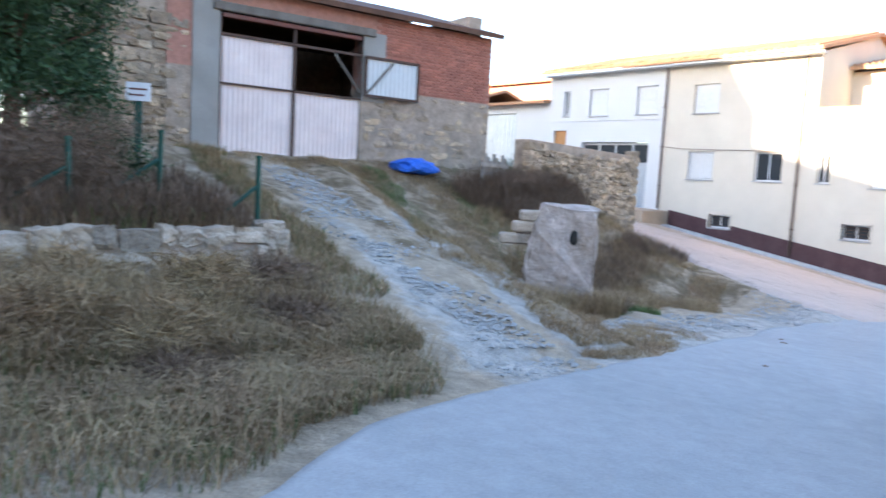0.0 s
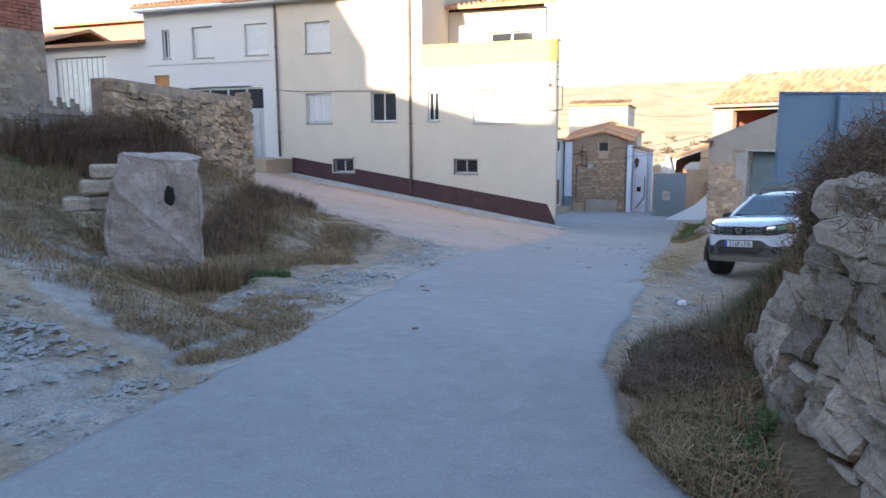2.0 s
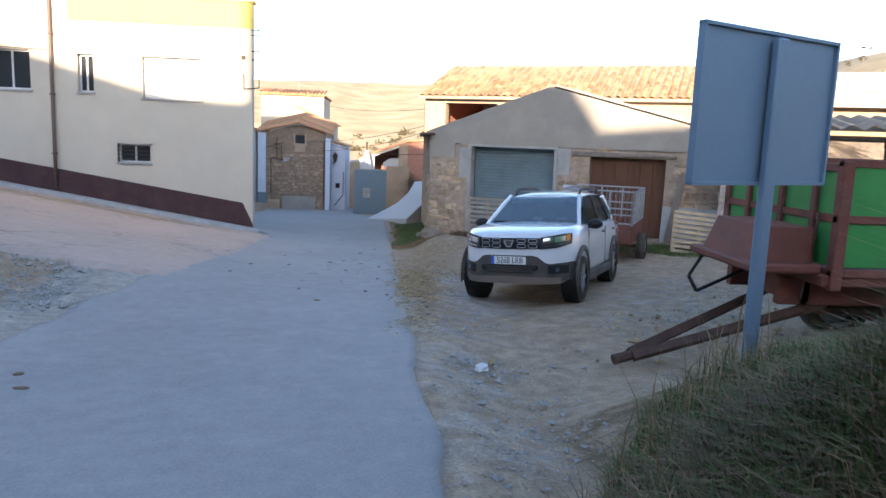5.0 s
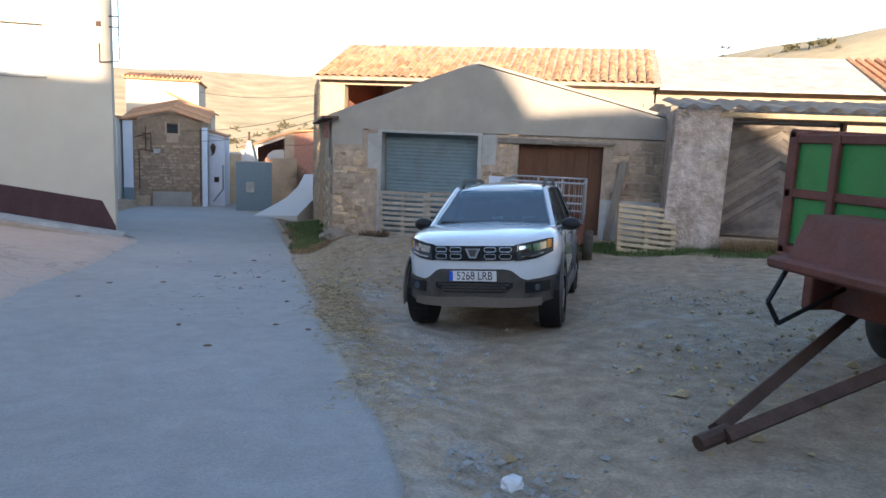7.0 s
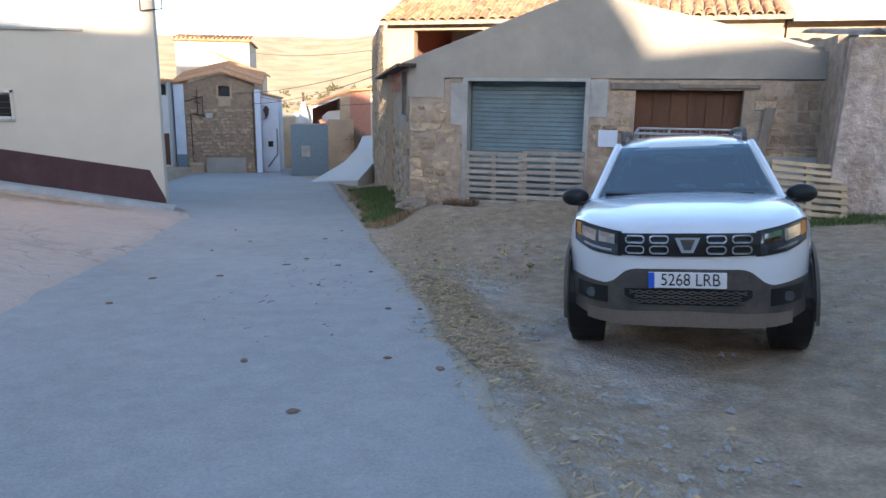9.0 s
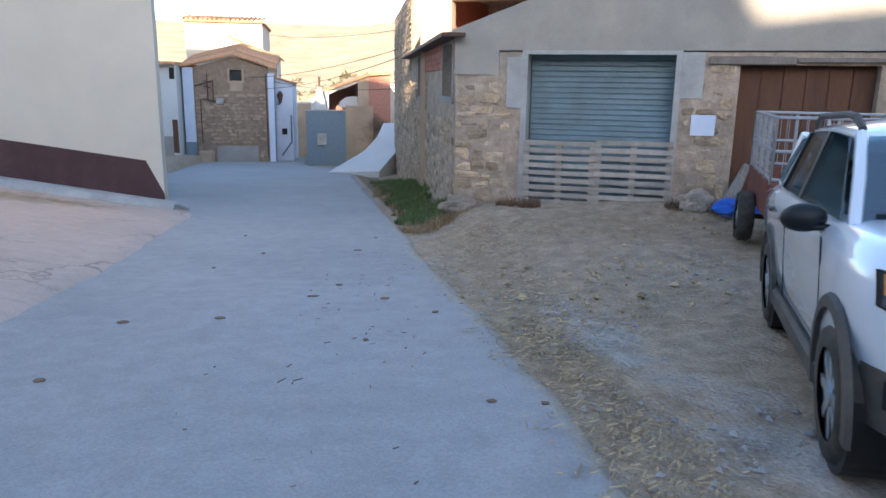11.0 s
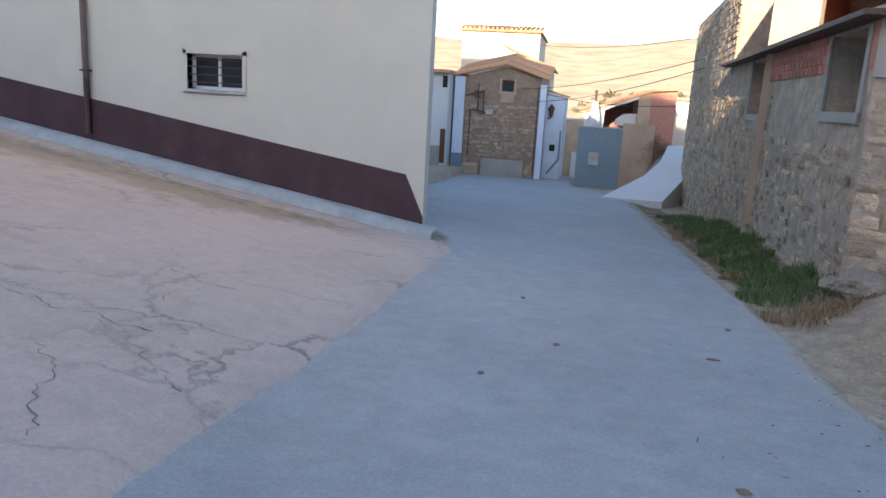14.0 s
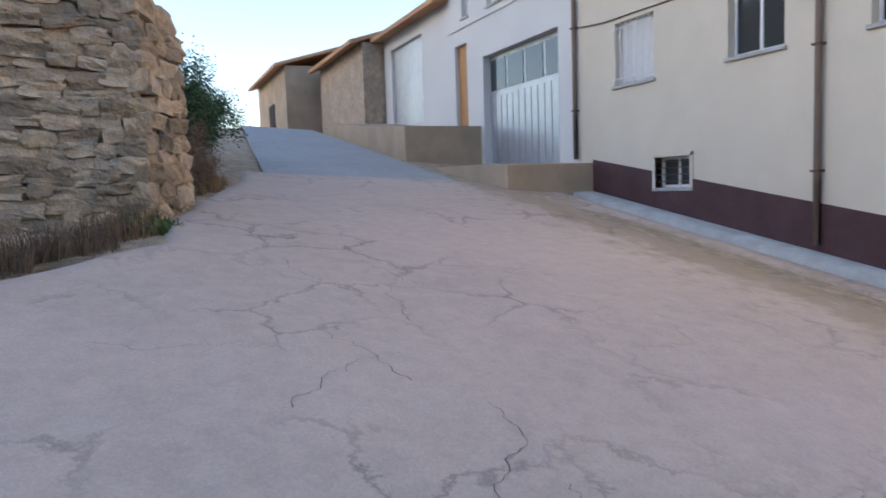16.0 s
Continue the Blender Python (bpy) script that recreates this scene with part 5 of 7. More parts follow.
        for a, b in ((.92, -.46), (-.48, -1.45)):
            d = part("door", boxes([((a - .008, s * .9, .42), (a + .004, s * .908, 1.05)), ((b, s * .9, .42), (a, s * .907, .428))]), "black", c)
            part("handle", box((b + .08, s * .90, .95), (b + .28, s * .935, .985), .012), "carplastic", d)
        part("sill_cladding", box((-1.0, s * .87, .24), (1.0, s * .925, .40), .03), "carplastic", c, "grey plastic sill")
        mr = bmesh.new()
        bmesh.ops.create_uvsphere(mr, u_segments=16, v_segments=10, radius=1, matrix=Matrix.Translation((.70, s * .96, 1.125)) @ Matrix.Diagonal((.08, .125, .08, 1)))
        add_box(mr, (.68, s * .80, 1.06), (.76, s * .95, 1.09))
        smooth(part("mirror", mr, "black", c, "black door mirror"))
        rail = bmesh.new()
        pts = [(.08, s * .555, 1.59), (-.06, s * .565, 1.665), (-.25, s * .568, 1.685), (-1.2, s * .565, 1.685), (-1.42, s * .555, 1.655), (-1.55, s * .55, 1.6)]
        for p, q in zip(pts[:-1], pts[1:]):
            add_bar(rail, p, q, .024, 8)
        for p in pts[1:-1]:
            bmesh.ops.create_uvsphere(rail, u_segments=8, v_segments=6, radius=.025, matrix=Matrix.Translation(p))
        part("roof_rail", rail, "carplastic", c, "grey roof rail")
        for x in (1.337, -1.337):
            well = bmesh.new()
            bmesh.ops.create_cone(well, cap_ends=True, segments=32, radius1=.40, radius2=.40, depth=.24, matrix=Matrix.Translation((x, s * .775, .37)) @ Matrix.Rotation(radians(90), 4, "X"))
            part("wheel_well", well, "black", c)
            arch = bmesh.new()
            vs = []
            for i in range(21):
                a = math.pi * (-.08 + 1.16 * i / 20)
                vs.append([arch.verts.new((x + r * math.cos(a), s * yy, .37 + r * math.sin(a))) for r, yy in ((.395, .90), (.395, .932), (.455, .928), (.47, .90))])
            for p, q in zip(vs[:-1], vs[1:]):
                for k in range(3):
                    arch.faces.new((p[k], q[k], q[k + 1], p[k + 1]))
            bmesh.ops.recalc_face_normals(arch, faces=arch.faces[:])
            part("wheel_arch", arch, "carplastic", c, "grey plastic wheel arch")
            make_wheel(c, x, s * .825, s, .345, .2)
        # headlight: dark housing, clear lens, bright bowls, orange corner
        u = lambda y: (abs(y) - .46) / .36
        lo = lambda y: .825 + .03 * u(y) + .10 * max(0, u(y) - .45) ** 1.6
        hi = lambda y: .975 + .055 * u(y) - .05 * max(0, u(y) - .85)
        hl = part("headlight", curved(s * .455, s * .83, lambda y: lo(y) - .012, lambda y: hi(y) + .012, nose, .012, 14), "black", c, "clear headlight in a black housing")
        part("lens", curved(s * .475, s * .815, lo, hi, nose, .018, 14), "lamp", hl)
        for ya, yb, kb, kt in ((.50, .62, .45, .9), (.645, .765, .4, .9), (.52, .74, .1, .2)):
            part("bowl", curved(s * ya, s * yb, lambda y: lo(y) + (hi(y) - lo(y)) * kb, lambda y: lo(y) + (hi(y) - lo(y)) * kt, nose, .026, 6), "chrome", hl)
        part("indicator", curved(s * .775, s * .812, lambda y: lo(y) + .05, hi, nose, .026, 4), "orange", hl, "orange indicator")
        part("fog_pod", curved(s * .56, s * .80, .465, .585, nose, .018, 8), "black", c)
        fog = bmesh.new()
        bmesh.ops.create_cone(fog, cap_ends=True, segments=18, radius1=.04, radius2=.036, depth=.03, matrix=Matrix.Translation((nose(.68, .5) + .03, s * .68, .525)) @ Matrix.Rotation(radians(90), 4, "Y"))
        part("fog_lamp", fog, "lamp", c)
        part("tail_lamp", box((-2.17, s * .66, .82), (-2.03, s * .86, 1.06), .03), "rustred", c)
        # front seats and headrests behind the glass
        seat = box((-.25, s * .37 - .22, .95), (-.05, s * .37 + .22, 1.36), .06)
        add_box(seat, (-.22, s * .37 - .12, 1.37), (-.10, s * .37 + .12, 1.52))
        part("seat", seat, "seat", c, "dark cloth seat")
    part("rear_bench", box((-1.35, -.6, .95), (-1.15, .6, 1.34), .06), "seat", c)
    part("dashboard", box((.45, -.72, 1.05), (.93, .72, 1.185), .05), "seat", c)
    sw_ = bmesh.new()
    for i in range(16):
        a0, a1 = 2 * math.pi * i / 16, 2 * math.pi * (i + 1) / 16
        add_bar(sw_, (.38 - .06 * math.sin(a0), .37 + .18 * math.cos(a0), 1.2 + .17 * math.sin(a0)), (.38 - .06 * math.sin(a1), .37 + .18 * math.cos(a1), 1.2 + .17 * math.sin(a1)), .015, 6)
    part("steering_wheel", sw_, "black", c)
    # front
    gr = part("grille", curved(-.47, .47, lambda y: .825 - .01 * math.cos(y * 3), .975, nose, .014, 14), "black", c, "black grille with chrome slots")
    for s in (1, -1):
        for y in (s * .19, s * .355):
            for z in (.865, .935):
                a, b, t = .062, .024, .008
                bm = bmesh.new()
                outline = [(-a + .015, -b), (a - .015, -b), (a, -b + .015), (a, b - .015), (a - .015, b), (-a + .015, b), (-a, b - .015), (-a, -b + .015)]
                for p, q in zip(outline, outline[1:] + outline[:1]):
                    add_bar(bm, (nose(y + p[0], z) + .032, y + p[0], z + p[1]), (nose(y + q[0], z) + .032, y + q[0], z + q[1]), t, 6)
                part("grille_slot", bm, "chrome", gr)
    part("badge", prism([(-.085, .95), (.085, .95), (.04, .845), (-.04, .845)], .02, Matrix.Translation((2.225, 0, 0)) @ Matrix.Rotation(radians(90), 4, "Z")), "chrome", gr)
    part("badge_core", prism([(-.05, .935), (.05, .935), (.022, .865), (-.022, .865)], .02, Matrix.Translation((2.229, 0, 0)) @ Matrix.Rotation(radians(90), 4, "Z")), "carplastic", gr)
    edge_z = lambda y: float(np.interp(abs(y), [0, .36, .42, .52, .58, .86], [.725, .725, .71, .625, .605, .625]))
    part("bumper", curved(-.86, .86, lambda y: .335 + .03 * max(0, abs(y) - .6) / .26, edge_z, nose, .008, 44, .03), "carplastic", c, "dusty grey plastic front bumper")
    part("air_intake", curved(-.43, .43, lambda y: .475 + .06 * max(0, abs(y) - .34) / .09, lambda y: .59 - .01 * abs(y), nose, .018, 16), "black", c)
    mesh_ = bmesh.new()
    for k in range(3):
        for i in range(11):
            y, z = -.36 + i * .072 + (.036 if k % 2 else 0), .50 + k * .032
            if abs(y) < .37:
                for dy, dz in ((.036, .012), (.036, -.012)):
                    add_bar(mesh_, (nose(y, z) + .03, y - dy, z - dz), (nose(y, z) + .03, y + dy, z + dz), .005, 4)
    part("intake_mesh", mesh_, "carplastic", c)
    part("skid_plate", curved(-.72, .72, .32, lambda y: .43 - .03 * abs(y), nose, .016, 24), "skid", c, "dusty lower bumper")
    pl = part("number_plate", box((2.218, -.26, .60), (2.230, .26, .71), .003), "litter", c, "white number plate")
    part("plate_band", box((2.229, -.26, .602), (2.233, -.22, .708)), "plate_blue", pl)
    cu = bpy.data.curves.new("plate_text", "FONT")
    cu.body, cu.size, cu.align_x, cu.align_y, cu.extrude = "5268 LRB", .115, "CENTER", "CENTER", .001
    tmp = bpy.data.objects.new("plate_text", cu)
    scene.collection.objects.link(tmp)
    me = bpy.data.meshes.new_from_object(tmp.evaluated_get(bpy.context.evaluated_depsgraph_get()))
    bpy.data.objects.remove(tmp)
    tx = new("characters", me)
    me.materials.clear()
    me.materials.append(M["black"])
    tx.parent = pl
    tx.matrix_basis = Matrix.Translation((2.2325, .02, .655)) @ Matrix.Rotation(radians(90), 4, "Z") @ Matrix.Rotation(radians(90), 4, "X") @ Matrix.Diagonal((.88, 1.05, 1, 1))
    part("wiper", bars([((.99, .55, 1.15), (.95, -.1, 1.165)), ((.99, -.08, 1.15), (.95, -.66, 1.165))], .009, 5), "black", c)
    for y in (.42, .02):
        bm = bmesh.new()
        bmesh.ops.create_uvsphere(bm, u_segments=10, v_segments=6, radius=.09, matrix=Matrix.Translation((.72, y, 1.2)) @ Matrix.Diagonal((.5, 1, .3, 1)))
        part("dashboard_paper", bm, "litter", c, "white paper on the dashboard")
    return c



estate_car()


# ---- cage trailer behind the car
def cage_trailer():
    t = thing("cage_trailer", pose(8.72, -6.95, gz(8.7, -7), 0, 0, -117), "small rusty farm trailer with galvanised mesh cage", "trailer")
    L, W = .95, .72
    for y in (-W, W):
        part("side_panel", box((-L, y - .02, .45), (L, y + .02, .82), .008), "rustred", t)
    for x in (-L, L):
        part("end_panel", box((x - .02, -W, .45), (x + .02, W, .82), .008), "rustred", t)
    part("bed", box((-L, -W, .42), (L, W, .46)), "rustred", t)
    cg = []
    for y in (-W, W):
        cg += [((-L, y, z), (L, y, z)) for z in (.85, 1.15, 1.5)] + [((x, y, .8), (x, y, 1.5)) for x in np.linspace(-L, L, 5)]
    for x in (-L, L):
        cg += [((x, -W, z), (x, W, z)) for z in (.85, 1.15, 1.5)] + [((x, y, .8), (x, y, 1.5)) for y in np.linspace(-W, W, 4)]
    part("cage_frame", bars(cg, .018, 6), "galv", t, "galvanised tube cage")
    mesh = []
    for y in (-W, W):
        mesh += [((x, y, .85), (x, y, 1.5)) for x in np.arange(-L, L, .1)] + [((-L, y, z), (L, y, z)) for z in np.arange(.92, 1.5, .1)]
    for x in (-L, L):
        mesh += [((x, y, .85), (x, y, 1.5)) for y in np.arange(-W, W, .1)]
    part("wire_mesh", bars(mesh, .004, 4), "galv", t)["kind"] = "stuff"
    for s in (1, -1):
        make_wheel(t, 0, s * (W + .12), s, .3, .18)
    part("axle", bars([((0, -W - .1, .3), (0, W + .1, .3)), ((.0, W * .5, .3), (0, W * .5, .45)), ((.0, -W * .5, .3), (0, -W * .5, .45))], .03, 8), "darkmetal", t)


cage_trailer()


# ---- green tipping trailer with red frame
def farm_trailer():
    t = thing("farm_trailer", pose(7.66, -15.5, .86, 0, 0, 0), "old green farm trailer with red oxide frame and drawbar", "trailer")
    Ww, Lx = .95, 4.4
    z0, zm, z1 = 1.0, 1.46, 1.93
    for y in (-Ww, Ww):
        for za, zb in ((z0 + .05, zm - .03), (zm + .03, z1 - .04)):
            for k in range(2):
                part("side_board", box((.05 + k * Lx / 2, y - .015, za), (k * Lx / 2 + Lx / 2 - .05, y + .015, zb), .006), "green", t)
        for k in range(3):
            x = k * Lx / 2
            part("stake", box((x - .05, y - .05, z0 - .15), (x + .05, y + .05, z1 + .02), .01), "rustred", t)
        for z in (z0, zm, z1):
            part("rail", box((-.05, y - .035, z - .035), (Lx, y + .035, z + .035), .008), "rustred", t)
    for za, zb in ((z0 + .05, zm - .03), (zm + .03, z1 - .04)):
        part("head_board", box((-.015, -Ww, za), (.015, Ww, zb), .006), "green", t)
        part("tail_board", box((Lx - .015, -Ww, za), (Lx + .015, Ww, zb), .006), "green", t)
    for z in (z0, zm, z1 - .04):
        part("rail", box((-.04, -Ww, z - .035), (.04, Ww, z + .035), .008), "rustred", t)
    for y in (-.62, -.1, .5):
        part("stake", box((-.06, y - .035, z0 - .1), (-.01, y + .035, z1), .008), "rustred", t)
    part("bed", box((-.1, -Ww, .88), (Lx, Ww, .98), .01), "rustred", t)
    part("chassis", boxes([((-.2, -.5, .62), (Lx, -.4, .88)), ((-.2, .4, .62), (Lx, .5, .88)), ((0, -.5, .62), (.1, .5, .85))], .01), "rustred", t)
    part("tool_box", prism([(-.62, 1.06), (-.1, 1.06), (-.1, 1.36), (-.5, 1.36)], .95, Matrix.Translation((0, -.75, 0))), "rustred", t, "red steel tool box")
    part("step", box((-.72, -.9, .98), (-.08, .3, 1.06), .02), "rustred", t)
    db = bmesh.new()
    for y in (-.42, .42):
        m = None
        add_bar(db, (.3, y * 1.0, .62), (-1.55, -.5 + y * .12, .13), .055, 4)
    part("drawbar", db, "darkmetal", t, "rusty steel drawbar resting on the ground")
    part("hitch_eye", bars([((-1.5, -.5, .14), (-1.72, -.53, .09))], .05, 8), "darkmetal", t)
    part("turntable", bars([((.9, -.45, .5), (.9, .45, .5)), ((.5, 0, .5), (1.3, 0, .5))], .08, 8), "darkmetal", t)
    part("hose", bars([((-.6, .2, 1.0), (-.76, .18, .75)), ((-.76, .18, .75), (-.68, .15, .6)), ((-.68, .15, .6), (-.2, .1, .85))], .018, 6), "black", t)
    part("chain", bars([((-.06, -.75, 1.5), (-.1, -.72, 1.0)), ((-.1, -.72, 1.0), (-.05, -.6, .7))], .012, 5), "darkmetal", t)
    for x in (1.25, 3.4):
        for s in (1, -1):
            make_wheel(t, x, s * (Ww - .15), s, .42, .24)
        part("axle", bars([((x, -.8, .42), (x, .8, .42)), ((x, .45, .42), (x, .45, .64)), ((x, -.45, .42), (x, -.45, .64))], .05, 8), "darkmetal", t)
    part("reflector", box((1.0, -Ww - .06, .9), (1.1, -Ww - .04, .96)), "yellow", t)


farm_trailer()


# ---- road sign seen from behind
def road_sign():
    s = thing("road_sign", pose(6.12, -17.86, 0, 0, 0, 25.5), "grey back of a large rectangular road sign on a steel post", "sign")
    zb = gz(6.12, -17.86)
    part("panel", box((-.63, -.012, 2.66), (.63, .012, 3.55), .006), "signback", s)
    part("panel_rim", boxes([((-.64, -.035, 2.65), (-.62, .012, 3.56)), ((.62, -.035, 2.65), (.64, .012, 3.56)), ((-.64, -.035, 3.54), (.64, .012, 3.56)), ((-.64, -.035, 2.65), (.64, .012, 2.67))]), "signback", s)
    part("post", box((-.05, -.09, zb - .2), (.05, -.03, 3.52), .012), "signback", s, "rectangular grey steel post")


road_sign()


# ---- pallets, planks and loose things by the barn
def pallet(name, m, cols=2, w=1.15, h=1.0, label="", mtl="greywood", slats=9):
    p = thing(name, m, label, "pallet", "pallets")
    for k in range(slats):
        z = h * k / (slats - 1) * .94
        part("slat", box((0, -.02, z), (w, .0, z + .074), .004), mtl, p)
    for x in (0, w / 2 - .045, w - .09):
        part("bearer", box((x, .0, 0), (x + .09, .09, h)), mtl, p)
    return p


zf = .38
pallet("pallet", FAC @ pose(1.2, -.12, zf, 5, 0, 0), w=1.14, h=1.02, label="grey wooden pallet standing across the shutter")
pallet("pallet", FAC @ pose(2.34, -.16, zf + .0, 4, 0, 0), w=1.16, h=1.06, label="grey wooden pallet standing across the shutter")
pallet("pallet", FAC @ pose(6.55, -1.75, gz(10.6, -6.9) + .0, -26, 4, 8), w=1.15, h=1.0, label="pale new wooden pallet leaning on a board", mtl="paleWood")
lb = thing("board", FAC @ pose(6.3, -.35, gz(10.8, -5.5) - .05, -14, 0, 0), "long pale board leaning on the barn wall", "board")
part("plank", box((0, -.02, 0), (.16, .02, 1.75), .004), "wood", lb).matrix_basis = pose(0, -.1, 0, 0, 9, 0)
part("sheet", box((-.1, .08, 0), (1.5, .1, .9), .004), "gutter", lb)
for k, (s_, ln, tilt) in enumerate(((4.2, .8, 28), (4.32, .7, 18))):
    o = part("timber", box((0, 0, 0), (.1, .1, ln), .01), "wood")
    o.matrix_basis = FAC @ pose(s_, -.45, gz(8.9, -4.9) - .03, -25, tilt, 0)
    tagged(o, "old timber leaning on the barn wall", "timber", "timbers")


def lump(bm, c, r, seed, flat=.6):
    q = bmesh.new()
    bmesh.ops.create_icosphere(q, subdivisions=3, radius=1)
    for v in q.verts:
        v.co *= 1 + .35 * noise.noise(v.co * 1.7 + Vector((seed, 0, 0))) + .15 * noise.noise(v.co * 4 + Vector((seed, 3, 0)))
    q.transform(Matrix.Translation(c) @ Matrix.Diagonal((r[0], r[1], r[2], 1)))
    me = bpy.data.meshes.new("tmp")
    q.to_mesh(me)
    q.free()
    bm.from_mesh(me)
    bpy.data.meshes.remove(me)


def lump_thing(name, c, r, seed, mtl, label, cat):
    bm = bmesh.new()
    lump(bm, c, r, seed)
    return tagged(part(name, bm, mtl), label, cat)


lump_thing("boulder", (8.35, -4.75, gz(8.3, -4.8) + .08), (.28, .2, .2), 3, "greystone", "rounded grey boulder at the barn wall", "stone")
lump_thing("tarpaulin", (8.8, -5.15, gz(8.8, -5.2) + .06), (.38, .25, .13), 5, "blue", "crumpled blue tarpaulin on the ground", "tarpaulin")
lump_thing("boulder", (5.25, -2.95, gz(5.25, -2.9) + .05), (.35, .22, .16), 8, "greystone", "pale flat stone at the barn corner", "stone")
lump_thing("tarpaulin", (-7.5, -17.3, gz(-7.5, -17.3) + .12), (.5, .6, .22), 9, "blue", "bright blue tarpaulin bundle by the old barn", "tarpaulin")
lump_thing("litter", (-1.87, -17.2, gz(-1.87, -17.2) + .04), (.14, .1, .06), 2, "litter", "crumpled white litter in the weeds", "litter")
lump_thing("litter", (-2.1, -17.5, gz(-2.1, -17.5) + .1), (.07, .05, .06), 4, "litter", "crumpled white litter in the weeds", "litter")
lump_thing("stone", (4.7, -16.3, gz(4.7, -16.3) + .02), (.06, .05, .04), 6, "litter", "small white stone on the verge", "stone")

# ---- dry stone wall by the side lane
sw = thing("stone_wall", None, "tall rubble stone wall beside the side lane", "wall")
SWM = pose(-7.0, -13.8, 0, 0, 0, 92)
swtop = lambda s: 4.62 - .1 * math.sin(s * 1.3) - .06 * s * .3
swb = lambda s: 1.5 + 1.6 * min(1, max(0, (5.2 - s) / 4.2))
core = wall_with_holes(0.04, 5.26, lambda s: swtop(s) - .15, [], .5, lambda s: 1.0)
core.transform(SWM @ Matrix.Translation((0, .06, 0)))
part("core", core, "mortar", sw)
stone_wall(sw, 0, 5.3, 1.35, swtop, SWM, (.30, .15), .26, "stone", .04, 330, 3, gap=-.015, rough=True)
RET = pose(-7.12, -8.55, 0, 0, 0, 155)
core = wall_with_holes(0.0, 1.15, lambda s: 4.3 - .5 * s, [], .5, lambda s: 1.0)
core.transform(RET @ Matrix.Translation((0, .08, 0)))
part("core", core, "mortar", sw)
stone_wall(sw, 0, 1.2, 1.5, lambda s: 4.5 - .5 * s, RET, (.36, .2), .3, "stone", .05, 160, 5, gap=-.01, rough=True)

# ---- broken pillar with patched plaster on the bank
pil = thing("pillar", pose(-2.2, -18.15, 0, 0, 0, 48), "broken plastered wall stub with a hole and grey blocks", "wall")
ob = prism([(-.62, 1.0), (.55, 1.0), (.6, 2.1), (.55, 2.92), (-.35, 2.88), (-.6, 2.3)], .42, Matrix.Translation((0, -.2, 0)))
bmesh.ops.subdivide_edges(ob, edges=ob.edges[:], cuts=5, use_grid_fill=True)
for v in ob.verts:
    v.co += Vector((noise.noise(v.co * 3), noise.noise(v.co * 3 + Vector((5, 0, 0))), noise.noise(v.co * 3 + Vector((0, 7, 0))))) * .15
part("stub", ob, "limewash", pil, "flaking pale plaster over rubble")
# no real recess: a near-black lump paints the shade of the hole
hb = bmesh.new()
lump(hb, (.16, -.25, 2.38), (.07, .03, .13), 6)
part("hole", hb, "dark", pil, "near-black lump painted as the shade of a hole in the plaster")
for k, (x, z) in enumerate(((-.68, 2.42), (-.62, 2.2), (-.9, 2.2), (-.55, 2.62))):
    part("block", box((x - .22, -.1, z), (x + .18, .25, z + .19), .03), "greystone", pil)

# ---- low wall under the terrace at the verge
lw = thing("low_wall", None, "low rubble wall with crumbling lime mortar below weeds", "wall")
LWF = pose(-1.35 - .0, -30.0, 0, 0, 0, 90)
core = wall_with_holes(0, 5.85, lambda s: 2.58, [], .45, lambda s: 1.2)
core.transform(LWF @ Matrix.Translation((0, .03, 0)))
part("core", core, "limewash", lw)
stone_wall(lw, 0, 5.9, 1.5, lambda s: 2.72, LWF, (.26, .17), .26, "greystone", .025, 240, 7, gap=.03, rough=True)
NF = pose(-1.35, -24.12, 0, 0, 0, 180)
stone_wall(lw, 0, 1.6, 1.6, lambda s: 2.75 + .0 * s, NF, (.3, .19), .28, "greystone", .0, 60, 9, gap=-.01, rough=True)

# ---- dry stone wall on the near right
dw = thing("dry_stone_wall", None, "collapsing dry stone wall of big weathered stones under a weedy bank", "wall")
pts = [(5.1, -20.3), (5.3, -21.8), (5.75, -23.2), (6.6, -24.6), (7.6, -26.0)]
for k, ((xa, ya), (xb, yb)) in enumerate(zip(pts[:-1], pts[1:])):
    a = math.degrees(math.atan2(yb - ya, xb - xa))
    ln = math.hypot(xb - xa, yb - ya)
    base = float(road_z((ya + yb) / 2))
    Mx = pose(xa, ya, base, 0, 0, a)
    lim = (lambda s: .05 + .75 * s) if k == 0 else (lambda s: 1.35 + .12 * math.sin(s * 3 + k))
    stone_wall(dw, 0, ln, .0, lim, Mx @ Matrix.Rotation(radians(-8), 4, "X") , (.27, .19), .4, "greystone", .05, 90, 20 + k, gap=-.01, rough=True)


# ---- green fence posts, small sign, timber fence
for (x, y, h, lean) in ((-1.75, -24.3, 1.0, 0), (-2.4, -25.2, .9, 3), (-2.1, -26.2, .8, -4)):
    f = thing("fence_post", pose(x, y, gz(x, y) - .15, 0, lean, 0), "green painted metal fence post", "post", "fence posts")
    part("tube", bars([((0, 0, 0), (0, 0, h + .1))], .03, 8), "greenpaint", f)
    part("cap", bars([((0, 0, h + .1), (0, 0, h + .14))], .036, 8), "greenpaint", f)
    part("stay", bars([((0, 0, h * .8), (-.1, -.75, .15))], .024, 8), "greenpaint", f)
ps = thing("notice", pose(-3.17, -25.18, 3.00, 0, 0, 62), "small white notice plate with red bars on a post", "sign")
part("plate", box((-.14, -.02, 1.02), (.14, 0, 1.24), .004), "litter", ps)
part("bar", box((-.1, -.026, 1.15), (.1, -.021, 1.17)), "rustred", ps)
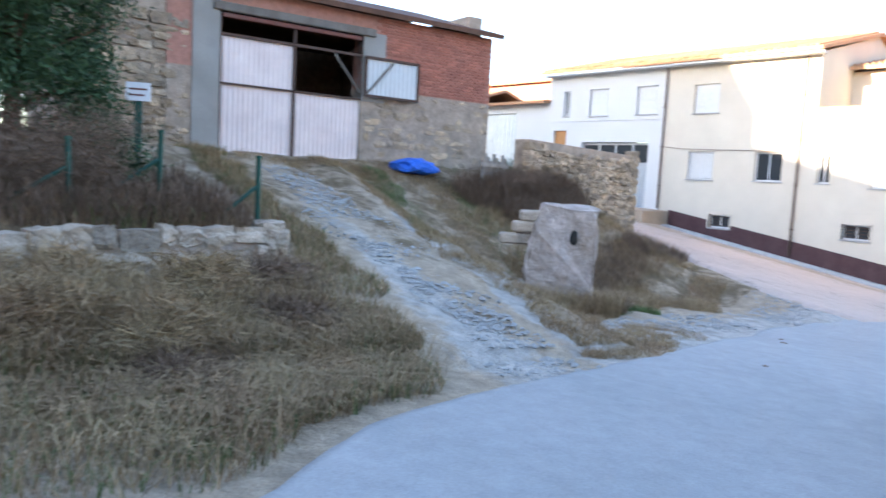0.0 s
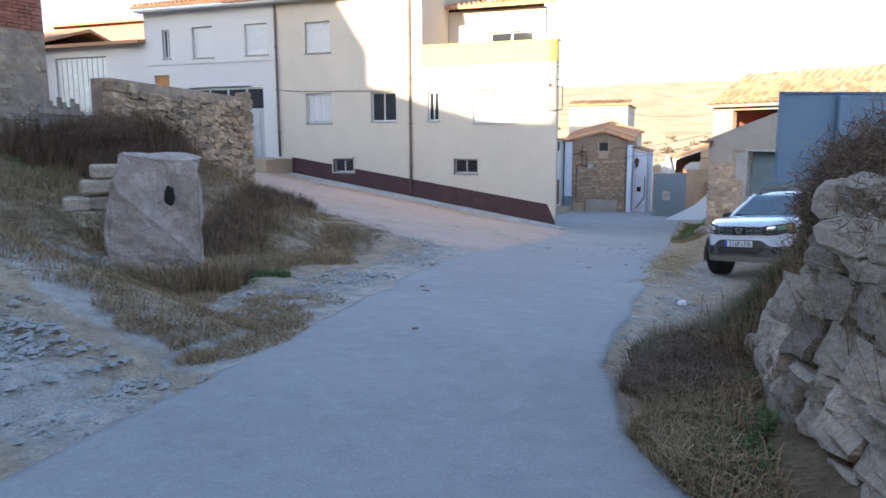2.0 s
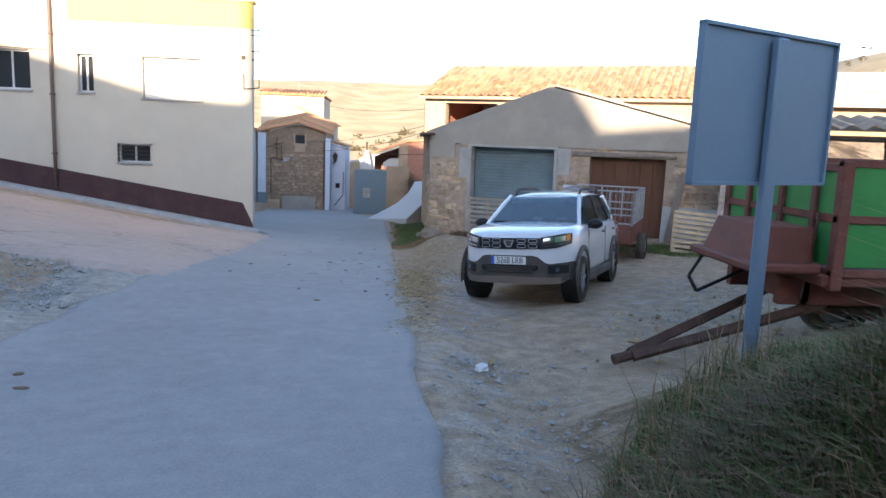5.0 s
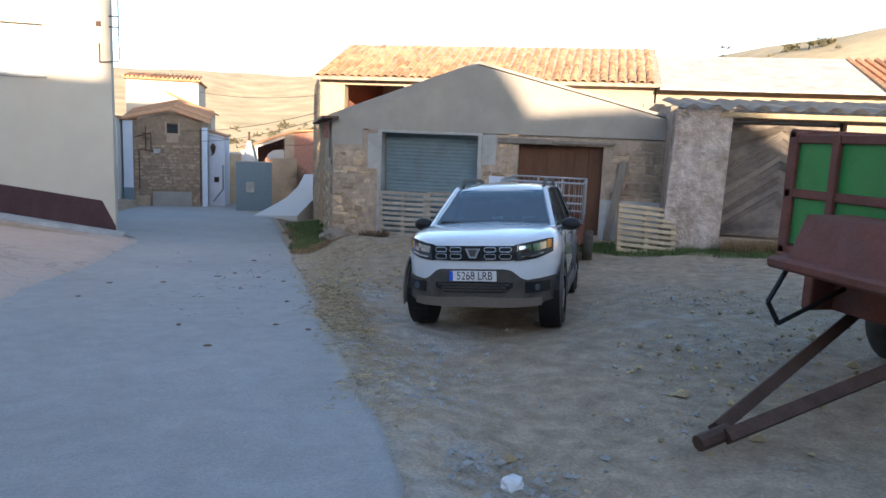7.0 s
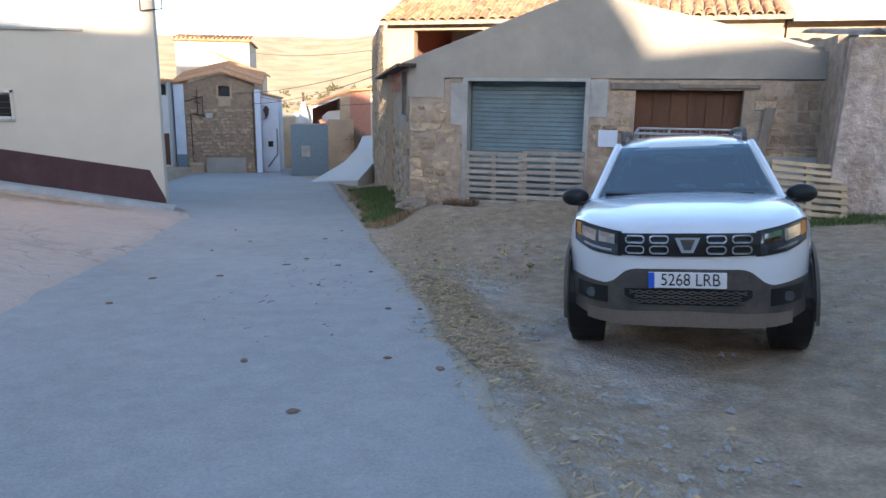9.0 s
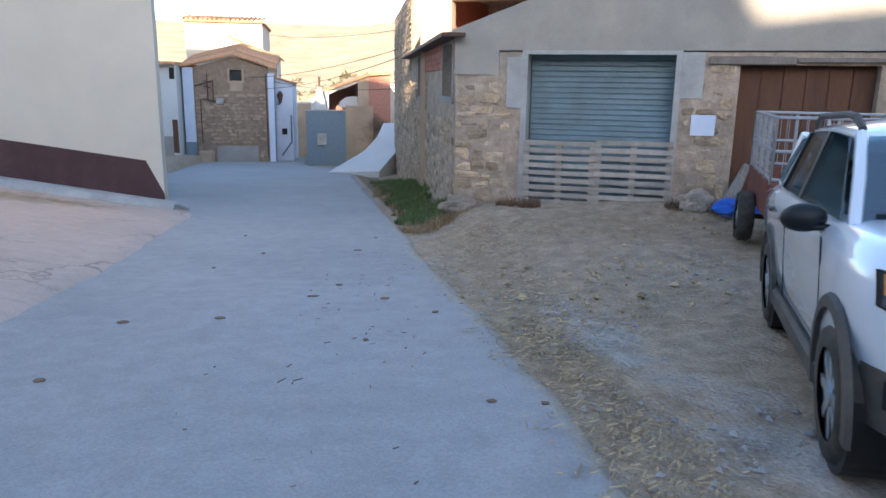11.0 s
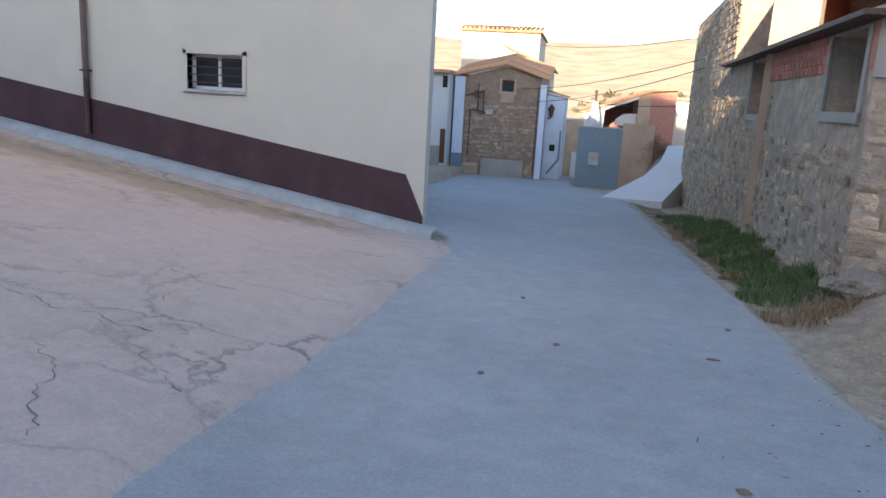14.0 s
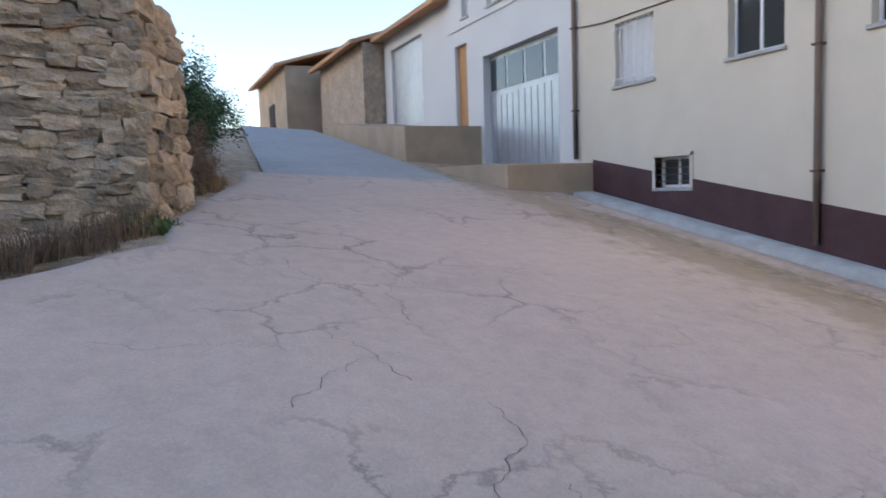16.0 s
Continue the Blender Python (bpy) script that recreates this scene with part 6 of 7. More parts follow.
part("bar", box((-.1, -.026, 1.08), (.07, -.021, 1.10)), "rustred", ps)
part("stake", box((-.04, .0, -1.2), (.04, .05, 1.05)), "greenpaint", ps)
tf = thing("timber_fence", pose(-7.1, -14.6, gz(-7.1, -14.6) - .1, 0, 0, -70), "leaning fence of dark old boards", "fence")
for i in range(9):
    part("board", box((i * .17, 0, 0), (i * .17 + .15, .03, .75 + .1 * math.sin(i * 2.1)), .005), "wood", tf)
part("rail", box((-.1, .03, .5), (1.6, .07, .6), .005), "wood", tf)


# ---- vegetation and litter on the ground
def blades(name, spots, mtl, n, hgt, spread, width=.012, lean=.5, label="", cat="grass", seed=1, sink=.02, parent=None):
    """Many thin bent blades around spots (x, y, radius, weight)."""
    n, width = int(n * 1.45), width * .55
    rng = np.random.default_rng(seed)
    w = np.array([s[3] if len(s) > 3 else 1.0 for s in spots], float)
    pick = rng.choice(len(spots), n, p=w / w.sum())
    S = np.array([s[:3] for s in spots])[pick]
    ang, rad = rng.uniform(0, 2 * np.pi, n), np.sqrt(rng.uniform(0, 1, n)) * S[:, 2]
    x, y = S[:, 0] + rad * np.cos(ang), S[:, 1] + rad * np.sin(ang)
    keep = ~((x > road_left(y) + .05) & (x < road_right(y) - .05))
    x, y = x[keep], y[keep]
    m = len(x)
    z = ground_z(x, y) - sink - .02
    h = np.minimum(hgt * rng.lognormal(0, .38, m) * .72, hgt * 1.5)
    a = rng.uniform(0, 2 * np.pi, m)
    l = lean * rng.uniform(.2, 1.3, m) * h
    b = a + rng.uniform(1.2, 1.9, m)
    wx, wy = np.cos(b) * width * rng.uniform(.5, 1.5, m), np.sin(b) * width * rng.uniform(.5, 1.5, m)
    V = np.empty((m, 5, 3))
    V[:, 0] = np.stack([x - wx, y - wy, z], 1)
    V[:, 1] = np.stack([x + wx, y + wy, z], 1)
    mx, my, mz = x + np.cos(a) * l * .35, y + np.sin(a) * l * .35, z + h * .6
    V[:, 2] = np.stack([mx + wx * .7, my + wy * .7, mz], 1)
    V[:, 3] = np.stack([mx - wx * .7, my - wy * .7, mz], 1)
    V[:, 4] = np.stack([x + np.cos(a) * l, y + np.sin(a) * l, z + h * (1 - .35 * lean)], 1)
    o = np.arange(m) * 5
    F = [tuple(q) for q in np.stack([o, o + 1, o + 2, o + 3], 1).tolist()] + [tuple(q) for q in np.stack([o + 3, o + 2, o + 4], 1).tolist()]
    me = bpy.data.meshes.new(name)
    me.from_pydata(V.reshape(-1, 3).tolist(), [], F)
    me.materials.append(M[mtl])
    return tagged(new(name, me), label, cat, kind="stuff")


def flakes(name, spots, mtl, n, size, label, cat, seed, lift=.02):
    """Short flat bits strewn on the ground."""
    rng = np.random.default_rng(seed)
    pick = rng.integers(0, len(spots), n)
    S = np.array([s[:3] for s in spots])[pick]
    ang, rad = rng.uniform(0, 2 * np.pi, n), np.sqrt(rng.uniform(0, 1, n)) * S[:, 2]
    x, y = S[:, 0] + rad * np.cos(ang), S[:, 1] + rad * np.sin(ang)
    z = np.maximum(ground_z(x, y), np.where((x > road_left(y)) & (x < road_right(y)), road_z(y) + .015, -99)) + lift * rng.uniform(0, 1, n)
    a, L = rng.uniform(0, np.pi, n), size * .6 * rng.lognormal(0, .4, n)
    dx, dy, t = np.cos(a) * L, np.sin(a) * L, rng.uniform(-.25, .25, n) * L
    px, py = -np.sin(a) * .003, np.cos(a) * .003
    V = np.stack([np.stack([x - dx - px, y - dy - py, z - t], 1), np.stack([x + dx - px, y + dy - py, z + t], 1), np.stack([x + dx + px, y + dy + py, z + t + .004], 1), np.stack([x - dx + px, y - dy + py, z - t + .004], 1)], 1)
    o = np.arange(n) * 4
    me = bpy.data.meshes.new(name)
    me.from_pydata(V.reshape(-1, 3).tolist(), [], np.stack([o, o + 1, o + 2, o + 3], 1).tolist())
    me.materials.append(M[mtl])
    return tagged(new(name, me), label, cat, kind="stuff")


def bush(name, c, r, n, mtl, label, cat, seed, leaf=.05, clumps=60):
    rng = np.random.default_rng(seed)
    u = rng.normal(0, 1, (clumps, 3))
    u /= np.linalg.norm(u, axis=1)[:, None]
    cc = u * np.array(r) * rng.uniform(.35, 1, (clumps, 1)) + np.array(c)
    p = cc[rng.integers(0, clumps, n)] + rng.normal(0, 1, (n, 3)) * np.array(r) * .17
    d = rng.normal(0, 1, (n, 3))
    d /= np.linalg.norm(d, axis=1)[:, None]
    e = np.cross(d, rng.normal(0, 1, (n, 3)))
    e /= np.linalg.norm(e, axis=1)[:, None]
    wd, ln = (.3, 1.0) if mtl == "leaf" else (.07, 2.2)
    V = np.stack([p - e * leaf * wd, p + e * leaf * wd, p + d * leaf * ln], 1)
    me = bpy.data.meshes.new(name)
    me.from_pydata(V.reshape(-1, 3).tolist(), [], np.arange(n * 3).reshape(-1, 3).tolist())
    me.materials.append(M[mtl])
    return tagged(new(name, me), label, cat, kind="stuff")


rv = random.Random(11)
line = lambda xa, ya, xb, yb, n, r, w=1.0: [(xa + (xb - xa) * i / (n - 1) + rv.uniform(-.1, .1), ya + (yb - ya) * i / (n - 1) + rv.uniform(-.1, .1), r * rv.uniform(.6, 1.3), w) for i in range(n)]
# verge below the low wall
verge = line(.9, -24.8, 1.9, -27, 6, .7) + line(.1, -24.6, 1.4, -26.0, 6, .7) + line(.2, -25.0, .9, -28, 7, .8) + line(.6, -24.4, 1.5, -25.8, 4, .5)
for k_, (bx, by, bh, br) in enumerate(((-.55, -24.7, .5, .42), (-.3, -25.6, .55, .5), (-.6, -26.6, .5, .5), (.3, -25.0, .3, .45), (.5, -26.2, .34, .5), (.2, -27.0, .42, .5), (1.1, -26.3, .22, .4), (.9, -25.2, .22, .4), (-.7, -27.5, .5, .5))):
    bush("dry_weeds", (bx, by, gz(bx, by) + bh * .45), (br, br, bh * .6), 5200, "drygrass" if k_ % 3 else "browntwig", "tangled clump of dry weeds below the wall", "weeds", 80 + k_, .085, 60)
blades("dry_weeds", line(-.7, -24.5, -.6, -28, 8, .4) + line(0, -24.6, .3, -27.5, 7, .5), "drygrass", 9000, .6, 1, .006, 1.0, "tall dry weeds against the low wall", "weeds", 64)
blades("dry_weeds", verge, "drygrass", 20000, .34, 1, .007, 1.3, "tangled dry weeds on the verge below the wall", "weeds", 1)
blades("weeds", verge, "greengrass", 7000, .22, 1, .008, .8, "low green weeds among dry stalks", "weeds", 2)
blades("brown_weeds", line(-.8, -24.5, -.6, -28, 8, .5), "browntwig", 1500, .35, 1, .006, .9, "dark brown dead stalks against the wall", "weeds", 3)
# terrace weeds
terr = line(-1.8, -24.6, -2.4, -28, 8, .7) + line(-3, -24.6, -4, -28, 6, 1.0)
blades("dry_weeds", terr, "browntwig", 12000, .5, 1, .007, .9, "tangle of brown dead weeds on the terrace", "weeds", 4)
blades("dry_weeds", terr, "drygrass", 6000, .3, 1, .007, .9, "dry grass on the terrace", "weeds", 5)
blades("weeds", line(-2.2, -25.5, -3.5, -28, 5, .8), "greengrass", 4000, .25, 1, .012, .6, "green weeds on the terrace", "weeds", 6)
# bank of the old barn: grass between and beside the wheel tracks
bank = line(-1.2, -20.9, -7.4, -19.0, 12, .45) + line(-3.0, -18.8, -7.2, -16.8, 10, .8) + line(-.6, -20.9, 1.0, -21.4, 4, .25, .5) + line(-7.4, -21.5, -7.6, -17, 7, .5)
blades("dry_grass", bank, "drygrass", 16000, .13, 1, .006, .9, "short dry grass on the bank", "grass", 7)
blades("grass", line(-3.5, -19.9, -7.3, -18.6, 8, .5) + line(-3.2, -17.9, -7, -16, 6, .8), "greengrass", 9000, .09, 1, .007, .7, "thin green grass on the bank", "grass", 8)
side = line(-.9, -23.6, -7.6, -22.6, 12, .4) + line(.2, -23.9, 1.0, -24.2, 3, .3)
blades("dry_grass", side, "drygrass", 9000, .2, 1, .006, .9, "dry grass beside the track", "grass", 9)
blades("grass", side, "greengrass", 3500, .14, 1, .007, .7, "green grass beside the track", "grass", 10)
# mound round the pillar and below the stone wall
mound = line(-1.6, -18.9, -2.9, -19.6, 4, .5) + line(-2.2, -17.4, -2.6, -14.5, 8, .7) + line(-3.4, -17.5, -4.0, -11.6, 12, .9) + line(-5.2, -16.5, -6.2, -9.9, 12, .8) + line(-1.5, -14.5, -2.6, -12.2, 5, .5, .5)
blades("dry_grass", mound, "drygrass", 34000, .24, 1, .006, .95, "matted dry grass on the mound", "grass", 11)
blades("dry_weeds", line(-1.7, -18.7, -1.6, -17.2, 5, .45) + line(-3.0, -16.8, -4.6, -10.7, 9, .5), "browntwig", 9000, .36, 1, .006, .8, "brown dead weeds round the pillar", "weeds", 12)
blades("weeds", line(-1.4, -18.1, -1.3, -16.6, 4, .3), "greengrass", 2500, .13, 1, .008, .7, "green weeds at the foot of the pillar", "weeds", 13)
blades("dry_weeds", line(-1.4, -18.9, -2.6, -19.2, 5, .3) + line(-1.2, -18.4, -1.3, -17.6, 3, .25), "drygrass", 6000, .42, 1, .006, .8, "tall dry weeds round the broken pillar", "weeds", 61)
blades("brambles", line(-6.4, -16.2, -6.9, -13.6, 6, .6) + line(-5.4, -15.6, -6.4, -12.6, 5, .5), "browntwig", 16000, .62, 1, .007, .8, "dark bare brambles before the stone wall", "shrub", 14)
blades("dry_weeds", line(-4.4, -10.3, -6.3, -9.0, 6, .35), "browntwig", 3500, .34, 1, .006, .7, "dry weeds at the lane edge", "weeds", 15)
blades("dry_grass", line(.9, -21.2, .2, -18.6, 8, .55) + line(-.4, -20.4, -1.2, -18.8, 5, .5), "drygrass", 9000, .10, 1, .006, 1.6, "flattened dry grass at the foot of the bank", "grass", 62)
# foot of the stone wall along the lane
blades("dry_weeds", line(-6.7, -8.9, -10.5, -7.6, 8, .3), "drygrass", 7000, .22, 1, .007, .8, "dry weeds at the foot of the stone wall", "weeds", 16)
blades("weeds", line(-6.3, -9.3, -6.9, -8.6, 3, .3), "greengrass", 2500, .14, 1, .014, .7, "green weeds at the wall corner", "weeds", 17)
# right bank: dry stone wall weeds
rb = line(4.9, -20.3, 5.6, -18.6, 6, .4) + line(5.3, -19.9, 6.6, -18.4, 6, .6)
blades("grass", rb + line(4.9, -20.4, 5.3, -19.6, 4, .4), "greengrass", 26000, .22, 1, .008, .8, "green grass on the bank by the sign", "grass", 19)
blades("dry_grass", rb + line(6.4, -18.9, 8.5, -18.2, 6, .7), "drygrass", 11000, .26, 1, .006, .9, "dry grass on the bank by the sign", "grass", 20)
blades("brown_weeds", line(4.75, -20.9, 5.3, -19.4, 6, .45) + line(4.7, -21.4, 4.9, -20.2, 3, .3), "browntwig", 16000, .26, 1, .006, 1.0, "tangled brown dead weeds at the wall foot", "weeds", 21)
blades("dry_weeds", line(4.8, -23.2, 4.9, -21.2, 6, .35), "drygrass", 9000, .2, 1, .007, .9, "dry weeds at the road edge", "weeds", 22)
blades("weeds", line(4.9, -22.8, 5.0, -20.9, 5, .28), "greengrass", 4500, .14, 1, .012, .7, "green weeds at the wall foot", "weeds", 23)
blades("tall_dry_bush", line(5.9, -22.6, 5.9, -20.7, 6, .35), "drygrass", 9000, .75, 1, .006, .75, "tall dry bush on top of the dry stone wall", "shrub", 24)
blades("dry_weeds", line(5.5, -20.7, 6.4, -19.4, 6, .4) + line(6.2, -23.5, 7.2, -19.5, 8, .8), "drygrass", 17000, .45, 1, .006, .8, "tall dry grass on the bank", "weeds", 25)
blades("stalks", line(5.0, -19.3, 5.9, -18.2, 5, .3), "drygrass", 70, .6, 1, .008, .35, "tall dry stalks by the sign", "weeds", 26)
# foot of the barn and the yard edge
blades("grass", line(4.75, -2.4, 5.1, 9.5, 14, .42), "greengrass", 16000, .16, 1, .009, .7, "green grass along the barn wall", "grass", 27)
blades("dry_grass", line(4.6, -3.4, 5.3, -2.7, 4, .35) + line(4.5, -1, 4.7, 8, 7, .25, .5), "drygrass", 4000, .15, 1, .006, .9, "dry grass at the barn corner", "grass", 28)
blades("weeds", line(5.9, -3.25, 6.2, -3.4, 2, .2) + line(8.2, -4.6, 9.0, -5.0, 3, .2), "browntwig", 2200, .18, 1, .006, .8, "brown weeds at the barn foot", "weeds", 29)
yardg = line(9.9, -6.3, 13.8, -8.6, 10, .6)
blades("grass", yardg, "greengrass", 11000, .12, 1, .008, .7, "low green grass before the shed", "grass", 30)
blades("dry_weeds", line(12.4, -7.7, 14.8, -8.8, 6, .45), "drygrass", 9000, .3, 1, .007, .9, "dry weeds before the shed gate", "weeds", 31)
# straw on the road edge and yard
flakes("straw", line(4.3, -12.8, 4.5, -9.5, 26, .38) + line(4.5, -10, 5.2, -4, 30, .7) + line(4.3, -15, 4.4, -12.5, 8, .3) + line(5.0, -5.2, 8.6, -5.0, 20, .8) + line(6, -9, 9, -7, 10, 1.2), "straw", 9500, .034, "scattered straw on the ground", "straw", 32)
flakes("straw", line(2.9, -11, 4.0, -5, 8, .9), "browntwig", 150, .025, "bits of dung and straw on the road", "straw", 33)
flakes("leaf_litter", mound + bank + side, "drygrass", 6000, .045, "dead stalks lying on the bank", "litter", 34)

# cracks in the lane concrete
rc = random.Random(5)


def crack(x, y, a, n, w=.012, step=.12):
    n, w, step, a0 = int(n * 2.2), w * .26, step * .45, a
    bm = bmesh.new()
    prev = None
    for i in range(n):
        a = a0 + rc.uniform(-1.0, 1.0)
        ww = w * rc.uniform(.4, 1.4) * (1 - i / n * .6)
        z = float(road_z(y)) + .165 * max(0, .9 - x) + .050
        nx, ny = -math.sin(a) * ww, math.cos(a) * ww
        cur = [bm.verts.new((x + nx, y + ny, z)), bm.verts.new((x - nx, y - ny, z))]
        if prev:
            bm.faces.new((prev[0], prev[1], cur[1], cur[0]))
        prev = cur
        x, y = x + math.cos(a) * step, y + math.sin(a) * step
    bmesh.ops.recalc_face_normals(bm, faces=bm.faces[:])
    return bm


side_lane = bpy.data.objects["side_lane"]
for x, y, a, n, w in ((-.3, -5.6, 2.9, 8, .02), (-.2, -6.9, 3.3, 12, .02), (.4, -7.6, 2.6, 12, .015), (.2, -8.4, 2.2, 12, .015), (-1, -7.4, 2.8, 14, .02), (-.6, -6.4, 1.2, 7, .014), (-.9, -8.2, 4.0, 10, .014),
                      (-3.6, -6.8, 2.9, 10, .018), (-4.6, -6.3, 3.6, 10, .014), (-2.2, -8.0, 2.2, 12, .016), (-2.5, -7.2, 3.6, 11, .014), (-5.4, -7.4, .5, 9, .012), (-7.5, -5.6, 1.4, 14, .012), (-8.5, -6.8, 1.3, 16, .012), (-3.2, -8.9, 1.2, 12, .012), (.5, -5.2, 3.3, 10, .012), (.55, -9.2, 2.5, 9, .015), (-.4, -9.6, 3.5, 10, .012)):
    part("crack", crack(x, y, a, n, w), "crack", side_lane)

# dung and stains on the road
rd = random.Random(8)
for i in range(22):
    x, y = rd.uniform(1.2, 4.1), rd.uniform(-22, -3)
    if i > 14:
        x, y = rd.uniform(3.0, 4.1), rd.uniform(-11.5, -4)
    bm = bmesh.new()
    lump(bm, (0, 0, 0), (rd.uniform(.02, .055), rd.uniform(.015, .035), .008), i)
    o = part("dung", bm, "browntwig")
    o.location = (x, y, float(road_z(y)) + .018)
    tagged(o, "dry clod of dung on the road", "dung", "dung on the road")


bush("shrub", (-10.6, -7.9, 3.5), (.9, .5, .8), 9000, "leaf", "dark evergreen shrub above the wall", "shrub", 41)
bush("shrub", (-13.2, -7.3, 3.5), (1.6, .6, .7), 9000, "leaf", "dark evergreen shrub on the bank", "shrub", 42)
bush("dry_shrub", (-10.6, -7.75, 2.55), (1.9, .35, .55), 9000, "browntwig", "dry brown shrub below the wall", "shrub", 43)
bush("dry_shrub", (5.85, -21.5, 2.72), (.42, .95, .42), 46000, "browntwig", "tangled dry bush hanging over the stone wall", "shrub", 44, .045, 90)
bush("dry_shrub", (4.95, -20.9, 1.5), (.36, .6, .18), 7000, "browntwig", "low tangle of dead stalks at the road edge", "shrub", 45, .06, 70)
bush("bramble", (-6.4, -14.5, 3.2), (.5, 1.4, .4), 12000, "browntwig", "dark bare bramble thicket before the stone wall", "shrub", 46, .06, 80)
bush("dry_shrub", (-2.6, -26.2, 3.3), (.7, 1.0, .55), 12000, "browntwig", "brown dead shrub on the terrace", "shrub", 47, .05, 70)
bush("shrub", (5.9, 24.5, -.2), (.9, 1.2, .8), 5000, "browntwig", "bare brown shrub above the ramp", "shrub", 48, .1, 40)


def pebbles(name, spots, n, size, mtl, label, seed):
    """Loose small stones strewn on the ground."""
    rng = np.random.default_rng(seed)
    S = np.array([q[:3] for q in spots])[rng.integers(0, len(spots), n)]
    a, rad = rng.uniform(0, 2 * np.pi, n), np.sqrt(rng.uniform(0, 1, n)) * S[:, 2]
    x, y = S[:, 0] + rad * np.cos(a), S[:, 1] + rad * np.sin(a)
    ok = ~((x > road_left(y) + .1) & (x < road_right(y) - .1))
    x, y = x[ok], y[ok]
    n = len(x)
    r = np.minimum(size * rng.lognormal(0, .55, n), size * 4)
    base = np.array([(1, 0, 0), (-1, 0, 0), (0, 1, 0), (0, -1, 0), (0, 0, .6), (0, 0, -.6)])
    V = base[None] * r[:, None, None] * rng.uniform(.6, 1.4, (n, 6, 1)) + np.stack([x, y, ground_z(x, y) - .02], 1)[:, None]
    F = np.array([(0, 2, 4), (2, 1, 4), (1, 3, 4), (3, 0, 4), (2, 0, 5), (1, 2, 5), (3, 1, 5), (0, 3, 5)])
    me = bpy.data.meshes.new(name)
    me.from_pydata(V.reshape(-1, 3).tolist(), [], (F[None] + (np.arange(n) * 6)[:, None, None]).reshape(-1, 3).tolist())
    me.materials.append(M[mtl])
    return tagged(new(name, me), label, "gravel", kind="stuff")


pebbles("gravel", line(1.4, -22.6, -6.5, -21.2, 14, .7) + line(0, -19.5, -.8, -12, 10, .8), 7000, .016, "gutter", "pale loose gravel on the bank and verge", 51)
pebbles("gravel", line(4.8, -19, 4.9, -8, 12, .6) + line(6, -15, 9, -11, 8, 1.6) + line(6, -7, 11, -9, 6, 1.5), 4500, .010, "gutter", "loose gravel and clods in the yard", 52)
pebbles("clods", line(6, -15, 10, -12, 8, 1.6) + line(5, -8, 8, -6, 8, 1.2), 900, .016, "straw", "dry earth clods in the yard", 53)
pebbles("rubble", line(-2.9, -18.4, -3.4, -19.2, 4, .4), 220, .07, "gutter", "rubble of broken blocks behind the pillar", 54)


# evergreen tree by the terrace
def conifer():
    t = thing("tree", pose(-3.8, -26.4, gz(-3.8, -26.4) - .1), "dark evergreen tree beside the old barn", "tree")
    tr = bmesh.new()
    add_bar(tr, (0, 0, 0), (.1, 0, 2.2), .12, 8, .07)
    rt = random.Random(3)
    for k in range(14):
        a, z = rt.uniform(0, 6.28), rt.uniform(.5, 2.2)
        add_bar(tr, (.05, 0, z), (math.cos(a) * 1.0, math.sin(a) * 1.0, z + .6), .035, 5, .01)
    part("trunk", tr, "brownwood", t)
    rng = np.random.default_rng(6)
    n = 60000
    c = rng.normal(0, 1, (90, 3)) * (.62, .62, .75) + (0, 0, 2.2)
    p = c[rng.integers(0, 90, n)] + rng.normal(0, .17, (n, 3))
    d = rng.normal(0, 1, (n, 3))
    d /= np.linalg.norm(d, axis=1)[:, None]
    e = np.cross(d, rng.normal(0, 1, (n, 3)))
    e /= np.linalg.norm(e, axis=1)[:, None]
    V = np.stack([p - e * .016, p + e * .016, p + d * .09], 1)
    me = bpy.data.meshes.new("crown")
    me.from_pydata(V.reshape(-1, 3).tolist(), [], np.arange(n * 3).reshape(-1, 3).tolist())
    me.materials.append(M["leaf"])
    o = new("crown", me)
    o.parent = t
    o["kind"] = "stuff"


conifer()

# ---- stones and bricks of the walls, last
def stone_field(parent, x0, x1, z0, top, m, size, seed, skip=(), proud=.02):
    """Rubble too small to pick apart: low blocks joined into one mesh on a wall face."""
    rnd = random.Random(seed)
    V, F = [], []
    z = z0
    while z < z0 + 12:
        hgt = size[1] * rnd.uniform(.7, 1.4)
        x, any_ = x0, False
        while x < x1:
            wd = size[0] * rnd.uniform(.45, 1.6)
            xa, xb, za, zb = x + .012, min(x + wd, x1) - .012, z + .01 + rnd.uniform(-.02, .02), z + hgt - .01 + rnd.uniform(-.02, .02)
            x += wd
            if xb - xa < .06 or zb > top((xa + xb) / 2):
                continue
            any_ = True
            if any(a < xb and b > xa and c < zb and d > za for a, b, c, d in skip) or rnd.random() < .06:
                continue
            p, k = proud * rnd.uniform(.2, 1.5), len(V)
            jit = lambda: rnd.uniform(-.02, .02)
            for yy, q in ((.03, 0), (-p, .018)):
                for cx, cz in ((xa + q, za + q), (xb - q, za + q), (xb - q, zb - q), (xa + q, zb - q)):
                    V.append(m @ Vector((cx + jit(), yy, cz + jit())))
            F += [(k + 4, k + 5, k + 6, k + 7)] + [(k + a, k + (a + 1) % 4, k + 4 + (a + 1) % 4, k + 4 + a) for a in range(4)]
        z += hgt
        if not any_ and z > z0 + .6:
            break
    me = bpy.data.meshes.new("stones")
    me.from_pydata(V, [], F)
    me.materials.append(M["stone_stuff"])
    o = new("stones", me)
    o.parent = parent
    o["kind"] = "stuff"


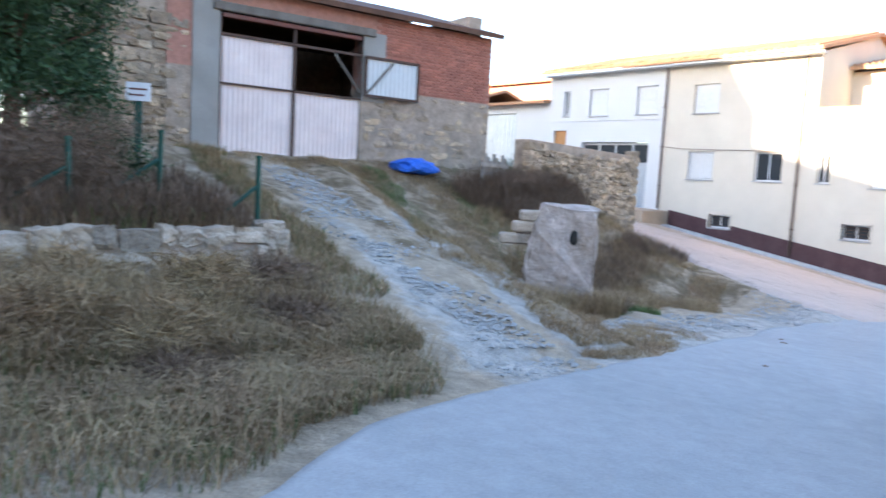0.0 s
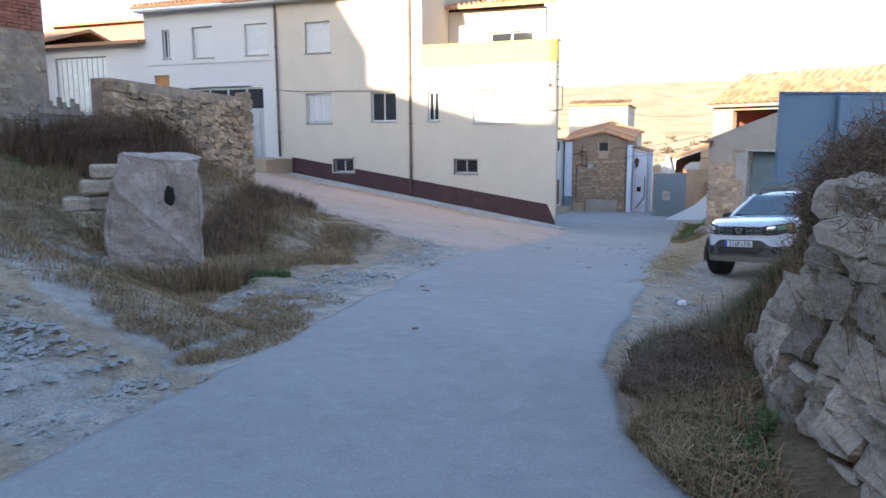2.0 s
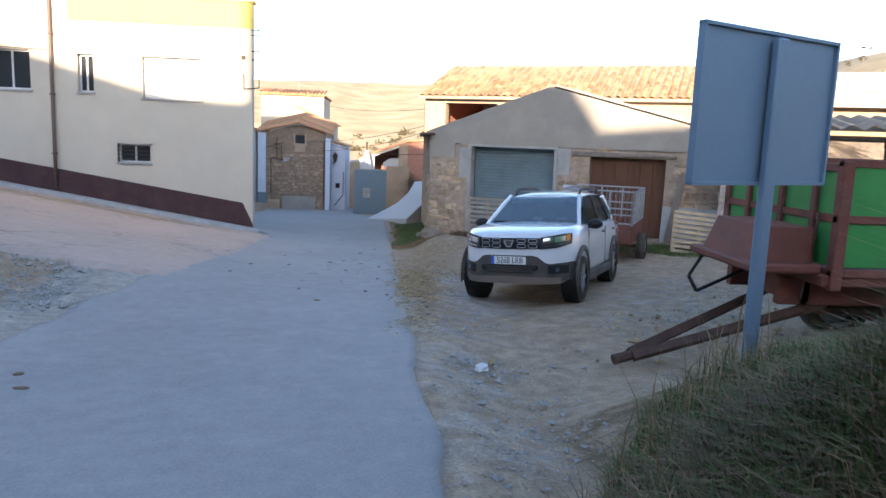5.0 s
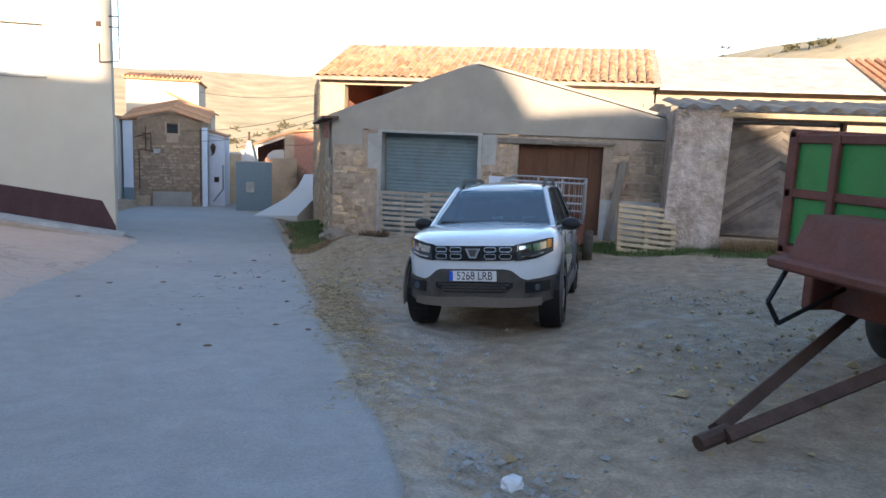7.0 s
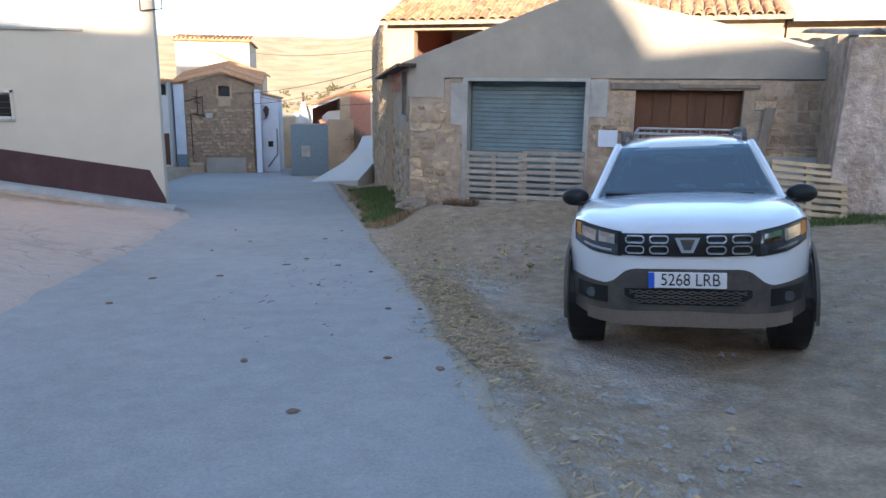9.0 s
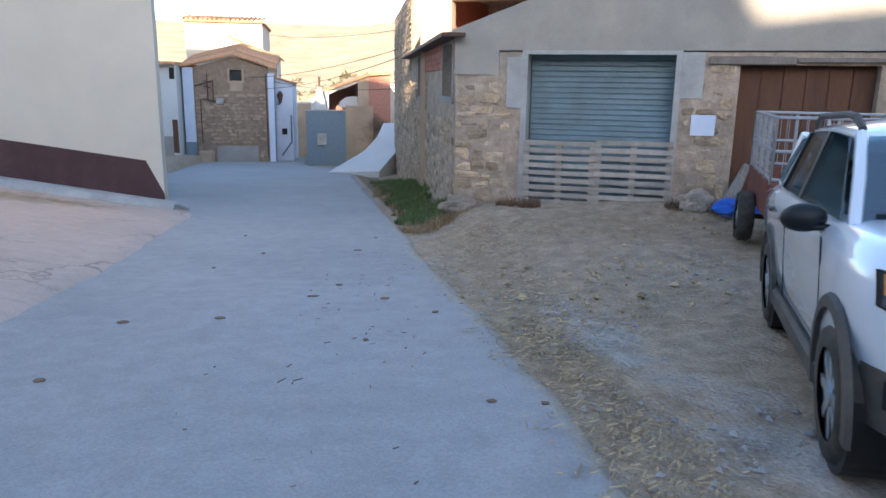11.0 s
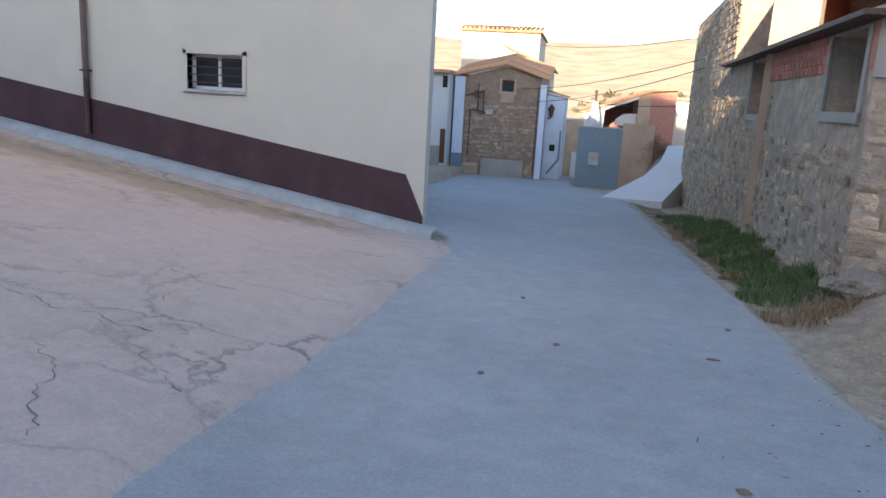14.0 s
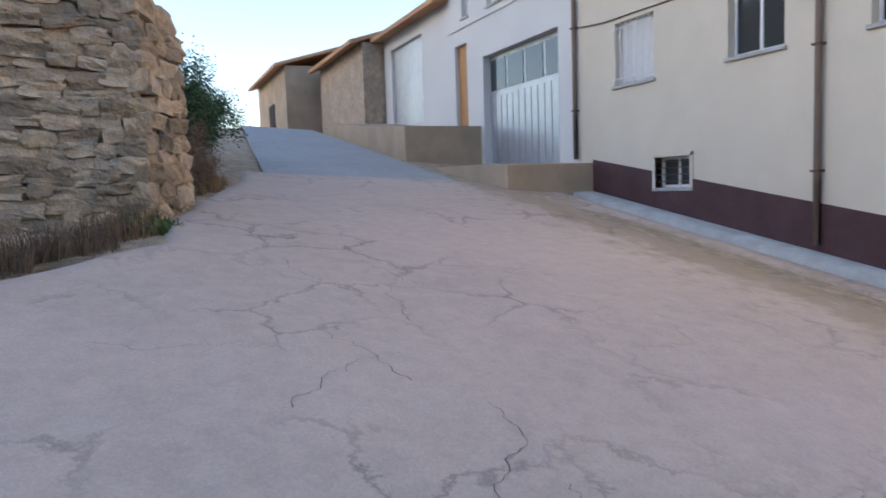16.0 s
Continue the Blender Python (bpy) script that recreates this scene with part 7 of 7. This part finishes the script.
SH_SKIP = ((1.05, 3.55, -1, 2.8), (4.3, 6.3, -1, 2.75), (0, .75, 2.4, 3), (3.5, 3.9, 2.0, 3))
stone_wall(barn, 0, 4.3, -.05, lambda s: 2.72, FAC, (.30, .16), .2, "stone", .012, 290, 31, skip=SH_SKIP)
stone_field(barn, 4.32, 7.6, -.05, lambda s: 2.75, FAC, (.30, .16), 32, SH_SKIP)
WST = pose(5.2, -2.42, 0, 0, 0, 87) @ pose(10.2, 0, 0, 0, 0, 180)
stone_wall(barn, 5.2, 10.2, -.5, lambda s: 2.4, WST, (.26, .14), .2, "stone", .008, 290, 33, skip=((8.3, 10.0, 1.95, 3.0), (2.7, 4.8, 1.85, 3.0)))
stone_field(barn, 0, 5.18, -1.0, lambda s: 2.45, WST, (.26, .14), 34, ((2.7, 4.8, 1.85, 3.0),))
stone_field(barn, -10.2, -.02, -1.5, lambda s: 4.9, WST, (.3, .15), 36)
hollow = bpy.data.meshes.new("brick")
hb_ = box((-.105, -.03, -.05), (.105, .03, .05), .004)
hb_.to_mesh(hollow)
hb_.free()
hollow.materials.append(M["brick"])
for row in range(4):
    for k in range(16):
        s_ = 8.34 - k * .245 - (.12 if row % 2 else 0)
        o = new("brick", hollow)
        o.parent = barn
        o.matrix_basis = WST @ pose(s_, -.002, 2.58 + row * .118)
stone_wall(oldbarn, -3.7, 0, 3.1, lambda s: 5.25, OLD, (.34, .18), .2, "stone", -.004, 150, 35)
stone_wall(oldbarn, -10.2, -7.75, 3.3, lambda s: 6.3, OLD, (.34, .2), .2, "stone", .0, 130, 37)
bm = box((-.12, -.05, -.03), (.12, .05, .03), .004)
brick_me = bpy.data.meshes.new("brick")
bm.to_mesh(brick_me)
bm.free()
brick_me.materials.append(M["brick"])
rb_ = random.Random(2)
for row in range(23):
    z = 5.36 + row * .073
    for k in range(13):
        s = -.14 - k * .255 - (.12 if row % 2 else 0)
        o = new("brick", brick_me)
        o.parent = oldbarn
        o.matrix_basis = OLD @ pose(s, .03 + rb_.uniform(-.006, .006), z, 0, 0, rb_.uniform(-1, 1))
stone_wall(bpy.data.objects[FAR_HOUSE], -3.9, .05, -2.4, lambda x: 1.6, Matrix.Translation((0, 28.3, 0)), (.42, .2), .2, "masonry", .02, 220, 61, skip=((-2.85, -.55, -3, -1.2),))


# scrub on the far slopes
def far_scrub(name, n, xr, yr, size, seed):
    rng = np.random.default_rng(seed)
    x, y = rng.uniform(*xr, n), rng.uniform(*yr, n)
    z = ground_z(x, y) - size * .6
    r = size * rng.lognormal(0, .4, n)
    k = 36
    d = rng.normal(0, 1, (n, k, 3))
    d /= np.linalg.norm(d, axis=2)[:, :, None]
    d[:, :, 2] = np.abs(d[:, :, 2]) * .7
    p = np.stack([x, y, z], 1)[:, None] + d * r[:, None, None] * rng.uniform(.5, 1, (n, k, 1))
    e, g = rng.normal(0, .3, (n, k, 3)) * r[:, None, None], rng.normal(0, .3, (n, k, 3)) * r[:, None, None]
    V = np.stack([p, p + e, p + g], 2).reshape(-1, 3)
    me = bpy.data.meshes.new(name)
    me.from_pydata(V.tolist(), [], np.arange(len(V)).reshape(-1, 3).tolist())
    me.materials.append(M["scrub"])
    tagged(new(name, me), "dark scrub dotted over the dry hillside", "scrub", kind="stuff")


far_scrub("scrub", 420, (-160, 200), (440, 760), 2.6, 71)
far_scrub("scrub", 60, (100, 220), (110, 230), 1.3, 72)
